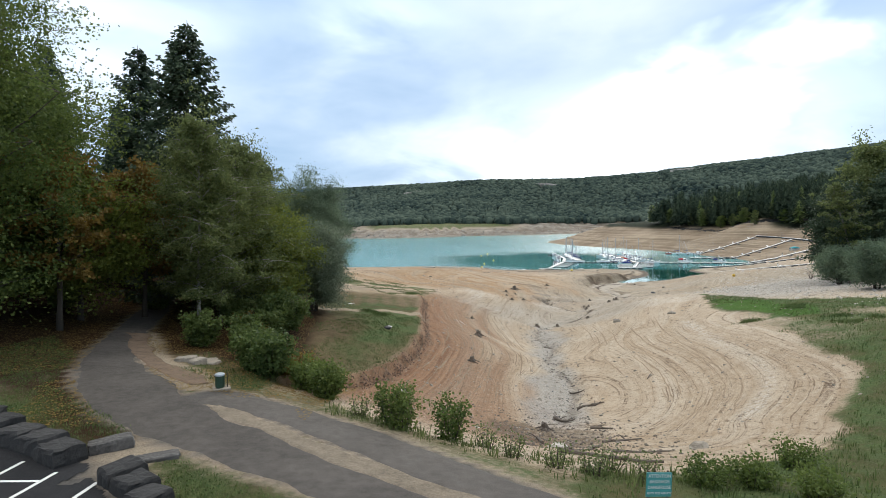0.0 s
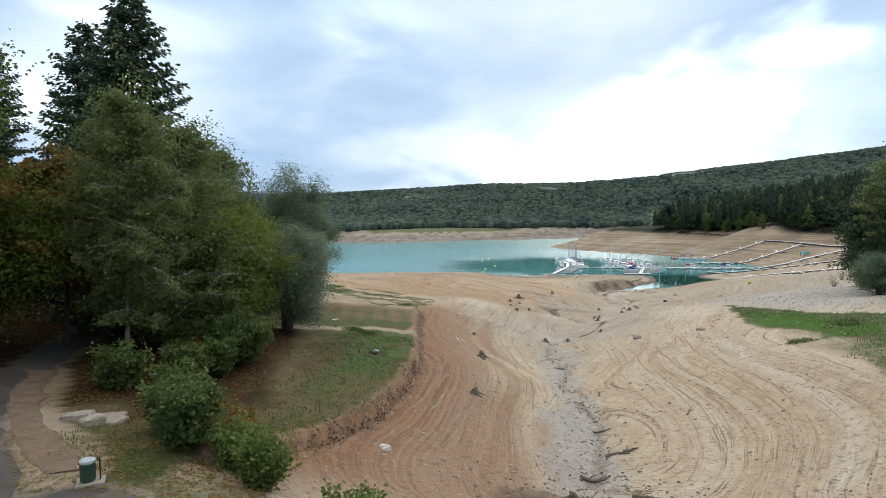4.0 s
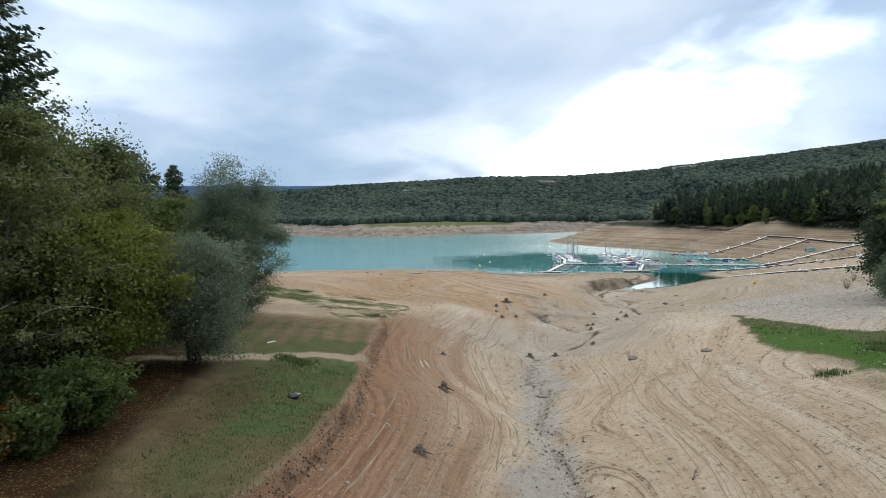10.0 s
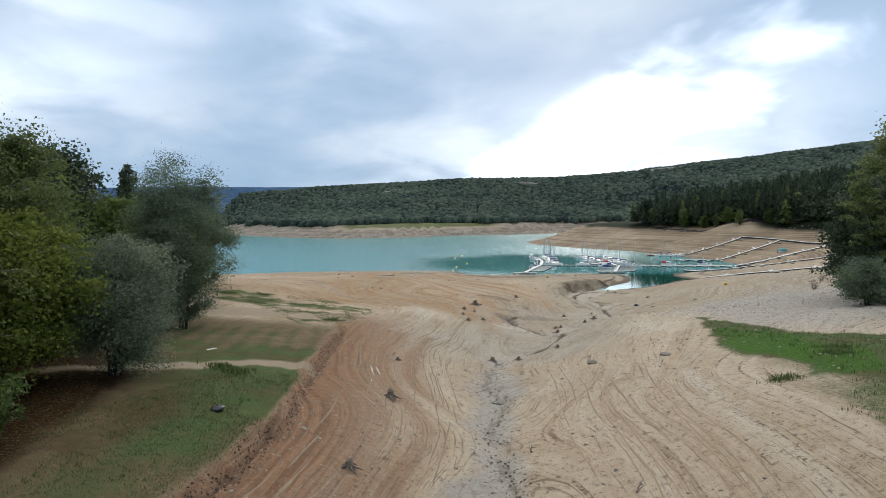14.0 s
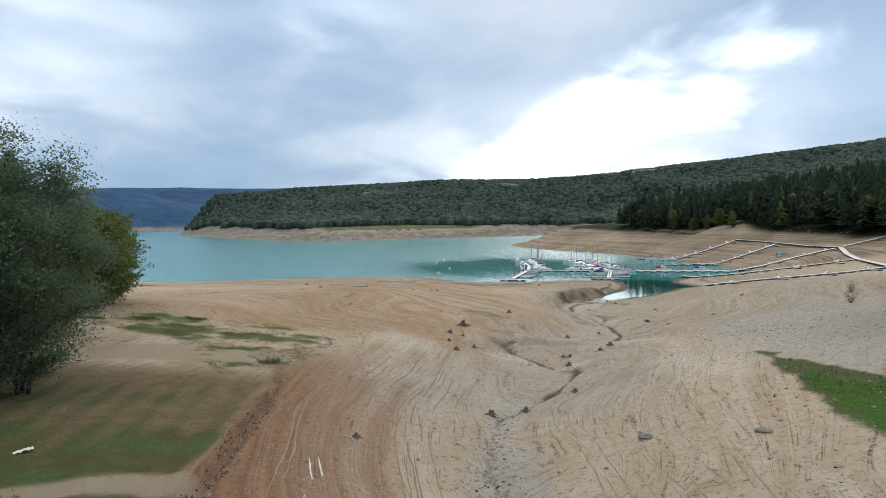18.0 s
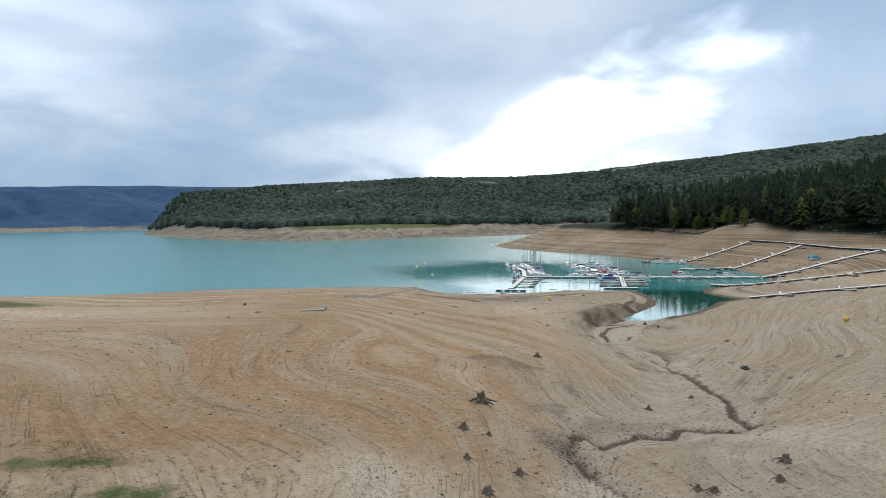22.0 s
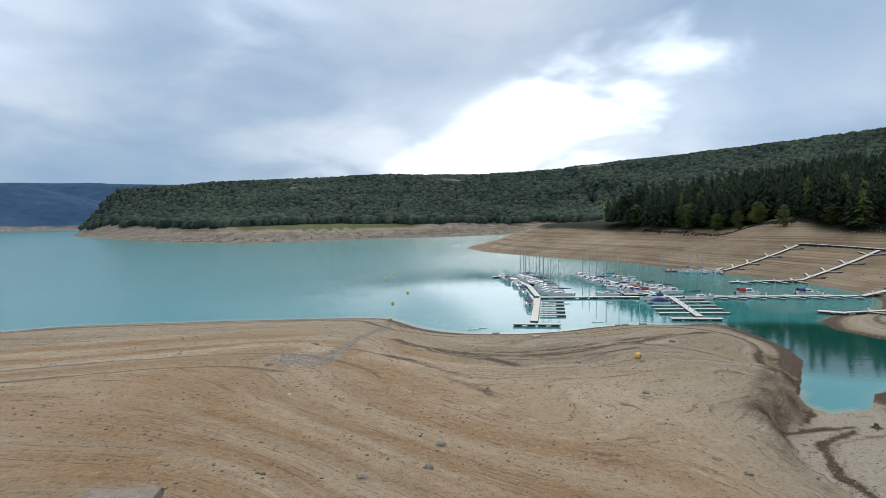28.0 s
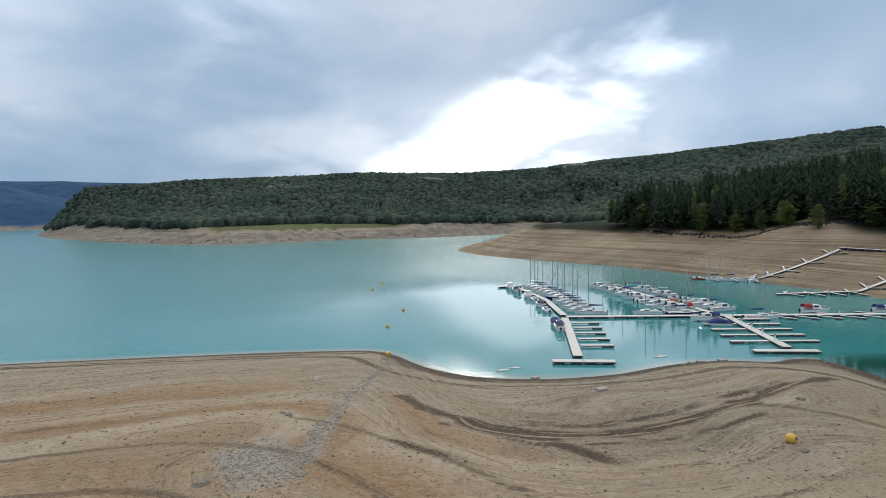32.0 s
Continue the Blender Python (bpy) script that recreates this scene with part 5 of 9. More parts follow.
ribbon("road", "worn brown-grey tarmac path with leaf-littered edges", "path", ROAD[::-1], 1.4, 0.030, TARMAC, 3)
ribbon("road", "tarmac path branching along the top of the bank", "path", BRANCH, 1.12, 0.026, TARMAC, 5)
ribbon("gravel_strip", "strip of pale grit between the two tarmac lanes", "gravel", GRIT_LINES[1][0], 0.42, 0.040, GRIT, 7)
ribbon("gravel_shoulder", "wide pale gravel shoulder beside the tarmac path", "gravel", GRIT_LINES[0][0], 0.6, 0.036, GRIT_BROWN, 9)


# ---- ruts, erosion lines and salt streaks on the bed ----
RUT = plain("damp_brown_rut", (0.28, 0.212, 0.145), 0.95, size=1.2, vary=0.35, bump=0.8, bump_size=14, spec=0.05)
SALT = plain("white_dried_salt", (0.60, 0.565, 0.50), 0.9, size=2.0, vary=0.2, bump=0.5, bump_size=18, spec=0.05)
RUTS_VALLEY = [[(36, 109), (29.5, 93), (19.2, 82.2), (17.7, 70.5), (17.2, 65.5), (16.8, 61.8), (15.8, 58.3), (15.6, 48)], [(21.5, 80.9), (19.7, 70.7), (19.3, 64.7), (18.4, 58.9), (18, 54), (17.4, 46), (15.8, 40)], [(26, 84), (22, 75), (20.3, 68.5), (20.1, 63.2), (19.3, 59.2), (19.1, 54), (19.3, 46)], [(33, 92), (28, 79), (25.1, 70.7), (23.1, 61.9), (22.6, 58.5), (22, 54), (21.6, 47), (20, 40.5), (16, 34)], [(21.1, 65.5), (20.9, 60.9), (20.4, 57.3), (20.3, 50), (19.6, 43), (16.6, 37), (12.5, 31.5)]]
RUTS_SLOPE = [[(12.4, 107), (8.7, 88.7), (6.5, 78.2), (6.5, 71.9), (6.9, 68.1), (7.3, 63.8), (7, 54), (5.4, 44)], [(13.3, 109), (9.4, 88.7), (7.1, 78.2), (7.1, 71.9), (7.6, 67), (8, 60)], [(9.6, 101.8), (6.1, 86.2), (4.7, 78.6), (4.7, 72.9), (5.4, 64), (5.2, 52), (3.8, 43), (2.4, 36)], [(5.6, 96.8), (3.2, 82.4), (2.8, 75.3), (3.6, 68), (3.6, 54), (2.2, 44), (0.4, 35)], [(1.0, 84), (0.4, 74), (1.2, 62), (0.9, 50), (-0.6, 41), (-2, 34)]]
STREAKS = [[(1.8, 67.3), (2.6, 63.5), (2.8, 59.9)], [(2.3, 68.2), (3, 65.3), (3.4, 63)], [(31.5, 85), (34.5, 92)], [(6.5, 96), (8.4, 103)]]


def traces(name, label, lines, half, mat, seed, shifts=(0.0,), gaps=0.1):
    """Thin broken lines laid along the ground; each line may be repeated beside itself."""
    rng = np.random.default_rng(seed)
    vs, fs, base = [], [], 0
    for line in lines:
        for shift in shifts:
            pts = np.array(line, float)
            far = np.r_[0, np.cumsum(np.hypot(*np.diff(pts, axis=0).T))]
            u = np.arange(0, far[-1], 0.3)
            px, py = np.interp(u, far, pts[:, 0]), np.interp(u, far, pts[:, 1])
            for _ in range(60):
                px[1:-1], py[1:-1] = (px[:-2] + 2 * px[1:-1] + px[2:]) / 4, (py[:-2] + 2 * py[1:-1] + py[2:]) / 4
            tx, ty = np.gradient(px), np.gradient(py)
            n = np.hypot(tx, ty) + 1e-9
            nx, ny = -ty / n, tx / n
            o = rng.uniform(0, 900)
            side = shift + 0.22 * fbm(u + o, u * 0 + o, 5, 3, seed)
            w = half * np.clip(fbm(u + o, u * 0 + 50 + o, 6, 4, seed + 1) * 1.3 + 0.55 + gaps, 0, 1.5) * sstep(0, 2, u) * sstep(far[-1], far[-1] - 2, u) * (0.65 + 0.7 * rng.random(len(u)))
            x = np.stack([px + nx * (side + k * w) for k in (-1, 0, 1)], 1)
            y = np.stack([py + ny * (side + k * w) for k in (-1, 0, 1)], 1)
            z = ground_zs(x, y) + np.array([0.006, 0.022, 0.006])
            k = np.arange(x.size).reshape(x.shape) + base
            q = np.stack([k[:-1, :-1], k[:-1, 1:], k[1:, 1:], k[1:, :-1]], -1)[(w[:-1] > 0.02) & (w[1:] > 0.02)].reshape(-1, 4)
            vs.append(np.stack([x, y, z], -1).reshape(-1, 3)), fs.append(q)
            base += x.size
    tagged(new(name, set_mesh(name, np.concatenate(vs), np.concatenate(fs), mat)), label, "track", kind="stuff")


traces("valley_ruts", "dark broken erosion lines along the dry valley side", RUTS_VALLEY, 0.055, RUT, 5, (0.0, 0.4, 1.1), -0.05)
traces("slope_ruts", "parallel eroded lines down the red slope", RUTS_SLOPE, 0.05, RUT, 8, (0.0, 0.35, 0.9, 1.5), -0.1)
traces("salt_streaks", "white salt streaks dried on the bed", STREAKS, 0.035, SALT, 11, (0.0, 0.16), -0.1)
traces("dome_lines", "thin dark water lines across the sandy dome", STRANDS_DOME[:3], 0.10, RUT, 14, (-2.6, -1.1, 0.0, 1.4, 3.4), -0.12)
traces("beach_lines", "dark strandlines along the beach", STRANDS_BEACH, 0.17, RUT, 17, (-2.2, -1.0, 0.0, 0.9, 2.1), 0.0)


# ---- shape tools ----
class Shape:
    """Gathers vertices and faces for one part."""

    def __init__(self):
        self.v, self.f = [], []

    def add(self, verts, faces):
        base = len(self.v)
        self.v += [tuple(p) for p in verts]
        self.f += [tuple(base + i for i in f) for f in faces]
        return self

    def box(self, x0, x1, y0, y1, z0, z1, bevel=0.0):
        """A box whose upright and top edges are cut by bevel."""
        b = bevel
        if not b:
            p = [(x, y, z) for z in (z0, z1) for x, y in ((x0, y0), (x1, y0), (x1, y1), (x0, y1))]
            return self.add(p, [(3, 2, 1, 0), (4, 5, 6, 7), (0, 1, 5, 4), (1, 2, 6, 5), (2, 3, 7, 6), (3, 0, 4, 7)])

        def ring(z, i):
            return [(x0 + b + i, y0 + i, z), (x1 - b - i, y0 + i, z), (x1 - i, y0 + b + i, z), (x1 - i, y1 - b - i, z), (x1 - b - i, y1 - i, z), (x0 + b + i, y1 - i, z), (x0 + i, y1 - b - i, z), (x0 + i, y0 + b + i, z)]

        return self.loft([ring(z0, 0), ring(z1 - b, 0), ring(z1, b)], True)

    def loft(self, rings, caps=False, closed=True):
        n, base = len(rings[0]), len(self.v)
        for r in rings:
            self.v += [tuple(p) for p in r]
        for k in range(len(rings) - 1):
            for j in range(n if closed else n - 1):
                a, b = base + k * n + j, base + k * n + (j + 1) % n
                self.f.append((a, b, b + n, a + n))
        if caps:
            self.f.append(tuple(base + j for j in reversed(range(n))))
            self.f.append(tuple(base + (len(rings) - 1) * n + j for j in range(n)))
        return self

    def tube(self, points, radii, sides=6, caps=True):
        points = [Vector(p) for p in points]
        if isinstance(radii, (int, float)):
            radii = [radii] * len(points)
        rings = []
        for k, p in enumerate(points):
            d = points[min(k + 1, len(points) - 1)] - points[max(k - 1, 0)]
            d = d.normalized() if d.length > 1e-9 else Vector((0, 0, 1))
            u = d.cross(Vector((0, 0, 1)) if abs(d.z) < 0.9 else Vector((1, 0, 0))).normalized()
            w = u.cross(d)
            rings.append([p + (u * math.cos(a) + w * math.sin(a)) * radii[k] for a in (-2 * math.pi * j / sides for j in range(sides))])
        return self.loft(rings, caps)

    def mesh(self, name, mat, smooth=False):
        me = bpy.data.meshes.new(name)
        me.from_pydata(self.v, [], self.f)
        me.update()
        me.materials.append(mat)
        if smooth:
            me.polygons.foreach_set("use_smooth", np.ones(len(me.polygons), bool))
        return me


def part(name, shape, mat, parent, label="", smooth=False):
    """One mesh under a thing or a part."""
    me = shape if isinstance(shape, bpy.types.Mesh) else shape.mesh(name, mat, smooth)
    ob = new(name, me)
    ob.parent = parent
    return tagged(ob, label)


def thing(name, label, category, group=""):
    return tagged(new(name), label, category, group)


def moved(ob, x, y, z, turn=0.0, tilt=0.0, scale=1.0):
    ob.matrix_basis = pose(x, y, z, tilt, 0, turn) @ Matrix.Scale(scale, 4)
    return ob


def stone_shape(rx, ry, rz, seed, rings=5, around=8, rough=0.22):
    """An angular boulder on its base."""
    rng = np.random.default_rng(seed)
    s = Shape()
    top = (rng.uniform(-0.1, 0.1) * rx, rng.uniform(-0.1, 0.1) * ry, rz)
    rows = []
    for k in range(rings):
        u = k / (rings - 1)
        w = (1.0, 1.06, 1.0, 0.86, 0.5)[min(4, int(u * 4.999))] if rings == 5 else 1 - 0.38 * u
        rows.append([(w * rx * math.cos(a) * (1 + rough * rng.uniform(-1, 1)), w * ry * math.sin(a) * (1 + rough * rng.uniform(-1, 1)), -0.15 * rz + 1.12 * rz * u * (1 + 0.10 * rng.uniform(-1, 1))) for a in (2 * math.pi * j / around for j in range(around))])
    s.loft(rows)
    s.add(rows[-1] + [top], [(j, (j + 1) % around, around) for j in range(around)])
    return s


# ---- far woods ----
def blob(rings=4, around=6, seed=0, tall=1.0, rough=0.25):
    """A rough tree crown about 1 across and tall high, base at 0, as verts and triangles."""
    rng = np.random.default_rng(seed)
    verts, faces = [(0, 0, tall)], []
    for k in range(1, rings + 1):
        a = math.pi * 0.93 * k / (rings + 0.3)
        for j in range(around):
            b = 2 * math.pi * (j + 0.5 * (k % 2)) / around
            r = 0.5 * math.sin(a) * rng.uniform(1 - rough, 1 + rough)
            verts.append((r * math.cos(b), r * math.sin(b), tall * (0.5 + 0.5 * math.cos(a)) + rng.uniform(-0.25, 0.25) * rough))
    for j in range(around):
        faces.append((0, 1 + j, 1 + (j + 1) % around))
    for k in range(rings - 1):
        for j in range(around):
            a, b = 1 + k * around + j, 1 + k * around + (j + 1) % around
            c, d = a + around, b + around
            faces += [(a, c, b), (b, c, d)]
    return np.array(verts), np.array(faces)


def cone_crown(tiers=5, around=7, seed=0):
    """A rough conifer crown 1 high and about 0.4 across, with ragged tiers."""
    rng = np.random.default_rng(seed)
    verts, faces = [], []
    for k in range(tiers):
        z0, z1 = k / tiers * 0.86, min(1.0, (k + 1.75) / tiers * 0.86 + 0.04)
        base = len(verts)
        verts.append((0, 0, z1 if k < tiers - 1 else 1.0))
        for j in range(around):
            b = 2 * math.pi * (j + rng.uniform(-0.3, 0.3)) / around
            r = (0.24 * (1 - k / tiers) + 0.035) * rng.uniform(0.55, 1.25)
            verts.append((r * math.cos(b), r * math.sin(b), z0 + rng.uniform(-0.04, 0.05)))
        faces += [(base, base + 1 + j, base + 1 + (j + 1) % around) for j in range(around)]
    return np.array(verts), np.array(faces)


def spray_crown(seed, sprays=46, point=0.75, low=0.12, wide=0.5):
    """A conifer crown 1 high and 2 * wide across made of ragged hanging sprays, point from round to sharp."""
    rng = np.random.default_rng(seed)
    verts, faces = [(0.02, 0, low), (-0.01, 0.017, low), (-0.01, -0.017, low), (0, 0, 0.97)], [(0, 1, 3), (1, 2, 3), (2, 0, 3)]
    for k in range(sprays):
        u = low + (0.97 - low) * (k + rng.random()) / sprays
        reach = wide * (1 - (u - low) / (1 - low)) ** point * rng.uniform(0.35, 1.12) + 0.03
        b = k * 2.399 + rng.uniform(-0.4, 0.4)
        half = rng.uniform(0.18, 0.42) * min(1, 0.25 / (reach + 0.05) + 0.35)
        drop = rng.uniform(0.01, 0.06)
        n = len(verts)
        for a, r, z in ((b, 0.02, u + 0.05), (b - half, reach * 0.85, u - drop * 0.6), (b, reach * 1.1, u - drop), (b + half, reach * 0.85, u - drop * 0.6)):
            verts.append((r * math.cos(a), r * math.sin(a), z))
        faces += [(n, n + 1, n + 2), (n, n + 2, n + 3)]
    return np.array(verts), np.array(faces)


def scatter_mesh(name, shapes, places, mat, smooth=True):
    """Many copies of a few shapes in one mesh; places: rows of x, y, z, width, height, turn, shape."""
    vs, fs, base = [], [], 0
    for x, y, z, w, h, turn, k in places:
        v, f = shapes[int(k)]
        c, s = math.cos(turn) * w, math.sin(turn) * w
        p = np.empty_like(v)
        p[:, 0], p[:, 1], p[:, 2] = x + v[:, 0] * c - v[:, 1] * s, y + v[:, 0] * s + v[:, 1] * c, z + v[:, 2] * h
        vs.append(p), fs.append(f + base)
        base += len(v)
    return new(name, set_mesh(name, np.concatenate(vs), np.concatenate(fs), mat, smooth))


def hill_woods():
    rng = np.random.default_rng(11)
    n = 130000
    x, y = rng.uniform(-560, 1500, n), rng.uniform(690, 1600, n)
    d, _ = line_distance(x, y, MAINLAND + MAINLAND[:1])
    r, _ = line_distance(x, y, RIDGE)
    keep = inside(x, y, MAINLAND) & (d > np.where(x < -330, 16 + 34 * sstep(-470, -330, x), 50) + 24 * np.exp(-(((x - 5) / 95) ** 2)) + 8 * fbm(x, y, 40, 3, 71)) & (y < np.interp(x, [p[0] for p in RIDGE[:7]], [p[1] for p in RIDGE[:7]]) + 60) & (x < 330 + 0.9 * (y - 690) + 350)
    x, y, d = x[keep], y[keep], d[keep]
    x, y = x[:27000], y[:27000]
    z = ground_zs(x, y)
    shapes = [blob(3, 6, s, 1.0, 0.42) for s in range(8)] + [cone_crown(3, 6, 3)]
    rows = []
    conifers = fbm(x, y, 120, 3, 15) > 0.95
    for a, b, c, q in zip(x, y, z, conifers):
        con = q or rng.random() < 0.015
        w = rng.uniform(6, 10) if rng.random() < 0.6 else rng.uniform(10, 16)
        rows.append((a, b, c - 3.0, 15 if con else w, rng.uniform(11, 15) if con else rng.uniform(7, 10) + 0.25 * w, rng.uniform(0, 6.3), 8 if con else rng.integers(8)))
    ob = scatter_mesh("hillside_woods", shapes, rows, WOODS, True)
    tagged(ob, "dense mixed woodland covering the far plateau hillside", "woods", kind="stuff")


hill_woods()


def pine_woods():
    rng = np.random.default_rng(13)
    n = 40000
    x, y = rng.uniform(150, 520, n), rng.uniform(120, 560, n)
    d, _ = line_distance(x, y, MAINLAND + MAINLAND[:1])
    edge = 45 + 4 * fbm(x, y, 30, 3, 77)
    keep = inside(x, y, MAINLAND) & (d > edge) & (d < 190) & (y < 452 + 0.35 * (x - 168))
    x, y, d, edge = x[keep][:2500], y[keep][:2500], d[keep][:2500], edge[keep][:2500]
    z = ground_zs(x, y)
    shapes = [spray_crown(s, 115, 0.34 + 0.08 * s, 0.34 - 0.05 * s, 0.5) for s in range(6)]
    rows = []
    for a, b, c in zip(x, y, z):
        h = rng.uniform(11, 18) if rng.random() < 0.75 else rng.uniform(18, 23)
        rows.append((a, b, c - 0.5 + h * 0.05, rng.uniform(5.0, 9.0), h, rng.uniform(0, 6.3), rng.integers(6)))
    mixed_in = rng.random(len(rows)) < 0.09
    leafy_rows = [(a, b, c + 1, w * 1.1, h * 0.8, turn, k) for (a, b, c, w, h, turn, k), q in zip(rows, mixed_in) if q]
    rows = [r for r, q in zip(rows, mixed_in) if not q]
    crowns = [spray_crown(s + 30, 120, 0.22 + 0.04 * s, 0.06, 0.5) for s in range(6)]
    tagged(scatter_mesh("broadleaf_woods", crowns, leafy_rows, LEAF_DARK, False), "olive broadleaf trees mixed into the dark pine forest", "woods", kind="stuff")
    tagged(scatter_mesh("pine_woods", shapes, rows, PINE_FAR, False), "dark dense pine forest on the slope above the marina", "woods", kind="stuff")


pine_woods()


# ---- rock outcrops and pale strips on the far shore ----
CLIFF = plain("pale_far_limestone", (0.24, 0.225, 0.20), 0.9, size=0.15, vary=0.35, bump=0.6, bump_size=0.6)


def outcrop(x, y, length, tall, seed):
    """A broken limestone band along the hill's brow."""
    rng = np.random.default_rng(seed)
    s, n = Shape(), 14
    rows = []
    for k in range(n + 1):
        u = k / n
        px, py = x + length * (u - 0.5), y + 14 * math.sin(3 * u + seed) + rng.uniform(-3, 3)
        z = float(ground_zs(np.array([px]), np.array([py]))[0]) + 3.5
        h = tall * (0.35 + 0.65 * math.sin(math.pi * u)) * rng.uniform(0.6, 1.15)
        rows.append([(px, py - 8, z - 6), (px + rng.uniform(-2, 2), py - 9.5, z + h * 0.5), (px + rng.uniform(-2, 2), py - 7, z + h), (px, py + 10, z + h)])
    s.loft(rows, False, False)
    tagged(new("rock_outcrop", s.mesh("rock_outcrop", CLIFF)), "pale limestone outcrop on the wooded brow of the hill", "rock", "hill outcrops")


outcrop(520, 1270, 90, 7, 1)
outcrop(230, 1290, 60, 7, 3)
outcrop(-60, 1270, 50, 6, 4)


def shore_rocks():
    rng = np.random.default_rng(41)
    n = 1500
    k = rng.integers(0, 10, n)
    line = np.array(MAINLAND[11:22])
    u = rng.random((n, 1))
    p = line[k] + (line[k + 1] - line[k]) * u
    x, y = p[:, 0] + rng.normal(0, 6, n), p[:, 1] + np.abs(rng.normal(12, 10, n))
    z = ground_zs(x, y)
    ok = z > 0.5
    rows = [(a, b, c - 0.6, w, w * rng.uniform(0.4, 0.9), rng.uniform(0, 6.3), rng.integers(3)) for a, b, c, w in zip(x[ok], y[ok], z[ok], 0.6 + 1.8 * rng.random(ok.sum()) ** 2)]
    tagged(scatter_mesh("shore_rocks", [blob(3, 6, s + 60, 1.0) for s in range(3)], rows, CLIFF), "pale rocks along the far stony shore", "rocks", kind="stuff")


shore_rocks()


# ---- trees and shrubs ----
def leaf_cards(centres, size, rng, droop=0.0, long=1.0, spread=None):
    """Diamond leaves, one a centre, turned every way. Returns verts, quads."""
    n = len(centres)
    d = rng.normal(size=(n, 3))
    d[:, 2] = d[:, 2] * 0.7 - droop
    d /= np.linalg.norm(d, axis=1)[:, None] + 1e-9
    if spread is not None:
        d = d * 0.55 + spread
        d /= np.linalg.norm(d, axis=1)[:, None] + 1e-9
    u = np.cross(d, rng.normal(size=(n, 3)))
    u /= np.linalg.norm(u, axis=1)[:, None] + 1e-9
    s = size * rng.uniform(0.6, 1.35, n)[:, None]
    a, b = d * s * long, u * s * 0.5
    v = np.stack([centres - a * 0.5, centres + b * 0.9, centres + a * 0.5, centres - b * 0.9], 1).reshape(-1, 3)
    return v, np.arange(4 * n).reshape(n, 4)


def branch_line(start, direction, length, rng, steps=5, rise=0.15, wander=0.2):
    pts, d = [np.array(start, float)], np.array(direction, float)
    d = d / np.linalg.norm(d)
    for _ in range(steps):
        d = d + rng.normal(size=3) * wander * 0.4 + np.array([0, 0, rise / steps])
        d = d / np.linalg.norm(d)
        pts.append(pts[-1] + d * length / steps)
    return pts


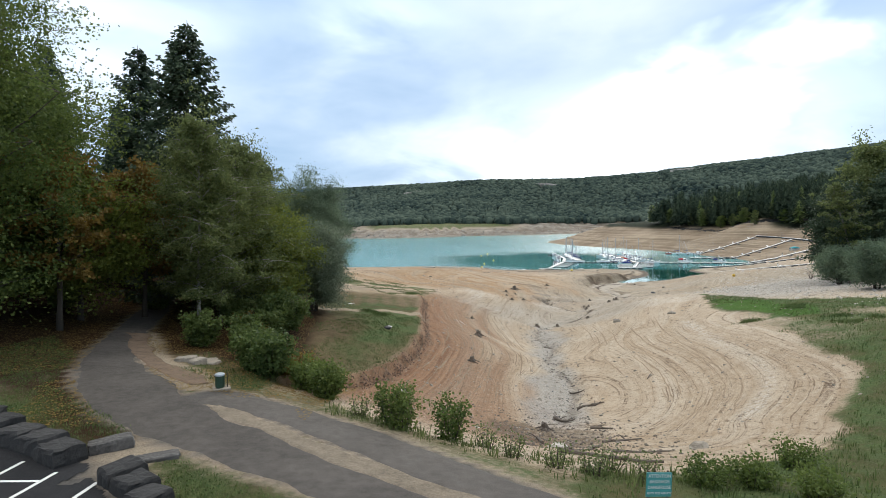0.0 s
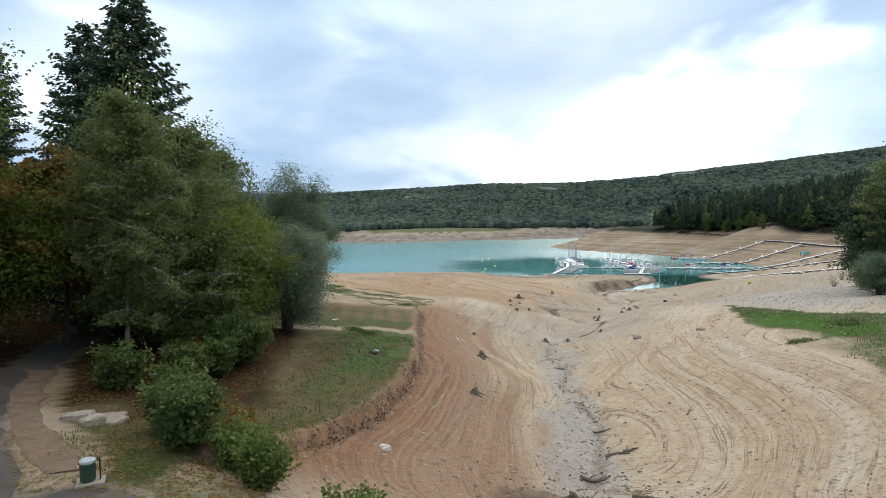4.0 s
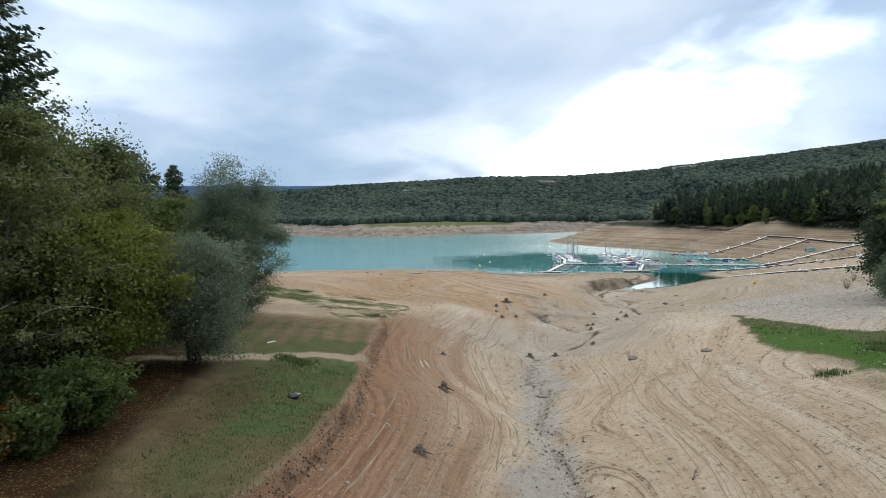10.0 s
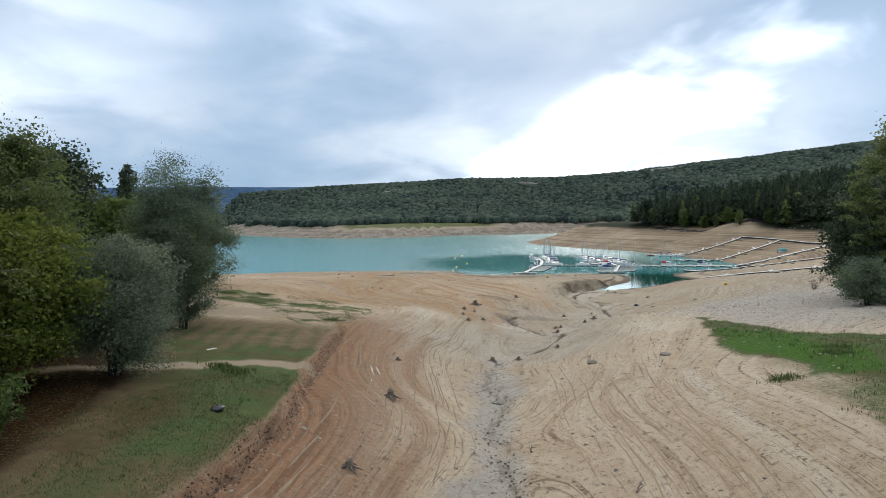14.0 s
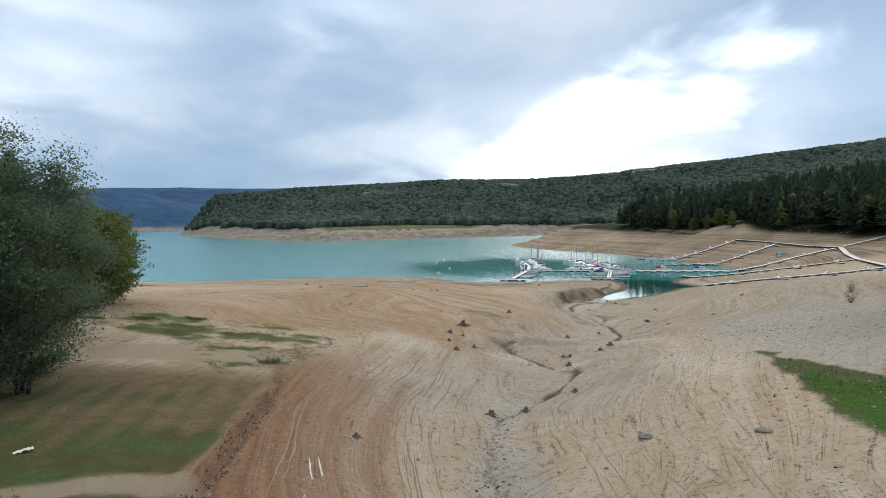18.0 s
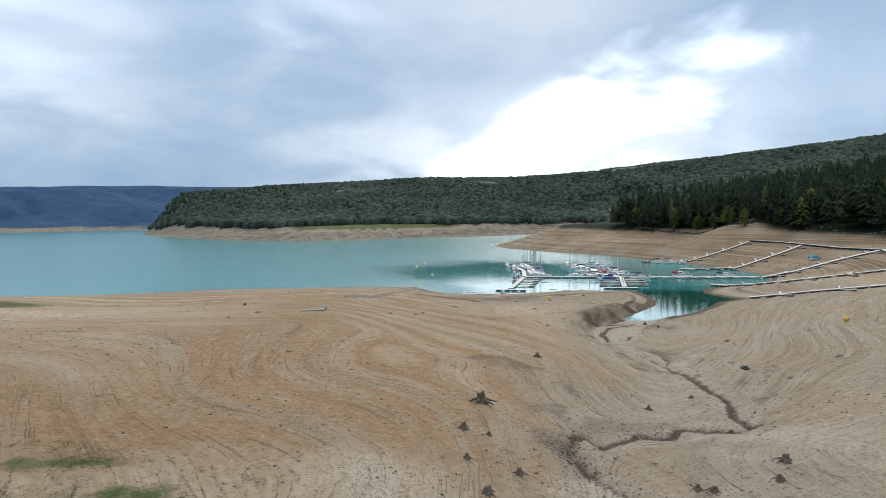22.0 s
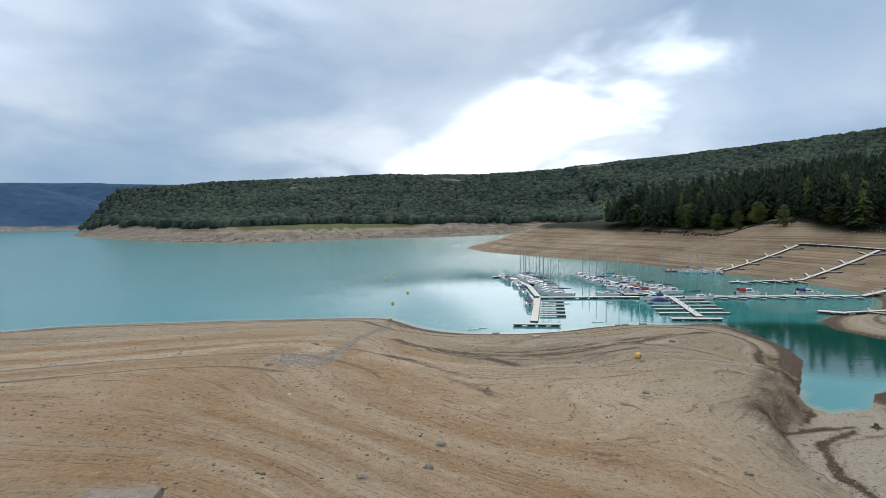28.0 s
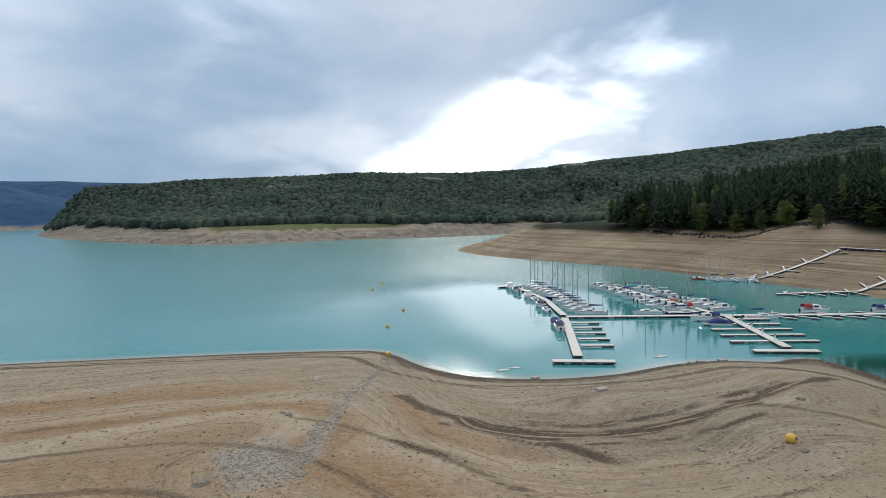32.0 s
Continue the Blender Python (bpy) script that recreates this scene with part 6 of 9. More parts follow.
def broadleaf(name, label, mat, bark, height, radius, seed, leaves=14000, leaf=0.2, bare=0.25, stems=1, lean=(0, 0), airy=0.5, droop=0.2, trunk=0.16, limbs=22, peak=0.55, shell=0.0, category="tree"):
    """A crown of single leaves on limbs and twigs, around one trunk or several stems."""
    rng = np.random.default_rng(seed)
    ob = thing(name, label, category)
    wood, tips, weight = Shape(), [], []
    for st in range(stems):
        a = 2 * math.pi * st / max(stems, 1) + rng.uniform(0, 1)
        off = 0.0 if stems == 1 else 0.25
        lx, ly = lean[0] + (0 if stems == 1 else 0.42 * math.cos(a)), lean[1] + (0 if stems == 1 else 0.42 * math.sin(a))
        hs = height * (0.92 if st == 0 else rng.uniform(0.7, 0.9))
        axis = [np.array((off * math.cos(a) + lx * hs * u ** 1.3 * 0.5 + 0.12 * math.sin(5 * u + seed), off * math.sin(a) + ly * hs * u ** 1.3 * 0.5 + 0.12 * math.cos(4 * u + seed), hs * u - 0.25 * (u == 0))) for u in np.linspace(0, 1, 9)]
        r0 = trunk * (1.0 if stems == 1 else 0.6)
        wood.tube(axis, [r0 * (1.25 if k == 0 else 1 - 0.92 * k / 8) + 0.008 for k in range(9)], 7)
        for i in range(max(4, limbs // stems)):
            u = bare + (0.97 - bare) * (i + rng.random()) / max(4, limbs // stems)
            p = np.array([np.interp(u, np.linspace(0, 1, 9), [q[c] for q in axis]) for c in range(3)])
            w = (u - bare) / (1 - bare)
            env = radius * (math.sin(math.pi * min(1, w ** peak * 0.93 + 0.07)) ** 0.75 + 0.12) * rng.uniform(0.65, 1.12) / (1 if stems == 1 else 1.35)
            b = i * 2.399 + rng.uniform(-0.4, 0.4)
            up = 0.35 + 0.75 * w
            pts = branch_line(p, (math.cos(b), math.sin(b), up), env * (1 + 0.25 * w), rng, 5, 0.25 - droop)
            wood.tube(pts, [trunk * 0.32 * (1 - w * 0.6) * (1 - 0.85 * k / 5) + 0.006 for k in range(6)], 5, False)
            for k in range(2, 6):
                for _ in range(3):
                    c = rng.uniform(0, 6.28)
                    tw = branch_line(pts[k], (math.cos(c), math.sin(c), rng.uniform(-0.2, 0.7)), env * rng.uniform(0.22, 0.45) + 0.25, rng, 3, -droop)
                    if k % 2:
                        wood.tube(tw, [0.02, 0.014, 0.009, 0.004], 3, False)
                    tips += tw[1:]
                    weight += [1.0, 1.1, 0.9]
    tips, weight = np.array(tips), np.array(weight)
    clump = rng.random(len(tips)) ** (0.5 + 2.2 * airy)
    weight = weight * (0.12 + clump)
    pick = rng.choice(len(tips), leaves, p=weight / weight.sum())
    puff = 0.12 + 0.042 * radius
    centres = tips[pick] + rng.normal(size=(leaves, 3)) * puff * (0.7, 0.7, 0.55) + (0, 0, -droop * 0.3)
    if shell:
        # clumps over the rounded outside of the crown
        m, k = int(leaves * shell), 150
        low = height * bare
        d = rng.normal(size=(k, 3))
        d /= np.linalg.norm(d, axis=1)[:, None]
        d *= rng.uniform(0.62, 1.0, k)[:, None] * (1 + 0.13 * rng.normal(size=(k, 1)))
        mid = np.array((lean[0] * height * 0.28, lean[1] * height * 0.28, (height + low) / 2))
        clumps = mid + d * (radius, radius, (height - low) / 2 * 1.02)
        got = clumps[rng.choice(k, m, p=(w := rng.uniform(0.3, 1, k)) / w.sum())]
        centres[:m] = got + rng.normal(size=(m, 3)) * (0.12 + 0.115 * radius) * (1, 1, 0.8)
    centres[:, 2] = np.maximum(centres[:, 2], 0.15)
    part("trunk", wood, bark, ob, smooth=True)
    v, f = leaf_cards(centres, leaf, rng, droop, 1.25)
    part("crown", set_mesh("crown", v, f, mat, False), mat, ob)
    return ob


def spruce(name, label, height, radius, seed, mat, whorls=46, dense=1.0, bare=0.08):
    """A conifer: whorls of drooping boughs hung with needle sprays."""
    rng = np.random.default_rng(seed)
    ob = thing(name, label, "tree")
    wood, centres, ways = Shape(), [], []
    wood.tube([(0.1 * math.sin(k), 0.1 * math.cos(2 * k), height * k / 8 - (0.3 if k == 0 else 0)) for k in range(9)], [0.011 * height * (1.2 if k == 0 else 1 - 0.97 * k / 8) + 0.01 for k in range(9)], 8)
    for k in range(whorls):
        u = bare + (0.985 - bare) * (k / whorls) ** 0.9
        z = height * u
        reach = min(radius * (1 - u) ** 0.66, 0.58 * (1 - u) * height) * rng.uniform(0.8, 1.12) + 0.1
        for j in range(int(rng.integers(5, 8) * dense)):
            b = rng.uniform(0, 6.283)
            length = reach * rng.uniform(0.72, 1.06)
            sag = -0.42 + 0.5 * u
            pts = [np.array((math.cos(b) * length * s, math.sin(b) * length * s, z + length * (sag * s + 0.22 * s * s))) for s in (0, 0.25, 0.5, 0.75, 1.0)]
            if length > 0.8:
                wood.tube(pts, [0.03 * (1 - u) + 0.012, 0.022, 0.016, 0.01, 0.004], 3, False)
            n = max(5, int(length * 11))
            for s in np.linspace(0.16, 1.02, n):
                p = np.array((math.cos(b) * length * s, math.sin(b) * length * s, z + length * (sag * s + 0.22 * s * s)))
                side = np.array((-math.sin(b), math.cos(b), 0.0))
                for q in (-1, 1):
                    w = (0.62 * (1.15 - s) * length ** 0.6 + 0.14) * rng.uniform(0.5, 1.2)
                    centres.append(p + side * q * w * 0.5 + (0, 0, -0.16 * w) + rng.normal(size=3) * 0.1)
                    ways.append(side * q * 0.6 + np.array((math.cos(b) * 0.8, math.sin(b) * 0.8, -0.3)))
    part("trunk", wood, BARK_DARK, ob, smooth=True)
    v, f = leaf_cards(np.array(centres), 0.19, rng, 0.3, 1.9, np.array(ways))
    part("crown", set_mesh("crown", v, f, mat, False), mat, ob)
    return ob


def shrub(name, label, mat, height, radius, seed, leaves=4500, leaf=0.13, stems=14):
    rng = np.random.default_rng(seed)
    ob = thing(name, label, "shrub")
    wood, tips = Shape(), []
    for i in range(stems):
        b, r = i * 2.399, radius * math.sqrt((i + 0.5) / stems)
        pts = branch_line((0.15 * math.cos(b), 0.15 * math.sin(b), -0.1), (r * math.cos(b) * 0.9, r * math.sin(b) * 0.9, height), height * rng.uniform(0.85, 1.1) * (1.08 - 0.25 * r / radius), rng, 5, 0.1)
        wood.tube(pts, [0.025, 0.02, 0.016, 0.012, 0.008, 0.003], 4, False)
        for k in range(1, 6):
            for _ in range(3):
                c = rng.uniform(0, 6.28)
                tips += branch_line(pts[k], (math.cos(c), math.sin(c), 0.4), radius * rng.uniform(0.2, 0.45), rng, 2, 0.1)[1:]
    tips = np.array(tips)
    pick = rng.choice(len(tips), leaves, p=(w := rng.random(len(tips)) ** 1.2 + 0.1) / w.sum())
    centres = tips[pick] + rng.normal(size=(leaves, 3)) * 0.12
    centres[:, 2] = np.maximum(centres[:, 2], 0.06)
    part("woody_base", wood, BARK_DARK, ob)
    v, f = leaf_cards(centres, leaf, rng, 0.0, 1.3)
    part("foliage", set_mesh("foliage", v, f, mat, False), mat, ob)
    return ob


def plant_all(source, spots):
    """The first spot takes the tree itself, the others copies; a spot is x, y, turn."""
    for k, (x, y, turn) in enumerate(spots):
        m = pose(x, y, ground_z(x, y), 0, 0, turn)
        if k:
            copy_thing(source, m)
        else:
            source.matrix_basis = m


def plant_trees():
    plant_all(spruce("spruce", "tall dark green spruce with drooping boughs beside the path", 22.4, 6.3, 1, NEEDLES, 78), [(-19.0, 47.2, 20)])
    plant_all(spruce("spruce", "slender dark spruce rising over the wood edge", 22.2, 5.8, 2, NEEDLES, 72), [(-26.8, 55, 0), (-38.5, 60, 80), (-44, 84, 190)])
    plant_all(spruce("fir", "dark pointed fir behind the willows near the shore", 16.5, 3.9, 3, NEEDLES, 60), [(-33.2, 100, 0), (-35, 55, 200), (-31, 46, 40)])
    plant_all(broadleaf("birch", "tall airy birch with pale trunk and thinning autumn leaves", LEAF_OLIVE, BARK_BIRCH, 14.4, 2.7, 4, 46000, 0.11, 0.16, airy=0.8, droop=0.55, limbs=60, peak=0.6, trunk=0.12, shell=0.2), [(-14.6, 37.6, 0)])
    plant_all(broadleaf("birch", "leaning birch with white bark and sparse yellowing leaves", LEAF_OLIVE, BARK_BIRCH, 13.2, 3.5, 5, 42000, 0.12, 0.08, lean=(0.22, 0.1), airy=0.75, droop=0.5, limbs=54, trunk=0.12, shell=0.25), [(-15.0, 42, 0), (-16.2, 50.5, 30)])
    plant_all(broadleaf("willow", "rounded grey-green willow with several dark stems on the bank", LEAF_WILLOW, BARK_DARK, 7.7, 3.1, 6, 80000, 0.092, 0.06, stems=5, shell=0.75, airy=0.3, droop=0.05, limbs=40, peak=0.8), [(-10.7, 52, 0)])
    plant_all(broadleaf("willow", "tall dense sage-green willow by the sandy shore path", LEAF_SAGE, BARK_DARK, 13.8, 4.2, 7, 110000, 0.11, 0.05, stems=3, shell=0.7, airy=0.4, droop=0.05, limbs=48, peak=0.75), [(-14.8, 71, 0)])
    plant_all(broadleaf("maple", "small field maple with lime-green autumn leaves", LEAF_LIME, BARK_DARK, 8.4, 3.9, 8, 34000, 0.145, 0.15, shell=0.5, airy=0.6, limbs=26), [(-13.4, 46.6, 0), (-21.5, 36.5, 120)])
    plant_all(broadleaf("oak", "large spreading oak overhanging the path verge, leaves still green", LEAF_GREEN, BARK_DARK, 18.5, 6.6, 9, 130000, 0.12, 0.08, shell=0.4, airy=0.6, limbs=52, trunk=0.3, droop=0.15), [(-23.0, 28.0, 0)])
    plant_all(broadleaf("beech", "dense dark green beech at the wood edge", LEAF_DARK, BARK_DARK, 14.0, 5.0, 10, 30000, 0.22, 0.06, shell=0.55, airy=0.5, limbs=40, trunk=0.22), [(-27, 37.5, 0), (-25, 33.2, 300), (-24, 62, 40), (-33.5, 41, 70), (-36, 24, 200), (-31, 78, 100), (-38, 50, 160), (-39, 92, 10)])
    plant_all(broadleaf("alder", "dark green alder in the shoreline wood", LEAF_GREEN, BARK_DARK, 11.2, 4.4, 11, 12500, 0.28, 0.03, shell=0.6, airy=0.45, limbs=36), [(-27.5, 102, 0), (-29.5, 109, 90), (-33.5, 117.5, 200), (-24, 88, 30), (-32, 96, 120), (-22, 77, 300), (-41, 124, 60), (-46, 112, 10), (-20, 56, 80), (-45, 131, 150)])
    plant_all(broadleaf("lime_tree", "rusty orange-leaved young tree among the dark wood", LEAF_RUST, BARK_DARK, 10.5, 3.2, 12, 11000, 0.2, 0.25, airy=0.8), [(-20.5, 33, 0), (-19.5, 40.5, 60)])
    plant_all(broadleaf("birch", "birch with pale bare limbs above the gravel bank", LEAF_OLIVE, BARK_BIRCH, 15.5, 3.0, 13, 7000, 0.2, 0.3, lean=(-0.55, -0.1), airy=0.9, droop=0.3), [(63.0, 88.5, 0)])
    plant_all(broadleaf("ash", "dark leafy tree on the gravel bank edge", LEAF_DARK, BARK_DARK, 15.0, 4.8, 14, 13000, 0.42, 0.03, shell=0.6, airy=0.4, limbs=44), [(77, 101, 80), (86, 110, 170), (76, 90, 250), (90, 96, 20), (96, 118, 100)])
    plant_all(broadleaf("pine", "dense dark pine with a rounded crown at the wood edge", NEEDLES, BARK_DARK, 15.5, 4.6, 26, 30000, 0.26, 0.03, shell=0.6, airy=0.4, limbs=44), [(63.2, 91.5, 0), (69, 88, 100), (-28.5, 76, 40), (-36, 71, 200)])
    plant_all(broadleaf("ash", "tall olive-leaved tree behind the dark pine on the bank", LEAF_OLIVE, BARK_DARK, 22.0, 5.0, 27, 26000, 0.30, 0.1, shell=0.5, airy=0.5, limbs=44), [(71, 96, 0)])
    plant_all(broadleaf("willow", "bushy grey-green willow at the edge of the gravel bank", LEAF_SAGE, BARK_DARK, 5.6, 2.9, 28, 16000, 0.16, 0.04, stems=4, shell=0.75, airy=0.4, droop=0.05, limbs=30, peak=0.8), [(58.3, 84.8, 0), (53.6, 71.5, 70), (60.5, 77, 200), (64.5, 84.5, 140)])
    plant_all(shrub("shrub", "low rounded green shrub on the terrace grass", LEAF_DARK, 2.7, 2.2, 15, 7500, 0.14, 20), [(-10.2, 40.6, 0)])
    plant_all(shrub("shrub", "dark leafy shrub at the foot of the wood", LEAF_DARK, 1.8, 1.15, 16, 3600, 0.13), [(-9.6, 31.5, 0), (-8.2, 28.4, 50), (-7.0, 26.6, 100), (-11.2, 35.6, 160), (-13, 33.6, 20), (-10.5, 38, 210), (-13.6, 41, 250), (-12.4, 44.2, 290), (-20.5, 44, 15), (-16.5, 55, 75), (-22, 66, 95), (-24.5, 39.5, 60)])
    plant_all(shrub("shrub", "bright green leafy shrub beside the tarmac path", LEAF_GREEN, 1.35, 0.8, 17, 3000, 0.10), [(-4.3, 25.0, 0), (-5.4, 26.2, 80)])
    plant_all(shrub("shrub", "young green willow bush on the path verge", LEAF_GREEN, 1.5, 0.6, 18, 1500, 0.085, 9), [(-0.9, 20.6, 0), (-1.3, 21.2, 120), (0.75, 20.2, 60)])
    plant_all(shrub("weed_clump", "tall straggly grey-green weeds on the bank edge", LEAF_OLIVE, 0.8, 0.4, 19, 420, 0.06, 8), [(3.8, 17.9, 0), (4.8, 17.6, 60), (5.6, 18.5, 130), (2.6, 18.6, 190), (6.3, 17.4, 250), (-2.5, 21.9, 30), (1.9, 19.9, 310)])
    plant_all(shrub("shrub", "dense green bank shrub near the warning sign", LEAF_GREEN, 0.85, 0.7, 20, 2000, 0.07), [(8.0, 17.4, 0), (9.4, 17.6, 60), (12.4, 20.4, 120), (10.6, 16.4, 200), (14.6, 17.4, 90), (24.6, 30.0, 70)])
    plant_all(shrub("shrub", "rust-brown bramble patch under the birches", LEAF_RUST, 1.1, 1.1, 21, 2600, 0.10), [(-12.4, 40, 0), (-11.4, 37, 90), (-6.4, 27.9, 200)])
    plant_all(shrub("bush", "small leafless grey bush on the gravel bank", DEADWOOD, 2.2, 1.3, 22, 900, 0.07), [(95.8, 146, 0), (84.5, 132, 60)])
    # the light-leaved edge of the pine wood above the marina
    edge = [(176.5, 348, 0), (176.5, 334, 50), (170, 420, 100), (174, 395, 150), (171, 408, 220), (180, 352, 300), (177, 376, 20), (178, 362, 80), (169, 434, 130), (187, 322, 260), (210, 296, 60), (216, 286, 10), (222, 276, 160)]
    edge = [(x + 6, y + 2, turn) for x, y, turn in edge]
    plant_all(broadleaf("edge_tree", "yellowing broadleaf tree at the foot of the pine wood", LEAF_OLIVE, BARK_DARK, 9.0, 2.3, 23, 3400, 0.34, 0.05, airy=0.9), edge[1::3])
    plant_all(broadleaf("edge_tree", "green bushy tree at the foot of the pine wood", LEAF_GREEN, BARK_DARK, 8.0, 3.2, 24, 3800, 0.36, 0.03, airy=0.8), edge[0::3])
    plant_all(broadleaf("edge_tree", "olive autumn-leaved tree before the dark pine wood", LEAF_OLIVE, BARK_DARK, 10.0, 2.6, 25, 3500, 0.42, 0.1, airy=0.6), edge[2::3])


plant_trees()


# ---- marina ----
PONTOON_TOP = 0.46


def pontoon_run(a, b, width=1.9, floats=True, name="pontoon", label="pale decked floating pontoon on dark floats"):
    """A straight run of pontoon between two places (x, y, z of its underside's support)."""
    a, b, width = Vector(a), Vector(b), width * 0.72
    along = b - a
    n = max(1, round(along.length / 6.0))
    ob = thing(name, label, "pontoon", "marina pontoons")
    turn = math.degrees(math.atan2(along.y, along.x))
    rise = math.degrees(math.atan2(along.z, math.hypot(along.x, along.y)))
    ob.matrix_basis = pose(a.x, a.y, a.z, 0, 0, turn) @ pose(0, 0, 0, 0, -rise, 0)
    step, h = along.length / n, width / 2
    for k in range(n):
        x0, x1 = k * step + 0.03, (k + 1) * step - 0.03
        part("deck_section", Shape().box(x0, x1, -h, h, PONTOON_TOP - 0.10, PONTOON_TOP, 0.02), DECK, ob)
        part("fender", Shape().box(x0, x1, -h - 0.05, h + 0.05, PONTOON_TOP - 0.22, PONTOON_TOP - 0.1), FLOAT, ob)
        if floats:
            for q in (0.22, 0.78):
                xm = x0 + (x1 - x0) * q
                part("float", Shape().box(xm - step * 0.16, xm + step * 0.16, -h + 0.1, h - 0.1, -0.35, PONTOON_TOP - 0.2, 0.08), FLOAT, ob)
    return ob


def finger(x, y, z, turn, length=5.4, width=0.62, rise=0.0):
    ob = thing("finger_pontoon", "narrow pale finger pontoon with a dark end float", "pontoon", "finger pontoons")
    ob.matrix_basis = pose(x, y, z, 0, 0, turn) @ pose(0, 0, 0, 0, -rise, 0)
    h = width / 2
    part("deck", Shape().box(0, length, -h, h, PONTOON_TOP - 0.16, PONTOON_TOP - 0.06, 0.02), DECK, ob)
    part("beam", Shape().box(0.05, length - 0.05, -h + 0.05, h - 0.05, PONTOON_TOP - 0.26, PONTOON_TOP - 0.16), FLOAT, ob)
    part("float", Shape().box(length * 0.66, length - 0.06, -h - 0.12, h + 0.12, -0.35, PONTOON_TOP - 0.2, 0.06), FLOAT, ob)
    return ob


def on_land(points, lift=0.02):
    return [(x, y, max(ground_z(x, y), -0.02) + (lift if ground_z(x, y) > 0.1 else 0.0)) for x, y in points]


def service_post(x, y, z):
    ob = thing("service_post", "small white service pedestal on a pontoon", "pedestal", "service pedestals")
    part("post", Shape().box(-0.12, 0.12, -0.12, 0.12, PONTOON_TOP, PONTOON_TOP + 0.85, 0.03), GELCOAT, ob)
    part("cap", Shape().box(-0.15, 0.15, -0.15, 0.15, PONTOON_TOP + 0.85, PONTOON_TOP + 0.97, 0.04), FLOAT, ob)
    ob.matrix_basis = pose(x, y, z)


def line_with_fingers(points, width, spacing, length, both=True, skip=0, slant=68):
    """A pontoon line over the given places, with slanting fingers along it."""
    spots = on_land(points)
    for a, b in zip(spots[:-1], spots[1:]):
        pontoon_run(a, b, width)
        va, vb = Vector(a), Vector(b)
        d = vb - va
        heading_deg = math.degrees(math.atan2(d.y, d.x))
        n = int(d.length / spacing)
        for k in range(skip, n):
            p = va + d * ((k + 0.5) / max(n, 1))
            for side in ((1, -1) if both else (-1,)):
                th = heading_deg + side * slant
                q = p + Vector((math.cos(radians(th)), math.sin(radians(th)), 0)) * (width * 0.36 + 0.02)
                e = q + Vector((math.cos(radians(th)), math.sin(radians(th)), 0)) * length
                ze = max(ground_z(e.x, e.y), 0) + (0.02 if ground_z(e.x, e.y) > 0.1 else 0)
                finger(q.x, q.y, q.z, th, length, 0.55, math.degrees(math.atan2(ze - q.z, length)))
            if k % 2 == 0:
                service_post(p.x, p.y, p.z)


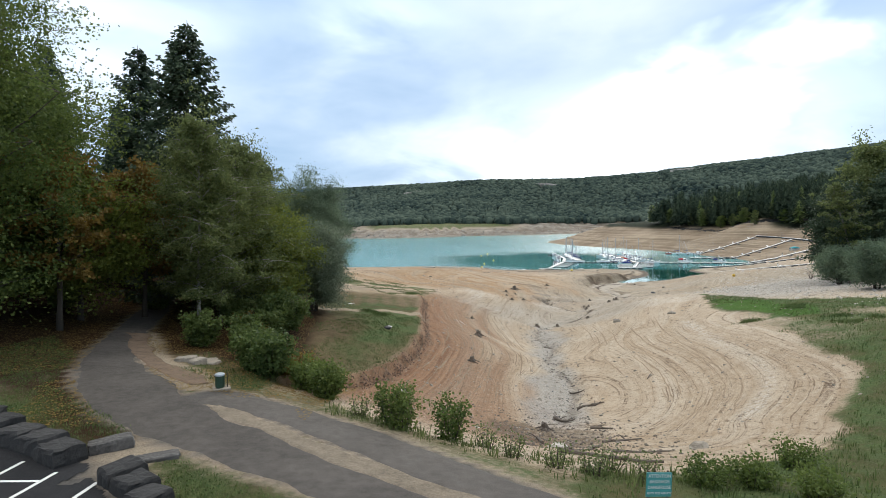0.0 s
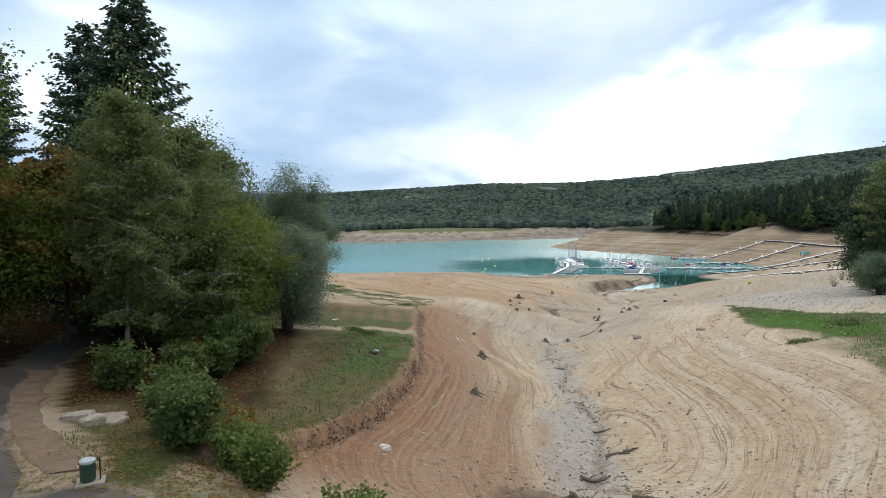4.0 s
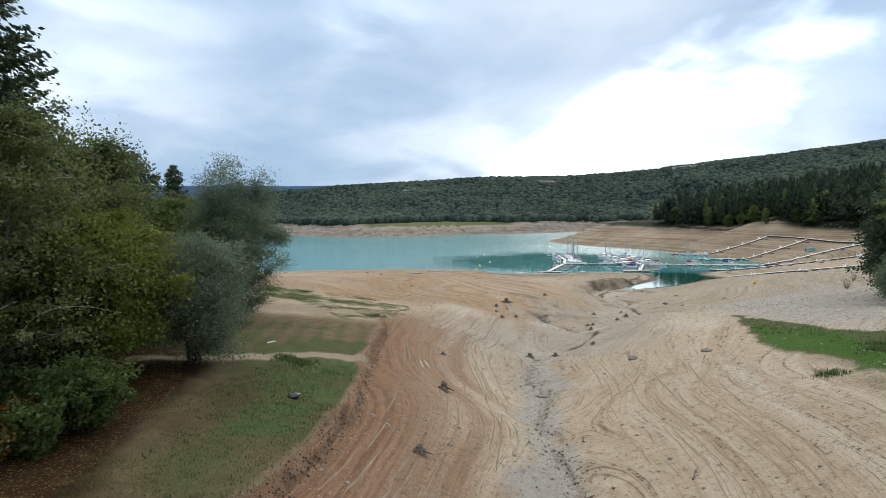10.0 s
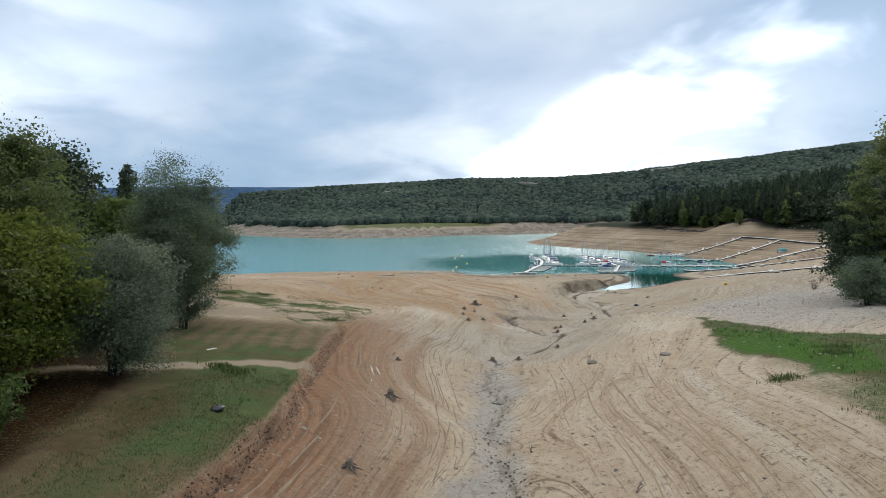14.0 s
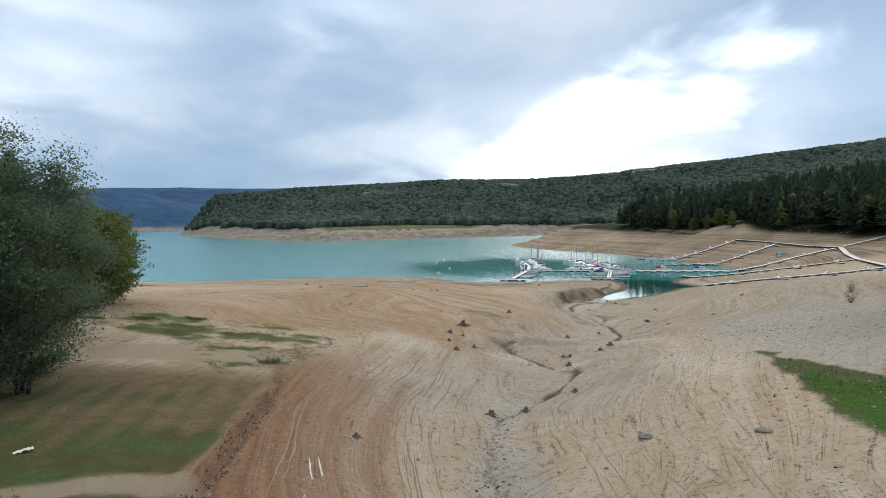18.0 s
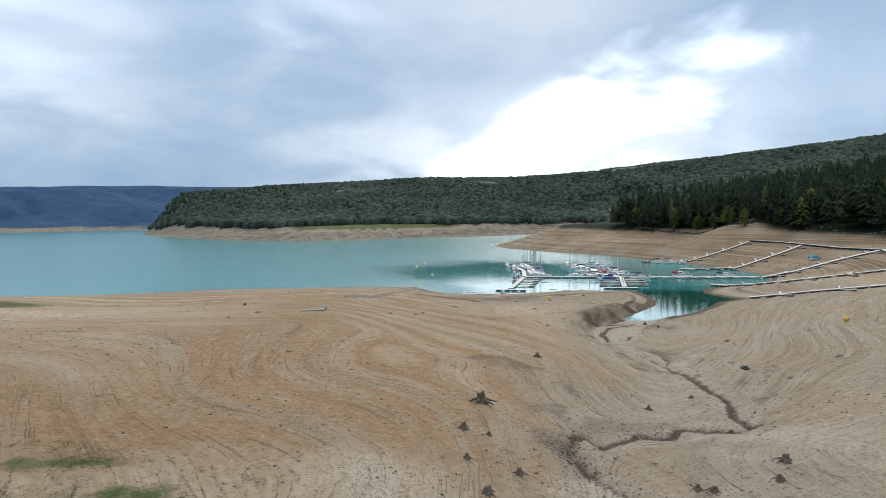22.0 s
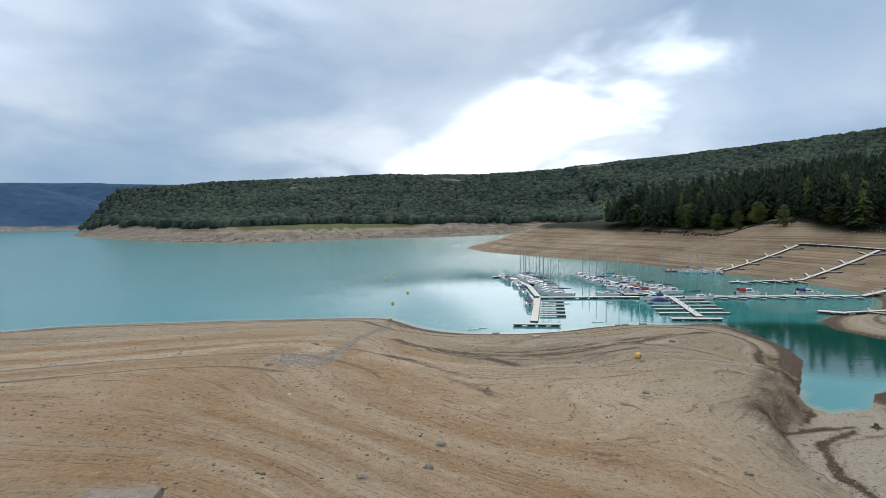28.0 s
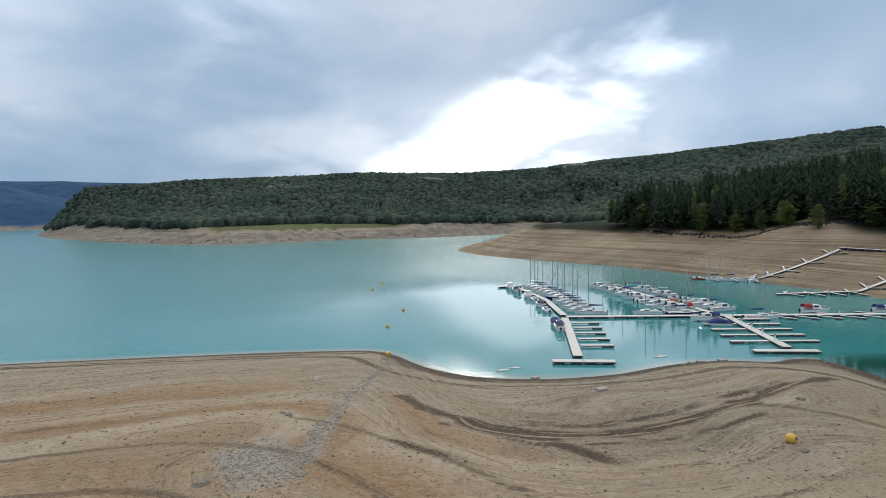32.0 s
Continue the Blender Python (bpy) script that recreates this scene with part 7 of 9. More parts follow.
def build_pontoons():
    hub, east = Vector((59.3, 276.4, 0)), Vector((135.5, 257.0, 0))
    d = (east - hub).normalized()
    # main walkway from the hub to the shore
    pontoon_run(hub, hub + d * 31.6, 2.2)
    pontoon_run(hub + d * 33.6, east, 2.2)
    cross = hub + d * 32.6
    pontoon_run(cross - d * 0.98, cross + d * 0.98, 2.2)
    # arm with five one-sided fingers and a head
    arm_a, arm_b = Vector((58.4, 275.0, 0)), Vector((46.4, 243.6, 0))
    pontoon_run(arm_a, arm_b, 2.0)
    pontoon_run((41.5, 241.9, 0), (50.2, 239.2, 0), 2.0, label="pale decked pontoon head with dark side boards")
    u = (arm_b - arm_a).normalized()
    th = math.degrees(math.atan2(d.y, d.x))
    for k in range(5):
        p = arm_a + u * (5.2 + 5.2 * k)
        finger(p.x + d.x * 1.05, p.y + d.y * 1.05, 0, th, 5.4, 0.9)
    # arm to the north-west with the sailing boats
    pontoon_run((59.6, 278.2, 0), (65.0, 301, 0), 2.0)
    pontoon_run((65.0, 301.1, 0), (67.2, 330, 0), 2.0)
    pontoon_run((61.8, 331.4, 0), (69.5, 331.0, 0), 1.6)
    # second cross arm with fingers on both sides
    c_top, c_low = cross + Vector((0.2, -1.2, 0)), Vector((80.6, 240.2, 0))
    pontoon_run(c_top, c_low, 2.0)
    pontoon_run((73.8, 239.6, 0), (83.2, 236.7, 0), 2.0, label="pale decked pontoon head with dark side boards")
    u = (c_low - c_top).normalized()
    for k in range(5):
        p = c_top + u * (3.2 + 5.2 * k)
        if k < 5:
            finger(p.x + d.x * 1.05, p.y + d.y * 1.05, 0, th, 6.2, 0.85)
            finger(p.x - d.x * 1.05, p.y - d.y * 1.05, 0, th + 180, 6.2, 0.85)
        service_post(p.x, p.y, 0)
    pontoon_run(cross + Vector((0.1, 1.3, 0)), (94.8, 322, 0), 2.0)
    # fingers along the east part of the walkway
    for k in range(8):
        p = hub + d * (42 + 4.6 * k)
        finger(p.x - d.y * 0 + d.x * 0, p.y - 1.12, 0, th - 48, 4.6, 0.5)
        if k % 2:
            finger(p.x, p.y + 1.12, 0, th + 132, 3.6, 0.5)
        if k % 3 == 0:
            service_post(p.x + 1, p.y, 0)
    # stranded lines up the slope
    line_with_fingers([(132, 330.5), (145.6, 320.5), (156, 318.5), (166, 318), (173.6, 318.6)], 1.7, 5.5, 4.2)
    line_with_fingers([(126.5, 293), (147.6, 288), (158, 287), (167, 287), (175, 288)], 1.7, 5.2, 4.2)
    line_with_fingers([(136.6, 256.7), (148, 255.6), (160, 255), (169, 254), (176, 253)], 2.0, 5.6, 4.4)
    line_with_fingers([(109.5, 236.8), (119, 231.0), (131, 223.8), (141, 217), (150, 211.6)], 1.6, 7.0, 4.4)
    line_with_fingers([(99.6, 209.3), (112, 204.6), (124, 200), (135, 195.6), (144.2, 192.2)], 1.6, 7.0, 4.4)
    pontoon_run((107.4, 239.4, 0.15), (110.6, 235.4, 0.15), 2.6)
    back = on_land([(174.6, 319.6), (175.6, 303), (176.2, 288), (176.8, 270), (177.4, 253)], 0.1)
    for a, b in zip(back[:-1], back[1:]):
        pontoon_run(a, b, 2.0, label="long pale gangway of pontoon decks stranded on the slope")
    leg = on_land([(177.4, 252.2), (164, 232), (151, 211.6), (145, 192.2)], 0.1)
    for a, b in zip(leg[:-1], leg[1:]):
        pontoon_run(a, b, 2.4, label="wide pale gangway stranded on the bare slope")
    up = on_land([(178.6, 252.6), (190, 252), (202, 250)], 0.2)
    for a, b in zip(up[:-1], up[1:]):
        pontoon_run(a, b, 1.8, floats=False, label="pale access ramp up the bank")


build_pontoons()

# ---- boats ----
GLASS_DARK = plain("smoked_boat_window", (0.02, 0.025, 0.03), 0.08, size=1, vary=0.1)
BLUE_CANVAS = plain("navy_canvas", (0.02, 0.035, 0.14), 0.85, size=5, vary=0.25, bump=0.3, bump_size=20)
RED_CANVAS = plain("red_canvas", (0.30, 0.02, 0.03), 0.8, size=5, vary=0.25, bump=0.3, bump_size=20)
TEAL_CANVAS = plain("teal_canvas", (0.03, 0.26, 0.30), 0.8, size=5, vary=0.2, bump=0.3, bump_size=20)
VARNISH = plain("varnished_wood", (0.26, 0.085, 0.022), 0.35, size=6, vary=0.3)
ALLOY = plain("aluminium_spar", (0.42, 0.43, 0.45), 0.5, 0.4, size=2, vary=0.1)
NAVY_HULL = plain("navy_gelcoat", (0.012, 0.02, 0.075), 0.25, size=1, vary=0.1)
RED_HULL = plain("red_gelcoat", (0.42, 0.05, 0.02), 0.3, size=1, vary=0.1)
YELLOW = plain("yellow_buoy_plastic", (0.66, 0.42, 0.05), 0.45, size=3, vary=0.2)
MOTOR = plain("black_outboard_cowl", (0.02, 0.02, 0.022), 0.4, size=3, vary=0.2)


def hull_rings(length, beam, free, draft=0.35, stations=9):
    rings = []
    for k in range(stations):
        u = k / (stations - 1)
        w = beam / 2 * (0.80 + 0.36 * u - 0.2 * u * u) if u < 0.55 else beam / 2 * (0.9375 * max(0.02, 1 - ((u - 0.5) / 0.5) ** 2.3))
        top = free * (0.88 + 0.30 * u * u)
        x = length * (u - 0.5)
        rake = 0.10 * length * max(0, u - 0.7) / 0.3
        rings.append([(x + rake, -w, top), (x + rake * 0.5, -w * 0.93, top * 0.35), (x, -w * 0.55, -draft * (1 - 0.5 * u)), (x, 0, -draft * (1.15 - 0.55 * u)), (x, w * 0.55, -draft * (1 - 0.5 * u)), (x + rake * 0.5, w * 0.93, top * 0.35), (x + rake, w, top)])
    return rings


def boat_base(name, label, length, beam, free, hull_mat):
    ob = thing(name, label, "boat", "moored boats")
    rings = hull_rings(length, beam, free)
    hull = Shape().loft(rings, False, False)
    hull.add(rings[0], [tuple(range(7))])
    part("hull", hull, hull_mat, ob)
    deck, rail = [], []
    for r in rings:
        (x, y0, z), (_, y1, _) = r[0], r[6]
        deck.append([(x, y0 * 0.97, z - 0.03), (x, 0, z + 0.05), (x, y1 * 0.97, z - 0.03)])
    part("deck", Shape().loft(deck, False, False), GELCOAT, ob)
    for s in (0, 6):
        rail = [Vector(r[s]) + Vector((0, 0, 0.01)) for r in rings]
        part("rubbing_strake", Shape().tube(rail, 0.035, 5), FLOAT if hull_mat is GELCOAT else GELCOAT, ob)
    return ob


def cabin_shape(x0, x1, w0, w1, z0, z1, slope=0.35):
    s = Shape()
    s.loft([[(x0, -w0, z0), (x1, -w1, z0), (x1, w1, z0), (x0, w0, z0)], [(x0 + 0.06, -w0 * 0.88, z1), (x1 - slope, -w1 * 0.82, z1 - 0.06), (x1 - slope, w1 * 0.82, z1 - 0.06), (x0 + 0.06, w0 * 0.88, z1)]], False)
    s.add([(x0 + 0.06, -w0 * 0.88, z1), (x1 - slope, -w1 * 0.82, z1 - 0.06), (x1 - slope, w1 * 0.82, z1 - 0.06), (x0 + 0.06, w0 * 0.88, z1), ((x0 + x1 - slope) / 2, 0, z1 + 0.07)], [(0, 1, 4), (1, 2, 4), (2, 3, 4), (3, 0, 4)])
    return s


def outboard(ob, x, z):
    m = part("outboard_motor", Shape().box(x - 0.42, x - 0.05, -0.17, 0.17, z, z + 0.42, 0.07), MOTOR, ob)
    part("motor_leg", Shape().box(x - 0.3, x - 0.14, -0.07, 0.07, -0.5, z + 0.02), MOTOR, m)


def sailboat(label, length=6.6, hull_mat=None, cover=None, mast=10.2, lean=0.0):
    hull_mat, cover = hull_mat or GELCOAT, cover or BLUE_CANVAS
    beam, free = length * 0.36, 0.80
    ob = boat_base("sailboat", label, length, beam, free, hull_mat)
    part("cabin", cabin_shape(-0.05 * length, 0.30 * length, beam * 0.33, beam * 0.22, free - 0.02, free + 0.48, 0.5), GELCOAT, ob)
    for s in (-1, 1):
        part("cabin_window", Shape().box(0.0, 0.16 * length, s * beam * 0.305 - 0.012, s * beam * 0.305 + 0.012, free + 0.16, free + 0.33), GLASS_DARK, ob)
    part("cockpit", Shape().box(-0.42 * length, -0.08 * length, -beam * 0.24, beam * 0.24, free - 0.02, free + 0.07, 0.02), DECK, ob)
    mx = 0.10 * length
    m = part("mast", Shape().tube([(mx, 0, free), (mx - lean * 0.5, 0, free + mast * 0.5), (mx - lean, 0, free + mast)], [0.10, 0.09, 0.07], 6), ALLOY, ob)
    part("spreader", Shape().tube([(mx - lean * 0.55, -0.55, free + mast * 0.55), (mx - lean * 0.55, 0.55, free + mast * 0.55)], 0.02, 4), ALLOY, m)
    part("boom", Shape().tube([(mx - 0.05, 0, free + 1.15), (-0.40 * length, 0, free + 1.2)], 0.05, 5), ALLOY, ob)
    part("sail_cover", Shape().tube([(mx - 0.1, 0, free + 1.3), (mx - 0.4, 0, free + 1.36), (-0.2 * length, 0, free + 1.3), (-0.38 * length, 0, free + 1.27)], [0.1, 0.17, 0.13, 0.07], 7), cover, ob, smooth=True)
    top = (mx - lean, 0, free + mast)
    for name, p in (("forestay", (0.52 * length, 0, free * 1.15)), ("backstay", (-0.49 * length, 0, free * 0.9)), ("shroud", (mx - 0.2, beam * 0.45, free)), ("shroud", (mx - 0.2, -beam * 0.45, free))):
        part(name, Shape().tube([p, top], 0.012, 3), ALLOY, ob)
    for s in (-1, 1):
        part("guard_rail", Shape().tube([(-0.46 * length, s * beam * 0.40, free + 0.5), (0.0, s * beam * 0.47, free + 0.5), (0.40 * length, s * beam * 0.2, free + 0.62)], 0.015, 4), ALLOY, ob)
    outboard(ob, -0.5 * length, free * 0.55)
    return ob


def cruiser(label, length=6.2, hull_mat=None, canvas=None, tall=0.95):
    hull_mat = hull_mat or GELCOAT
    beam, free = length * 0.39, 0.85
    ob = boat_base("motor_cruiser", label, length, beam, free, hull_mat)
    part("cabin", cabin_shape(-0.12 * length, 0.28 * length, beam * 0.38, beam * 0.25, free - 0.02, free + tall, 0.65), GELCOAT, ob)
    for s in (-1, 1):
        part("side_window", Shape().box(-0.08 * length, 0.10 * length, s * beam * 0.352 - 0.012, s * beam * 0.352 + 0.012, free + tall * 0.45, free + tall * 0.82), GLASS_DARK, ob)
    part("windscreen", Shape().add([(0.275 * length - 0.05, -beam * 0.22, free + 0.18), (0.275 * length - 0.05, beam * 0.22, free + 0.18), (0.20 * length - 0.02, beam * 0.2, free + tall * 0.9), (0.20 * length - 0.02, -beam * 0.2, free + tall * 0.9)], [(0, 1, 2, 3)]), GLASS_DARK, ob)
    part("foredeck_hatch", Shape().box(0.32 * length, 0.40 * length, -0.22, 0.22, free + 0.02, free + 0.16, 0.03), GLASS_DARK, ob)
    part("cockpit", Shape().box(-0.44 * length, -0.14 * length, -beam * 0.32, beam * 0.32, free - 0.02, free + 0.10, 0.03), DECK, ob)
    if canvas:
        rows = [[(x, beam * 0.40 * math.cos(a), free + 0.35 + (tall * 0.85) * max(0.0, math.sin(a))) for a in np.linspace(0, math.pi, 9)] for x in (-0.42 * length, -0.28 * length, -0.13 * length)]
        part("canopy", Shape().loft(rows, False, False), canvas, ob)
    for s in (-1, 1):
        part("bow_rail", Shape().tube([(0.05 * length, s * beam * 0.46, free + 0.45), (0.32 * length, s * beam * 0.32, free + 0.55), (0.52 * length, 0, free + 0.62)], 0.018, 4), ALLOY, ob)
    outboard(ob, -0.5 * length, free * 0.5)
    return ob


def open_boat(label, length=4.8, hull_mat=None, canvas=None):
    hull_mat = hull_mat or GELCOAT
    beam, free = length * 0.38, 0.62
    ob = boat_base("motorboat", label, length, beam, free, hull_mat)
    part("console", Shape().box(0.0, 0.14 * length, -0.32, 0.32, free, free + 0.5, 0.06), GELCOAT, ob)
    part("windscreen", Shape().box(0.15 * length, 0.16 * length, -0.42, 0.42, free + 0.1, free + 0.72, 0.01), GLASS_DARK, ob)
    for k, x in enumerate((-0.32, -0.12)):
        part("seat", Shape().box(x * length - 0.25, x * length + 0.25, -beam * 0.3, beam * 0.3, free - 0.05, free + 0.28, 0.06), BLUE_CANVAS if k else GELCOAT, ob)
    if canvas:
        rows = [[(x, beam * 0.47 * math.cos(a), free + h * max(0.0, math.sin(a)) ** 0.7 + 0.03) for a in np.linspace(0, math.pi, 9)] for x, h in ((-0.47 * length, 0.3), (-0.1 * length, 0.78), (0.12 * length, 0.75), (0.38 * length, 0.25))]
        part("cover", Shape().loft(rows, False, False), canvas, ob)
    outboard(ob, -0.5 * length, free * 0.6)
    return ob


def moor_boats():
    rng = np.random.default_rng(31)
    kinds = [
        sailboat("white sailing boat with tall alloy mast and blue sail cover"),
        sailboat("small white sloop with white sail cover, moored bow-in", 5.8, None, GELCOAT, 8.8),
        sailboat("navy-hulled sailing boat with blue sail cover", 6.8, NAVY_HULL, BLUE_CANVAS, 8.8),
        sailboat("white sailing boat with its mast lowered aslant", 6.0, None, BLUE_CANVAS, 6.6, 2.6),
        cruiser("white cabin motor cruiser with dark windows"),
        cruiser("white motor cruiser with a dark red cockpit canopy", 5.8, None, RED_CANVAS),
        cruiser("white day cruiser with navy canopy", 5.6, None, BLUE_CANVAS, 0.8),
        open_boat("small white open motorboat"),
        open_boat("open motorboat under a navy cover", 5.0, GELCOAT, BLUE_CANVAS),
        open_boat("open motorboat under a teal cover", 5.0, GELCOAT, TEAL_CANVAS),
        cruiser("white cabin boat with varnished wooden wheelhouse canopy", 6.8, None, VARNISH, 1.0),
    ]
    used = set()

    def moor(kind, x, y, turn, z=0.0, tilt=0.0):
        m = pose(x, y, z, tilt, 0, turn)
        if kind in used:
            copy_thing(kinds[kind], m)
        else:
            kinds[kind].matrix_basis = m
            used.add(kind)

    # sailing boats along the north-west arm, on its east side
    for k, kind in enumerate([1, 0, 3, 0, 1, 2, 0, 3, 1, 0, 0, 1]):
        u = k / 11
        y = 283 + 45 * u
        x = np.interp(y, [278, 301, 330], [59.6, 65, 67.2])
        moor(kind, x + 4.7 + rng.uniform(-0.2, 0.2), y, 180 - 4 + rng.uniform(-6, 6))
    for y, kind, x in ((329, 4, -2.2), (321, 6, -2.4), (309, 4, -2.3), (303.5, 7, -2.4), (293, 6, -2.9), (286, 7, -2.6)):
        moor(kind, np.interp(y, [278, 301, 330], [59.6, 65, 67.2]) + x, y, 82 + rng.uniform(-5, 5))
    moor(8, 54.6, 271.2, 70), moor(6, 53.2, 266.0, 72)
    moor(0, 66.5, 279.2, 168)
    moor(1, 78.0, 275.4, 168)
    # both sides of the second arm
    row = [5, 4, 10, 0, 4, 7, 4, 7, 0, 4, 1, 7, 1, 4]
    for k, kind in enumerate(row):
        y = 277 + 44 * k / 13
        x = np.interp(y, [271, 322], [91.0, 94.8])
        moor(kind, x - 4.5 + rng.uniform(-0.3, 0.3), y, rng.choice([0, 180]) + rng.uniform(-5, 5))
    for k, kind in enumerate([4, 0, 4, 3, 7, 7, 4, 1, 7, 4, 0, 9, 7]):
        y = 275 + 46 * k / 12
        x = np.interp(y, [271, 322], [91.0, 94.8])
        moor(kind, x + 4.6 + rng.uniform(-0.3, 0.3), y, rng.choice([0, 180]) + rng.uniform(-5, 5))
    moor(2, 84.6, 272.6, -14), moor(7, 82.2, 276.6, -14), moor(0, 96.4, 264.0, -16), moor(6, 84.9, 265.4, 164), moor(8, 83.6, 260.4, 164)
    moor(5, 113.0, 267.6, -14), moor(6, 126.8, 263.2, -14)
    # by the far stranded line
    moor(0, 134.6, 326.8, -40), moor(3, 138.6, 324.2, -40), moor(4, 143.0, 320.6, 20)
    ob = open_boat("small open boat with an orange-red hull", 4.2, RED_HULL)
    moved(ob, 131.4, 331.6, 0, -30)
    # boats left on the ground
    ob = sailboat("old white sailing boat stranded on the grass, heeling over", 5.6, None, GELCOAT, 6.8)
    ob.matrix_basis = pose(206, 286, ground_z(206, 286) + 0.35, 14, 0, 150)
    ob = open_boat("motorboat under a teal cover, lying on the mud", 4.8, None, TEAL_CANVAS)
    ob.matrix_basis = pose(163, 266, ground_z(163, 266) + 0.3, 4, 0, 10)


moor_boats()


def buoy(x, y, z, r=0.42, tilt=0.0, label="round yellow mooring buoy floating on the lake"):
    ob = thing("buoy", label, "buoy", "mooring buoys")
    rows = [[(r * math.sin(a) * math.cos(b), r * math.sin(a) * math.sin(b), r * 0.92 * -math.cos(a)) for b in np.linspace(0, 2 * math.pi, 14)[:-1]] for a in np.linspace(0.2, math.pi - 0.2, 9)]
    part("float", Shape().loft(rows, True), YELLOW, ob, smooth=True)
    part("collar", Shape().tube([(0, 0, r * 0.8), (0, 0, r * 1.08)], r * 0.24, 8), FLOAT, ob)
    ring = [(r * 0.16 * math.cos(a), 0, r * 1.2 + r * 0.16 * math.sin(a)) for a in np.linspace(0, 2 * math.pi, 9)]
    part("ring", Shape().tube(ring, r * 0.05, 5), ALLOY, ob)
    ob.matrix_basis = pose(x, y, z, tilt, 0, 20)


for bx, by in ((29.5, 355.5), (24.5, 338.4), (27.8, 297.6), (21.6, 277.8)):
    buoy(bx, by, 0.12)
buoy(18.6, 252.2, ground_z(18.6, 252.2) + 0.3, 0.42, 60, "yellow buoy lying at the water's edge")
buoy(46.4, 203.2, ground_z(46.4, 203.2) + 0.36, 0.45, 75, "yellow buoy stranded on the grey mud")
buoy(78.4, 154.5, ground_z(78.4, 154.5) + 0.34, 0.42, 75, "yellow buoy stranded on the bare slope")


# ---- by the path and the car park ----
GREEN_PAINT = plain("dark_green_painted_metal", (0.022, 0.05, 0.03), 0.45, size=4, vary=0.25)
GREY_LID = plain("pale_grey_lid", (0.36, 0.40, 0.42), 0.45, size=4, vary=0.15)
CONCRETE = plain("worn_concrete", (0.36, 0.34, 0.30), 0.9, size=2.5, vary=0.25, bump=0.4, bump_size=16)
TEAL_SIGN = plain("faded_teal_sign_paint", (0.05, 0.25, 0.24), 0.5, size=3, vary=0.12)
WHITE_PAINT = plain("worn_white_paint", (0.66, 0.66, 0.63), 0.7, size=5, vary=0.2)
BLACK_PLASTIC = plain("black_plastic", (0.014, 0.014, 0.016), 0.3, size=5, vary=0.2)
PALE_STONE = plain("pale_fresh_limestone", (0.46, 0.42, 0.36), 0.9, size=2, vary=0.25, bump=0.6, bump_size=8)


def litter_bin():
    ob = thing("litter_bin", "dark green cylindrical litter bin with grey lid on a concrete slab", "litter bin")
    part("slab", Shape().box(-0.42, 0.62, -0.42, 0.42, -0.12, 0.05, 0.02), ROCK, ob)

    def ring(r, z, n=18):
        return [(r * math.cos(2 * math.pi * k / n), r * math.sin(2 * math.pi * k / n), z) for k in range(n)]

    part("body", Shape().loft([ring(0.25, 0.07), ring(0.29, 0.12), ring(0.29, 0.80), ring(0.27, 0.84)], True), GREEN_PAINT, ob, smooth=False)
    lid = part("lid", Shape().loft([ring(0.30, 0.82), ring(0.31, 0.86), ring(0.30, 0.93), ring(0.22, 0.98)], True), GREY_LID, ob)
    part("hinge", Shape().box(-0.33, -0.27, -0.08, 0.08, 0.80, 0.88, 0.01), BLACK_PLASTIC, lid)
    for z in (0.3, 0.6):
        part("band", Shape().loft([ring(0.297, z), ring(0.30, z + 0.02), ring(0.297, z + 0.04)]), GREEN_PAINT, ob)
    part("post", Shape().box(0.42, 0.47, -0.03, 0.03, 0.05, 0.98, 0.008), BLACK_PLASTIC, ob)
    moved(ob, -8.0, 23.15, ground_z(-8.0, 23.15) + 0.04, 25)
    ob.scale = (0.6, 0.6, 0.6)


litter_bin()


def warning_sign():
    x, y = 5.72, 15.1
    z = ground_z(x, y) - 0.16
    ob = thing("warning_sign", "teal warning sign with white lettering on a low post", "sign")
    part("board", Shape().box(-0.36, 0.36, -0.012, 0.012, 0.34, 0.92, 0.02), TEAL_SIGN, ob)
    for s in (-0.27, 0.27):
        part("post", Shape().tube([(s, 0.04, -0.4), (s, 0.04, 0.95)], 0.03, 8), DEADWOOD, ob)
    for k, (words, size) in enumerate((("ATTENTION", 0.115), ("BAIGNADE", 0.115), ("DANGEREUSE", 0.105), ("PENTE TRES ABRUPTE", 0.07))):
        data = bpy.data.curves.new("lettering", "FONT")
        data.body, data.size, data.align_x, data.extrude = words, size, "CENTER", 0.002
        data.materials.append(WHITE_PAINT)
        text = new("lettering", data)
        text.parent = ob
        text.matrix_basis = pose(0, -0.021, 0.795 - 0.132 * k, 90, 0, 0)
    ob.matrix_basis = pose(x, y, z, -6, 7, 14)


warning_sign()


def parking_lines():
    k = 0
    for (ax, ay), (bx, by) in (((-10.6, 10.5), (-10.3, 15.9)), ((-13.0, 14.75), (-9.0, 14.7)), ((-9.35, 11.0), (-9.0, 15.2)), ((-7.9, 10.0), (-7.65, 14.6)), ((-12.2, 11), (-11.8, 16.6))):
        d = Vector((bx - ax, by - ay, 0))
        n = d.normalized().cross(Vector((0, 0, 1))) * 0.055
        s, steps = Shape(), max(4, int(d.length / 0.4))
        rows = []
        for q in range(steps + 1):
            p = Vector((ax, ay, 0)) + d * q / steps
            rows.append([(p.x + n.x * e, p.y + n.y * e, ground_z(p.x + n.x * e, p.y + n.y * e) + 0.022) for e in (-1, 1)])
        s.loft(rows, False, False)
        tagged(new("parking_line", s.mesh("parking_line", WHITE_PAINT)), "worn white parking bay line on dark tarmac", "marking", kind="structure")


parking_lines()


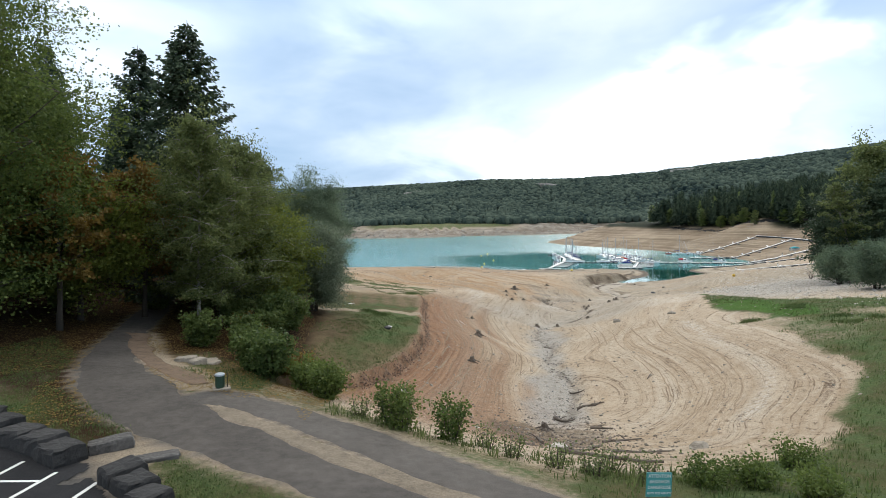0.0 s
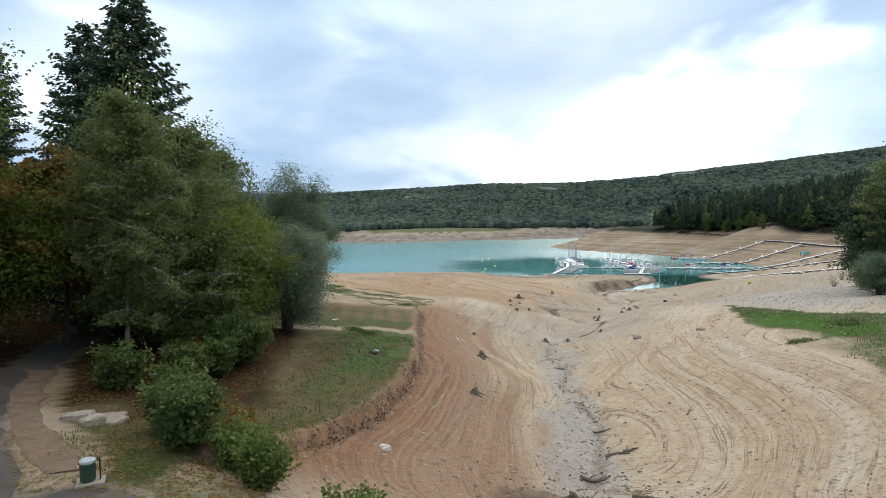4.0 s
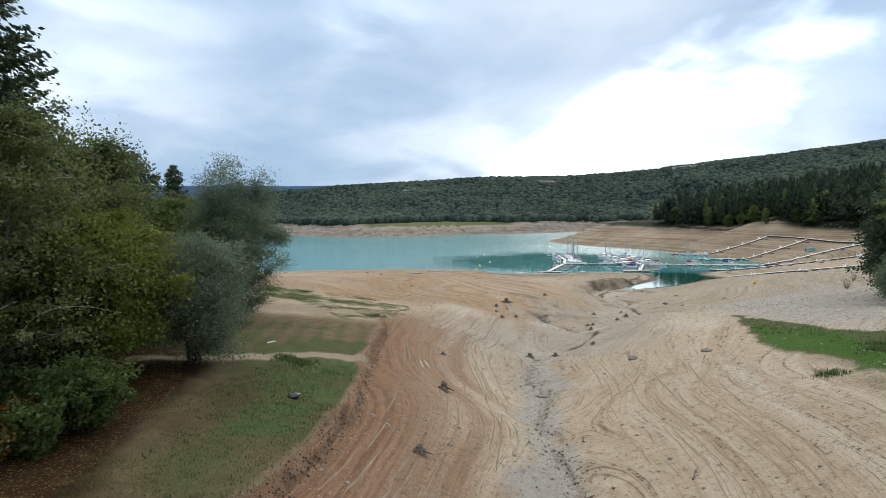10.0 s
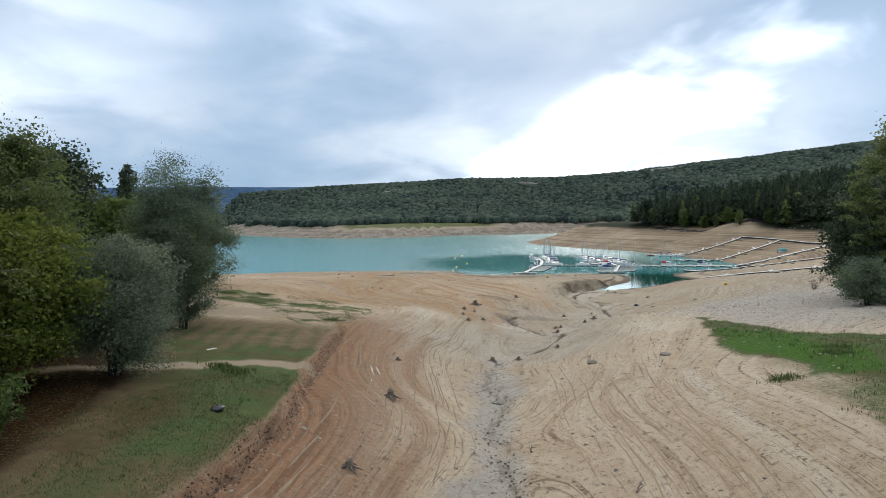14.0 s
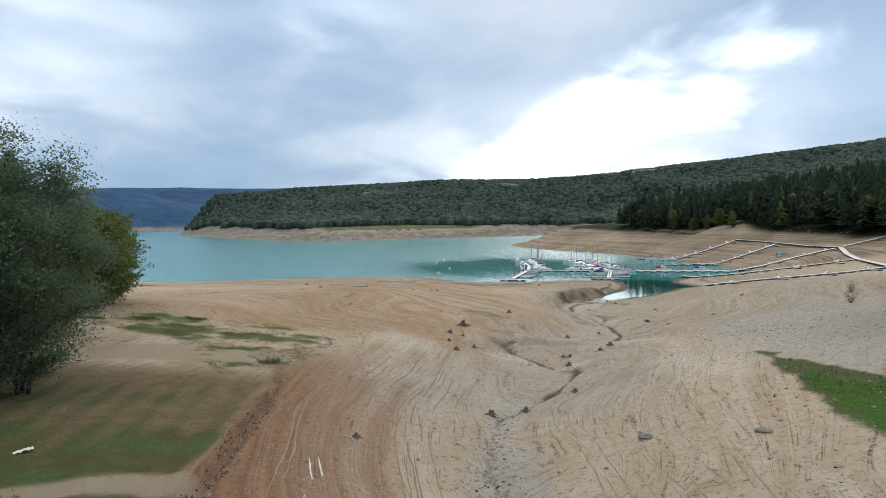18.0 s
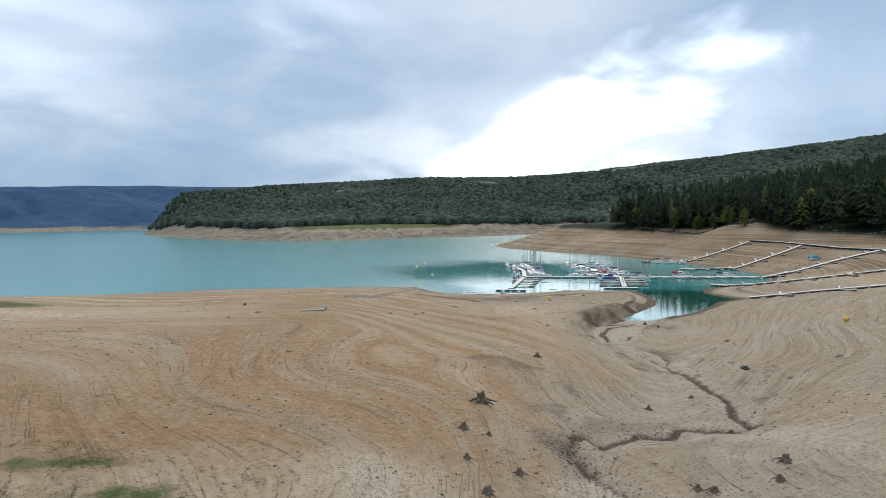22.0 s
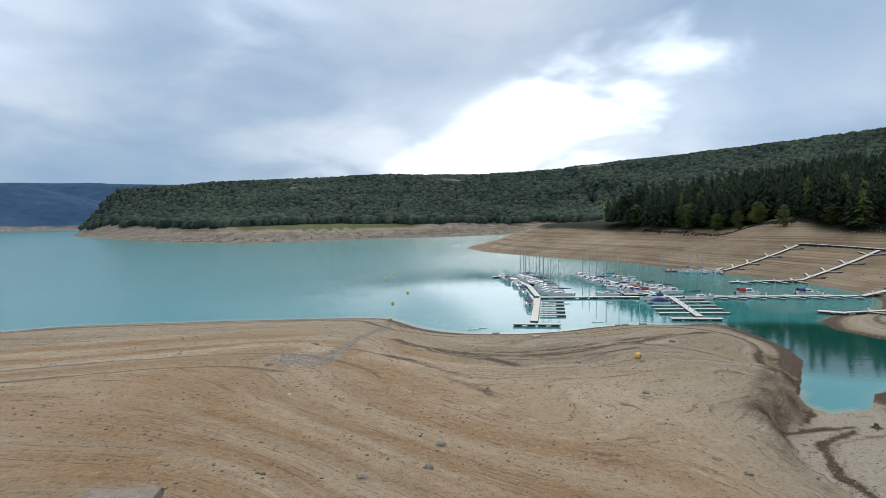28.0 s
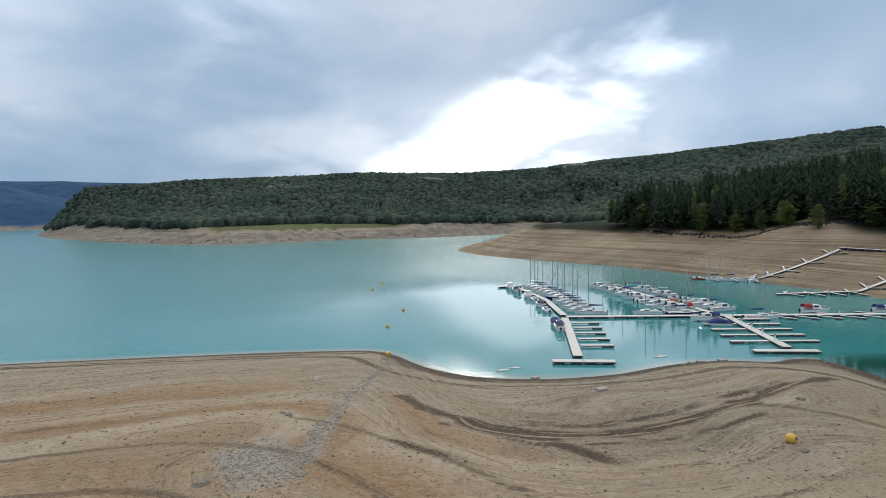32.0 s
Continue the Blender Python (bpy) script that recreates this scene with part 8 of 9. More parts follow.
ROCK_MID = plain("grey_weathered_limestone", (0.075, 0.07, 0.064), 0.92, size=1.8, vary=0.75, bump=0.9, bump_size=6)


def block_shape(rx, ry, rz, seed):
    """A roughly squared quarry block: a chipped box with uneven faces."""
    rng = np.random.default_rng(seed)
    s, rows = Shape(), []
    for z, w in ((-0.2, 1.0), (0.25, 1.04), (0.75, 1.0), (0.93, 0.95), (1.0, 0.82)):
        row = []
        for a in np.linspace(0, 2 * math.pi, 17)[:-1]:
            c, t = math.cos(a), math.sin(a)
            k = 1 / max(abs(c), abs(t)) ** 0.86
            row.append((rx * w * c * k * rng.uniform(0.92, 1.05), ry * w * t * k * rng.uniform(0.92, 1.05), rz * (z + rng.uniform(-0.05, 0.05) + 0.08 * c)))
        rows.append(row)
    s.loft(rows)
    s.add(rows[-1] + [(0, 0, rz * 1.02)], [(j, (j + 1) % 16, 16) for j in range(16)])
    return s


def boulder(x, y, rx, ry, rz, seed, mat, turn, label):
    ob = tagged(new("boulder", block_shape(rx, ry, rz, seed).mesh("boulder", mat)), label, "boulder", "car park boulders")
    moved(ob, x, y, ground_z(x, y) - 0.05, turn)


for k, (x, y, rx, ry, rz, turn) in enumerate([(-13.6, 18.6, 0.7, 0.5, 0.5, -20), (-12.4, 17.9, 0.62, 0.46, 0.52, -30), (-11.3, 17.2, 0.62, 0.45, 0.5, -25), (-10.35, 16.7, 0.58, 0.44, 0.52, -28), (-9.45, 16.05, 0.60, 0.42, 0.48, -35), (-7.15, 14.75, 0.46, 0.38, 0.44, 50), (-6.5, 14.1, 0.48, 0.38, 0.42, -40), (-5.9, 13.5, 0.44, 0.36, 0.36, -35), (-5.2, 12.8, 0.46, 0.36, 0.34, -30)]):
    boulder(x, y, rx, ry, rz, 100 + k, ROCK_DARK, turn, "dark lichen-covered limestone boulder edging the car park")
for k, (x, y, rx, ry, rz, turn) in enumerate([(-8.55, 16.75, 0.55, 0.3, 0.34, 35), (-7.05, 16.0, 0.62, 0.24, 0.16, 25)]):
    boulder(x, y, rx, ry, rz, 120 + k, ROCK_MID, turn, "long low grey boulder with a pale broken face")
for k, (x, y, rx, ry, rz, turn) in enumerate([(-11.7, 28.7, 0.5, 0.3, 0.28, 10), (-11.0, 28.3, 0.35, 0.25, 0.3, 60), (-11.3, 29.3, 0.8, 0.35, 0.1, 15), (-10.6, 28.9, 0.4, 0.3, 0.16, 80)]):
    boulder(x, y, rx, ry, rz, 130 + k, ROCK, turn, "flat grey stone lying beside the gravel shoulder")


# ---- things on the drained bed ----
def stump(x, y, size, seed, label="grey weathered tree stump with bare roots on the mud"):
    """A dead stump with a broken top and spreading roots."""
    rng = np.random.default_rng(seed)
    ob = thing("tree_stump", label, "tree stump", "dead tree stumps")
    s = Shape()
    n = 10
    rows = []
    for z, r in ((-0.1, 1.25), (0.12, 0.95), (0.35, 0.72), (0.62, 0.66)):
        rows.append([(size * 0.42 * r * rng.uniform(0.85, 1.15) * math.cos(2 * math.pi * j / n), size * 0.42 * r * rng.uniform(0.85, 1.15) * math.sin(2 * math.pi * j / n), size * (z + (rng.uniform(-0.05, 0.22) if z > 0.5 else 0))) for j in range(n)])
    s.loft(rows)
    s.add(rows[-1] + [(0, 0, size * 0.45)], [(j, (j + 1) % n, n) for j in range(n)])
    part("stump", s, DEADWOOD, ob)
    for k in range(6):
        b = k * 1.05 + rng.uniform(-0.3, 0.3)
        reach = size * rng.uniform(0.8, 1.25)
        pts = [(math.cos(b) * size * 0.25, math.sin(b) * size * 0.25, size * 0.28), (math.cos(b) * reach * 0.6, math.sin(b) * reach * 0.6, size * 0.16), (math.cos(b + 0.25) * reach, math.sin(b + 0.25) * reach, -0.04)]
        part("root", Shape().tube(pts, [size * 0.11, size * 0.07, size * 0.03], 6), DEADWOOD, ob)
    moved(ob, x, y, ground_z(x, y), rng.uniform(0, 360))


for k, (x, y, s) in enumerate([(2.9, 46.7, 0.62), (4.2, 58.9, 0.8), (15.5, 119, 1.15), (13.1, 103.4, 0.62), (15.6, 106.6, 0.5), (12.6, 107.5, 0.42), (13.1, 112.5, 0.6), (14.8, 112.0, 0.35), (26, 140.2, 0.75), (14.3, 84.2, 0.7), (6.0, 32.2, 0.6), (32.5, 106.4, 0.7), (27.1, 105.2, 0.5), (32.3, 124.5, 0.55), (25.3, 99.4, 0.6), (-16.6, 180.5, 0.6), (17.5, 85.6, 0.6), (22.8, 88.7, 0.55), (4.2, 70.6, 0.4), (26.5, 106, 0.45), (30.5, 104.2, 0.5), (58.6, 180.5, 0.7), (59.6, 177.2, 0.5), (36.0, 117.5, 0.5), (38.5, 128, 0.45)]):
    stump(x, y, s, 200 + k)


def lone_stone(x, y, rx, ry, rz, seed, mat, label, category="stone"):
    ob = tagged(new("stone", stone_shape(rx, ry, rz, seed).mesh("stone", mat)), label, category, "stones on the bed")
    moved(ob, x, y, ground_z(x, y) - 0.04, seed * 37 % 360)


for k, (x, y, r) in enumerate([(21.6, 70.4, 0.55), (26.8, 66.8, 0.42), (11.6, 25.9, 0.42), (15.0, 173.7, 0.45), (35.9, 169.2, 0.38), (9.2, 167.3, 0.4), (13.4, 169.2, 0.35), (51.5, 131, 0.4), (0.2, 202.4, 0.55), (1.3, 205.2, 0.4), (34.9, 171.3, 0.32), (40.7, 175.1, 0.35), (-1.8, 133.7, 0.4), (-3.3, 133.4, 0.35), (-13.3, 156.2, 0.4), (-10.8, 163, 0.5), (63.3, 138, 0.45), (60.8, 157, 0.5), (23.1, 191.6, 0.3), (38.8, 188, 0.4), (38.7, 204.3, 0.4), (58.5, 214.7, 0.5), (46.0, 201.4, 0.45), (-16.5, 233, 0.35), (5.0, 219, 0.5), (4.4, 220, 0.35), (9.7, 217.6, 0.3)]):
    lone_stone(x, y, r, r * 0.75, r * 0.72, 300 + k, ROCK, "grey limestone rock lying on the dry bed")
# the last row is a stand-in for a pale sheet beside the debris
for k, (x, y, r) in enumerate([(-1.8, 33.8, 0.34), (7.5, 236.4, 0.62), (2.2, 30.2, 0.2), (3.5, 188.2, 0.25), (12.0, 233, 0.3), (5.7, 26.9, 0.55)]):
    lone_stone(x, y, r, r * 0.7, r * 0.6, 340 + k, PALE_STONE, "pale limestone block on the dry bed")


def mooring_block(x, y, size, turn):
    ob = thing("mooring_block", "weathered concrete mooring block at the shore", "concrete block", "mooring blocks")
    part("block", Shape().box(-size, size, -size * 0.7, size * 0.7, -0.15, size * 0.55, 0.05), CONCRETE, ob)
    part("lifting_ring", Shape().tube([(0.12 * math.cos(a), 0, size * 0.55 + 0.12 * math.sin(a)) for a in np.linspace(-0.3, math.pi + 0.3, 8)], 0.02, 5), DEADWOOD, ob)
    moved(ob, x, y, max(ground_z(x, y), -0.1), turn)


for x, y, s, r in ((65.7, 236.2, 0.62, 5), (62.2, 236.4, 0.55, -8), (60.6, 236.2, 0.5, 10), (39.8, 223.6, 0.62, 12), (36.2, 235.2, 0.55, 30)):
    mooring_block(x, y, s, r)


def slab():
    x, y = -2.6, 163.6
    ob = thing("concrete_slab", "tilted pale concrete slab half buried in the sand", "slab")
    part("slab", Shape().box(-1.8, 1.8, -1.1, 1.1, -0.3, 0.12, 0.04), ROCK, ob)
    for s in (-1.2, 1.2):
        part("joint_bar", Shape().tube([(1.78, s * 0.7, 0.04), (1.98, s * 0.7, 0.06)], 0.03, 6), DEADWOOD, ob)
    ob.matrix_basis = pose(x, y, ground_z(x, y) + 0.10, 3, -3, -10)


slab()


def tyre(x, y):
    ob = thing("tyre", "old black car tyre lying flat in the grey mud", "tyre")
    rows = []
    for a in np.linspace(0, 2 * math.pi, 25)[:-1]:
        rows.append([((0.26 + 0.09 * math.cos(b)) * math.cos(a), (0.26 + 0.09 * math.cos(b)) * math.sin(a), 0.09 + 0.09 * math.sin(b)) for b in np.linspace(0, 2 * math.pi, 11)[:-1]])
    rows.append(rows[0])
    part("tread", Shape().loft(rows), BLACK_PLASTIC, ob, smooth=True)
    ob.matrix_basis = pose(x, y, ground_z(x, y) + 0.02, 8, 0, 0) @ Matrix.Scale(1.5, 4)


tyre(50.7, 137.7)


def log(x, y, length, r, turn, seed, mat=None, label="grey driftwood log on the pebbly stream bed"):
    rng = np.random.default_rng(seed)
    ob = thing("driftwood_log", label, "log", "driftwood")
    d = Vector((math.cos(radians(turn)), math.sin(radians(turn))))
    pts = []
    for u in np.linspace(-0.5, 0.5, 6):
        px, py = x + d.x * length * u + rng.uniform(-0.05, 0.05), y + d.y * length * u + rng.uniform(-0.05, 0.05)
        pts.append((px, py, ground_z(px, py) + r * 0.7))
    part("trunk", Shape().tube(pts, [r * (1 - 0.12 * k) for k in range(6)], 8), mat or DEADWOOD, ob)
    for k in (1, 3):
        b = rng.uniform(0, 6.28)
        part("branch", Shape().tube([pts[k], (pts[k][0] + 0.25 * math.cos(b), pts[k][1] + 0.25 * math.sin(b), pts[k][2] + 0.15), (pts[k][0] + 0.5 * math.cos(b), pts[k][1] + 0.5 * math.sin(b), pts[k][2] + 0.2)], [r * 0.4, r * 0.28, r * 0.1], 5), mat or DEADWOOD, ob)


for k, row in enumerate([(8.0, 36.4, 1.5, 0.11, 20), (10.6, 41.4, 1.3, 0.12, -15), (11.6, 42.0, 1.1, 0.1, 30), (6.4, 21.4, 3.6, 0.11, -8), (7.6, 27.8, 2.0, 0.1, 60), (9.4, 29.6, 2.2, 0.08, 12), (5.2, 29.5, 1.4, 0.09, 100), (9.4, 33.2, 1.3, 0.09, -40), (11.2, 46.8, 1.2, 0.08, 10), (8.6, 24.4, 2.6, 0.07, 15), (17, 46.9, 1.1, 0.05, 60), (4.4, 27.4, 1.2, 0.07, 25), (13.0, 54, 1.0, 0.06, 80), (12.5, 66, 0.9, 0.06, 10)]):
    log(*row, 400 + k)


def bag():
    ob = thing("rubbish_bag", "small black rubbish bag lying on the grass terrace", "bag")
    part("bag", stone_shape(0.34, 0.26, 0.26, 77, rough=0.3), BLACK_PLASTIC, ob, smooth=True)
    part("knot", Shape().tube([(0, 0, 0.2), (0.02, 0, 0.34)], [0.05, 0.02], 6), BLACK_PLASTIC, ob)
    moved(ob, -3.9, 48.5, ground_z(-3.9, 48.5) - 0.01, 30)


bag()


def plastic_sheet():
    """A crumpled pale sheet on the grass."""
    rng = np.random.default_rng(91)
    xs, ys = np.meshgrid(np.linspace(-0.36, 0.36, 9), np.linspace(-0.18, 0.18, 7))
    z = 0.05 + 0.10 * rng.random(xs.shape) * (1 - 1.4 * np.abs(xs))
    k = np.arange(xs.size).reshape(xs.shape)
    f = np.stack([k[:-1, :-1], k[:-1, 1:], k[1:, 1:], k[1:, :-1]], -1).reshape(-1, 4)
    ob = tagged(new("plastic_sheet", set_mesh("plastic_sheet", np.stack([xs, ys + 0.1 * np.sin(4 * xs), z], -1).reshape(-1, 3), f, WHITE_PAINT)), "crumpled white plastic sheet lying on the grass terrace", "sheet")
    moved(ob, SHEET_AT[0], SHEET_AT[1], ground_z(*SHEET_AT), 35)


SHEET_AT = (-8.9, 61.8)
plastic_sheet()

for k, (x, y, l, t) in enumerate(((33.2, 240.0, 2.0, 10), (35.2, 240.8, 1.6, -5), (58.8, 241.2, 2.2, 4))):
    ob = thing("floating_board", "pale drifting board at the edge of the shallows", "board", "drifting boards")
    part("plank", Shape().box(-l / 2, l / 2, -0.28, 0.28, -0.05, 0.08, 0.02), DECK, ob)
    part("batten", Shape().box(-l / 2 + 0.2, -l / 2 + 0.32, -0.26, 0.26, 0.08, 0.12), DEADWOOD, ob)
    moved(ob, x, y, 0.03, t)


# ---- pebbles, tufts and fallen leaves ----
def pebble_shapes(n):
    out = []
    for k in range(n):
        s = stone_shape(0.5, 0.4, 0.42, 500 + k, rings=2, around=6, rough=0.3)
        tris = []
        for f in s.f:
            tris += [f] if len(f) == 3 else [(f[0], f[1], f[2]), (f[0], f[2], f[3])]
        out.append((np.array(s.v), np.array(tris)))
    return out


PEBBLES = pebble_shapes(6)


def scatter(name, label, mat, x, y, sizes, seed, category="stones", sink=0.12):
    rng = np.random.default_rng(seed)
    z = ground_zs(x, y)
    rows = [(a, b, c - s * sink, s, s * rng.uniform(0.6, 1.0), rng.uniform(0, 6.3), rng.integers(6)) for a, b, c, s in zip(x, y, z, sizes)]
    tagged(scatter_mesh(name, PEBBLES, rows, mat), label, category, kind="stuff")


STONE_BROWN = plain("brown_mud_coated_stone", (0.105, 0.08, 0.058), 0.95, size=0.7, vary=0.7, bump=0.7, bump_size=8)
SOIL = plain("dark_brown_turf_soil", (0.06, 0.034, 0.022), 0.95, size=2, vary=0.4, bump=0.8, bump_size=9)


def scatter_stones():
    rng = np.random.default_rng(51)

    def field(n, x0, x1, y0, y1, keep):
        x, y = rng.uniform(x0, x1, n), rng.uniform(y0, y1, n)
        ok = keep(x, y) & (ground_zs(x, y) > 0.05)
        return x[ok], y[ok]

    x, y = field(17000, -40, 85, 28, 258, lambda a, b: (scarp_side(a, b) < -0.3) & (fbm(a, b, 22, 3, 81) > -0.1) | (b > 130) & (fbm(a, b, 15, 3, 82) > 0.15))
    scatter("bed_stones", "scattered small stones on the dry lake bed", ROCK, x, y, 0.07 + 0.30 * rng.random(len(x)) ** 3.2, 52)
    x, y = field(9000, 42, 110, 52, 200, lambda a, b: (ground_zs(a, b) > 4.2) & (ground_zs(a, b) < 13) & (fbm(a, b, 20, 3, 83) > -0.5))
    scatter("bank_rubble", "pale grey limestone rubble on the steep bank", PALE_STONE, x, y, 0.10 + 0.55 * rng.random(len(x)) ** 4, 53)
    n = 2600
    u = rng.integers(0, len(CAPE_STONES) - 1, n)
    a, b = np.array(CAPE_STONES)[u], np.array(CAPE_STONES)[u + 1]
    w = rng.random((n, 1))
    p = a + (b - a) * w + rng.normal(size=(n, 2)) * 0.55
    q = np.stack([rng.normal(3.2, 2.2, 1800), rng.normal(206, 3.2, 1800)], 1)
    p = np.concatenate([p, q])
    scatter("cape_stones", "line and patches of grey broken stones down the cape", ROCK, p[:, 0], p[:, 1], 0.06 + 0.34 * rng.random(len(p)) ** 4, 54)
    # debris in the stream bed
    k = 5200
    line = np.array(RILL_HIGH[::-1] + RILL[::-1])
    u = rng.integers(0, len(line) - 1, k)
    p = line[u] + (line[u + 1] - line[u]) * rng.random((k, 1)) + rng.normal(size=(k, 2)) * 0.8
    far = p[:, 1] > 85
    sizes = 0.05 + 0.25 * rng.random(k) ** 3
    scatter("stream_clods", "dark clods along the dried stream", ROCK_DARK, p[far, 0], p[far, 1], sizes[far] * 0.6, 55)
    dark = ~far & (rng.random(k) < 0.45)
    scatter("stream_pebbles", "pale and pinkish pebbles strewn along the dry stream", ROCK, p[~far & ~dark, 0] + rng.normal(0, 0.7, (~far & ~dark).sum()), p[~far & ~dark, 1], sizes[~far & ~dark], 61)
    scatter("stream_twigs", "dark broken stones and wood bits in the dry stream", ROCK_DARK, p[dark, 0], p[dark, 1], sizes[dark] * 0.8, 64)
    p = np.stack([rng.normal(7, 2.6, 1800), rng.normal(30, 3.2, 1800)], 1)
    scatter("driftwood_litter", "dark flood litter and broken wood below the bank", DEADWOOD, p[:, 0], p[:, 1], 0.04 + 0.2 * rng.random(1800) ** 3, 56)
    x, y = field(5000, -4, 12, 26, 100, lambda a, b: (scarp_side(a, b) < -0.2) & (a < 7))
    scatter("red_slope_pebbles", "grey-brown pebbles on the reddish cut slope", ROCK, x, y, 0.03 + 0.12 * rng.random(len(x)) ** 3, 57)
    # larger stones, sparse over the dome and thicker towards the cape
    x, y = field(15000, -60, 60, 104, 258, lambda a, b: (fbm(a, b, 12, 4, 84) + 0.3 * sstep(150, 200, b) > 0.08))
    scatter("dome_stones", "brown and grey stones strewn over the sandy dome", STONE_BROWN, x, y, 0.10 + 0.36 * rng.random(len(x)) ** 2.4, 59, sink=0.25)
    x, y = field(2600, 8, 60, 60, 130, lambda a, b: fbm(a, b, 9, 4, 85) > 0.12)
    scatter("bay_stones", "dark stones and clods in the dry bay", STONE_BROWN, x, y, 0.07 + 0.26 * rng.random(len(x)) ** 3, 60, sink=0.25)
    # rubble and a low stone bank on the slope under the pines
    u = rng.random(900)
    x = np.interp(u, [0, 0.4, 0.75, 1], [168, 183, 193.5, 208]) + rng.normal(0, 1.0, 900)
    y = np.interp(u, [0, 0.4, 0.75, 1], [425, 346, 331, 316]) + rng.normal(0, 1.6, 900)
    scatter("stone_bank", "dark rough stone bank at the foot of the pine wood", ROCK_DARK, x, y, 0.6 + 1.3 * rng.random(900) ** 2, 62)
    x, y = rng.uniform(145, 200, 2600), rng.uniform(215, 420, 2600)
    ok = (ground_zs(x, y) > 1.5) & (ground_zs(x, y) < 16) & (fbm(x, y, 30, 4, 86) > 0.12)
    scatter("slope_rubble", "grey rubble strewn on the bare far slope", ROCK, x[ok], y[ok], 0.3 + 0.9 * rng.random(ok.sum()) ** 3, 63)
    # clods along the foot of the turf scarp
    sy = rng.uniform(28, 82, 1500)
    sx = np.interp(sy, [p[1] for p in SCARP], [p[0] for p in SCARP]) + rng.normal(0.2, 0.22, 1500)
    scatter("scarp_clods", "dark clods of turf and soil along the cut edge", SOIL, sx, sy, 0.04 + 0.14 * rng.random(1500) ** 2, 58)


scatter_stones()


def blades(name, label, mat, x, y, height, seed, per=7, category="grass"):
    """Tufts of bent blades."""
    rng = np.random.default_rng(seed)
    n = len(x) * per
    bx, by = np.repeat(x, per) + rng.normal(0, 0.10, n), np.repeat(y, per) + rng.normal(0, 0.10, n)
    bz = ground_zs(bx, by)
    a = rng.uniform(0, 6.283, n)
    h = np.repeat(height, per) * rng.uniform(0.5, 1.2, n)
    lean = h * rng.uniform(0.2, 0.8, n)
    w = 0.012 + 0.02 * h
    dx, dy = np.cos(a), np.sin(a)
    base = np.stack([bx, by, bz - 0.02], 1)
    side = np.stack([-dy * w, dx * w, 0 * w], 1)
    tip = base + np.stack([dx * lean, dy * lean, h], 1)
    midp = base + np.stack([dx * lean * 0.35, dy * lean * 0.35, h * 0.62], 1)
    v = np.stack([base - side, base + side, midp + side * 0.7, tip, midp - side * 0.7], 1).reshape(-1, 3)
    k = np.arange(n) * 5
    f = np.concatenate([np.stack([k, k + 1, k + 2], 1), np.stack([k, k + 2, k + 4], 1), np.stack([k + 4, k + 2, k + 3], 1)])
    tagged(new(name, set_mesh(name, v, f, mat, False)), label, category, kind="stuff")


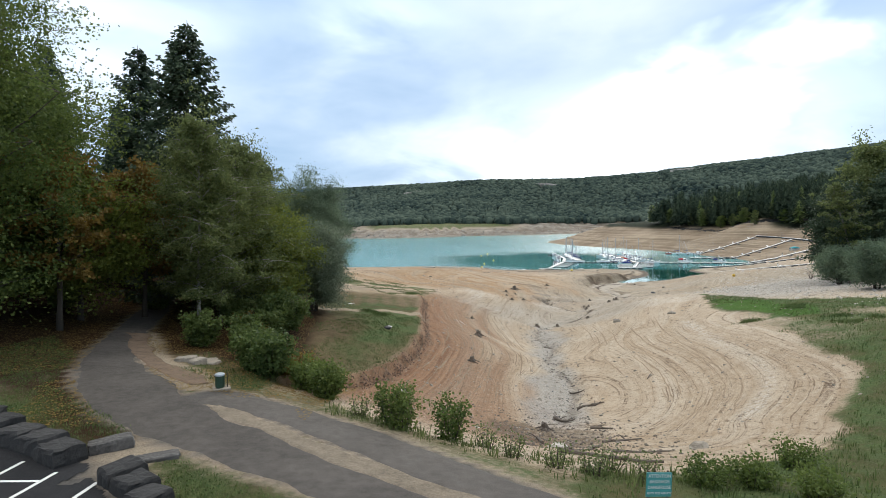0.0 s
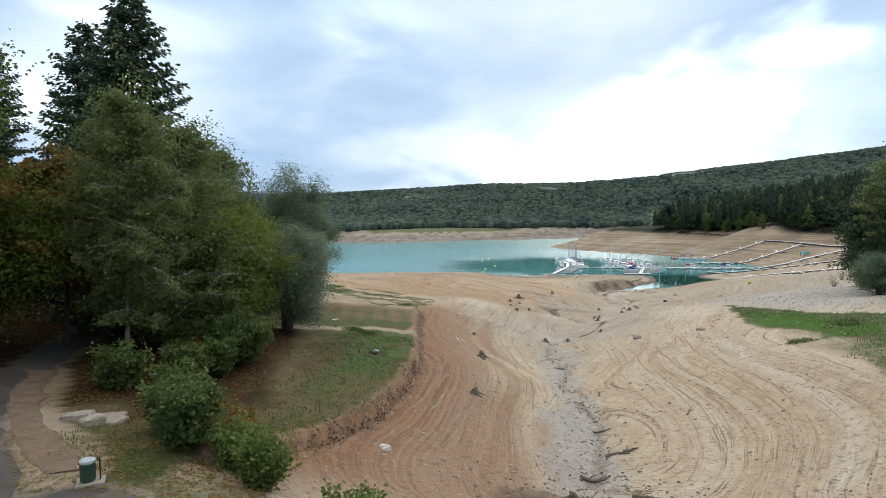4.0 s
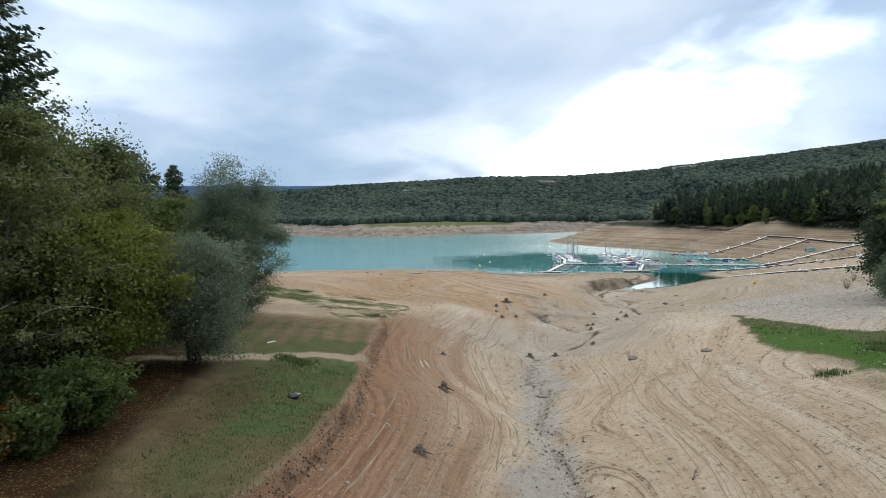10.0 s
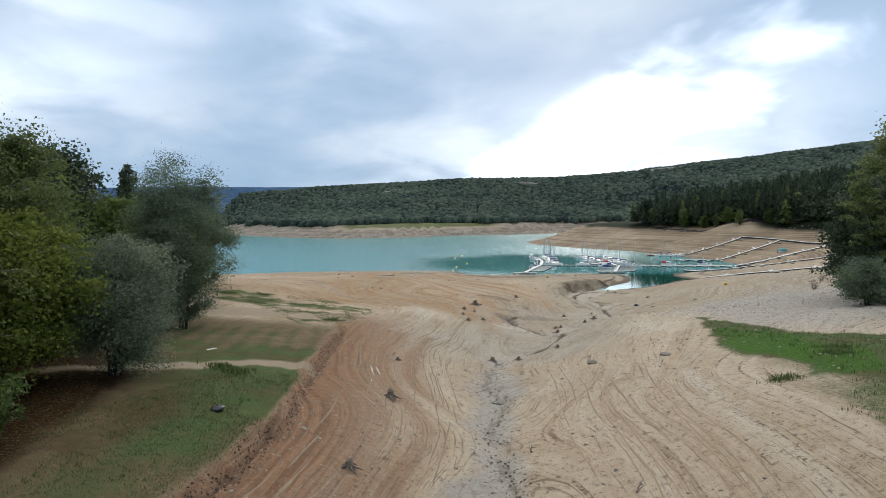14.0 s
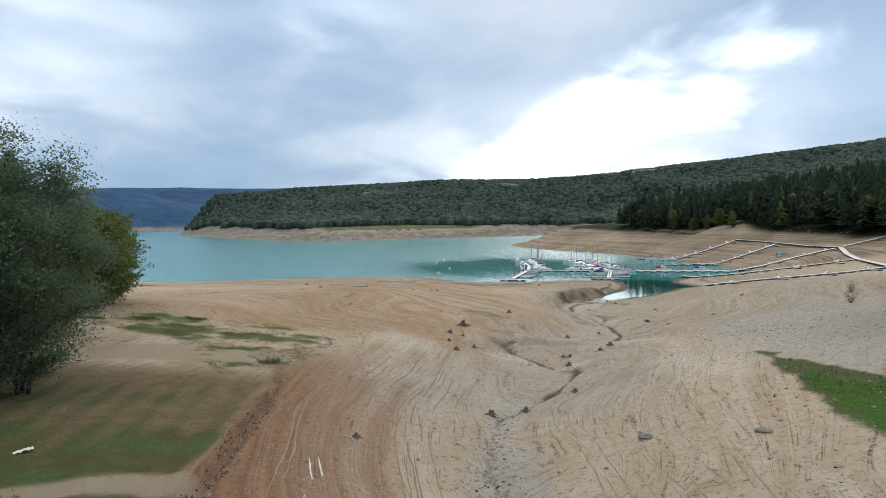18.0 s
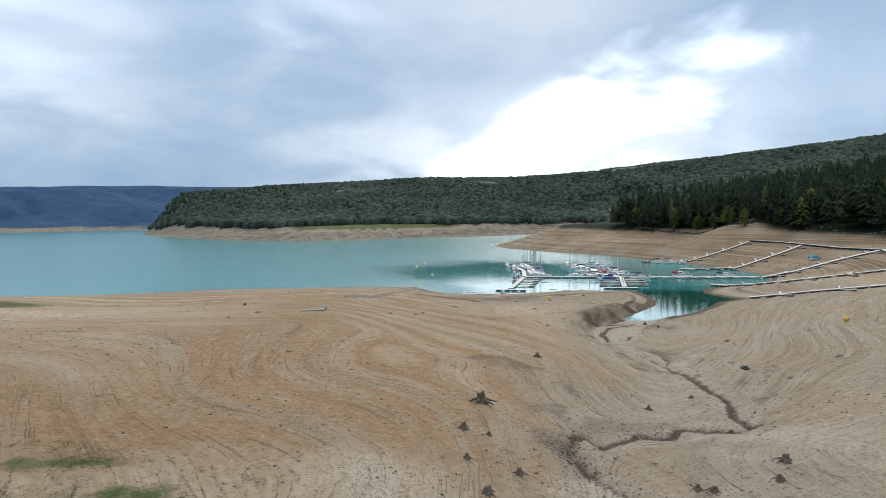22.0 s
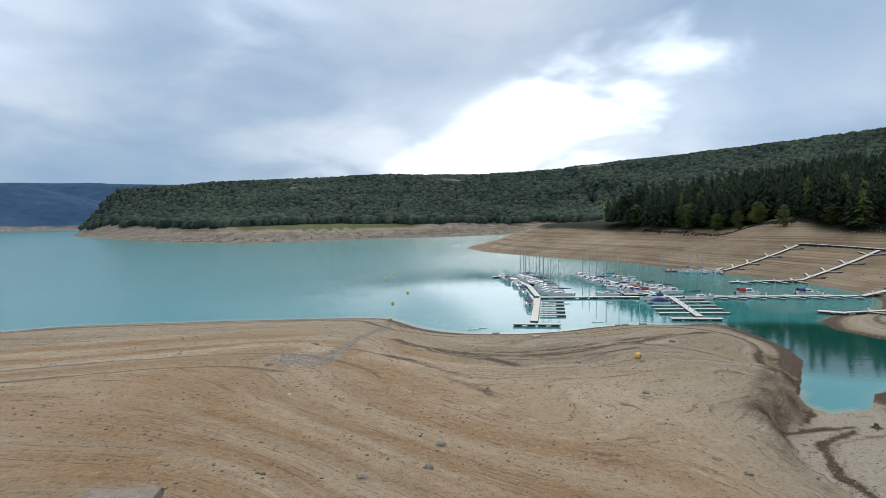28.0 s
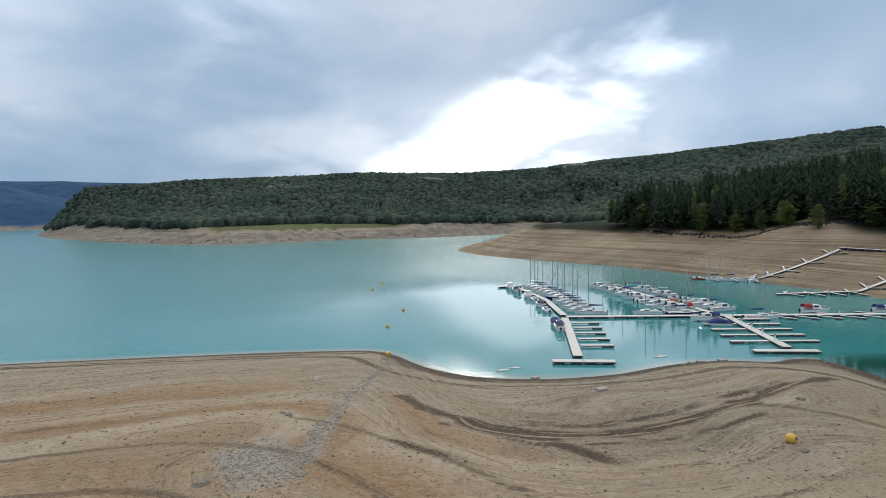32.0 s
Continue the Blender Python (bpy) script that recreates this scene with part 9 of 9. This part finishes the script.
def grow_grass():
    rng = np.random.default_rng(61)
    n = 26000
    x, y = rng.uniform(-14, 0, n), rng.uniform(24, 90, n)
    ok = (scarp_side(x, y) > 0.1) & ~inside(x, y, WOODLAND) & (fbm(x, y, 5, 3, 90) > np.where(y < 60, -0.3 + 0.06 * scarp_side(x, y), 9)) & (y < 60)
    for line, half in SAND_PATHS:
        ok &= line_distance(x, y, line)[0] > half
    ok &= (line_distance(x, y, ROAD)[0] > 2.4) & (line_distance(x, y, BRANCH)[0] > 1.5)
    blades("terrace_grass", "short grass of the lakeside terrace", GRASS, x[ok], y[ok], 0.05 + 0.09 * rng.random(ok.sum()), 62, 4)
    x, y = rng.uniform(-20, 1, 26000), rng.uniform(12, 34, 26000)
    left = inside(x, y, [(-22, 34), (-16.5, 28), (-13.8, 22.4), (-9.4, 18.8), (-8.3, 17.3), (-9.0, 16.5), (-12.6, 18.3), (-30, 26)]) | inside(x, y, [(-6.8, 16.2), (-5.3, 15.3), (-3.7, 14.2), (-2.4, 13.4), (-1.5, 10), (-5.6, 12)])
    blades("verge_grass", "mown grass of the path verges", GRASS, x[left], y[left], 0.03 + 0.07 * rng.random(left.sum()), 63)
    x, y = rng.uniform(3, 62, 34000), rng.uniform(12, 88, 34000)
    ok = inside(x, y, RIGHT_GRASS) & ((y < 38) | (fbm(x, y, 14, 4, 61) > 0.0))
    blades("bank_grass", "rough green grass on the bank", GRASS, x[ok], y[ok], 0.08 + 0.25 * rng.random(ok.sum()) ** 2, 64, 4)
    x, y = rng.uniform(-33, 6, 30000), rng.uniform(79, 110, 30000)
    ok = inside(x, y, [(-24, 101), (-17, 102.5), (-9.2, 105.5), (-2.6, 104), (-0.4, 98.5), (-0.4, 90), (-3, 80), (-6, 79), (-10, 84.5), (-16, 90), (-21, 94)]) & (fbm(x, y, 2.4, 3, 63) > 0.12)
    blades("patch_grass", "patchy sprouting grass on the sand", GRASS, x[ok], y[ok], 0.04 + 0.08 * rng.random(ok.sum()) ** 2, 65)
    cx, cy = np.array([(38, 62), (36.5, 60), (34.5, 50.5), (33, 47.2), (36, 47.4), (29.5, 55.4), (-6.3, 56.4), (-5.4, 56.0), (-3.6, 84.0), (-20, 100), (-16, 103), (-24, 97)]).T
    x, y = np.repeat(cx, 130) + rng.normal(0, 0.55, 130 * len(cx)), np.repeat(cy, 130) + rng.normal(0, 0.45, 130 * len(cx))
    blades("rush_clumps", "dark green rush clumps on the bank", GRASS, x, y, 0.12 + 0.2 * rng.random(len(x)), 66, 5)
    # small plants along the bank edge above the bay
    u = rng.random(420)
    x = np.interp(u, [0, 0.35, 0.7, 1], [-4, 1.5, 6, 13]) + rng.normal(0, 0.5, 420)
    y = np.interp(u, [0, 0.35, 0.7, 1], [22.2, 19.4, 17.4, 19.4]) + rng.normal(0, 0.6, 420)
    ok = (line_distance(x, y, BRANCH)[0] > 1.4)
    blades("bank_weeds", "straggly dry weeds along the top of the bank", LEAF_OLIVE, x[ok], y[ok], 0.08 + 0.4 * rng.random(ok.sum()) ** 4, 67, 6)


grow_grass()


def fallen_leaves():
    rng = np.random.default_rng(71)
    n = 70000
    x, y = rng.uniform(-24, -2, n), rng.uniform(16, 52, n)
    d, half = line_distance(x, y, ROAD)
    ok = (d > half * 0.9) & (inside(x, y, WOODLAND) | ((x < -4) & (y > 17) & (y < 34)) & (fbm(x, y, 4, 3, 95) > -0.1)) & ~inside(x, y, PARKING)
    x, y = x[ok], y[ok]
    c = np.stack([x, y, ground_zs(x, y) + 0.02], 1)
    v, f = leaf_cards(c, 0.10, rng)
    v[:, 2] = np.repeat(c[:, 2], 4) + np.abs(v[:, 2] - np.repeat(c[:, 2], 4)) * 0.4
    tagged(new("fallen_leaves", set_mesh("fallen_leaves", v, f, LEAF_RUST, False)), "brown and orange fallen leaves under the trees", "leaves", kind="stuff")


fallen_leaves()
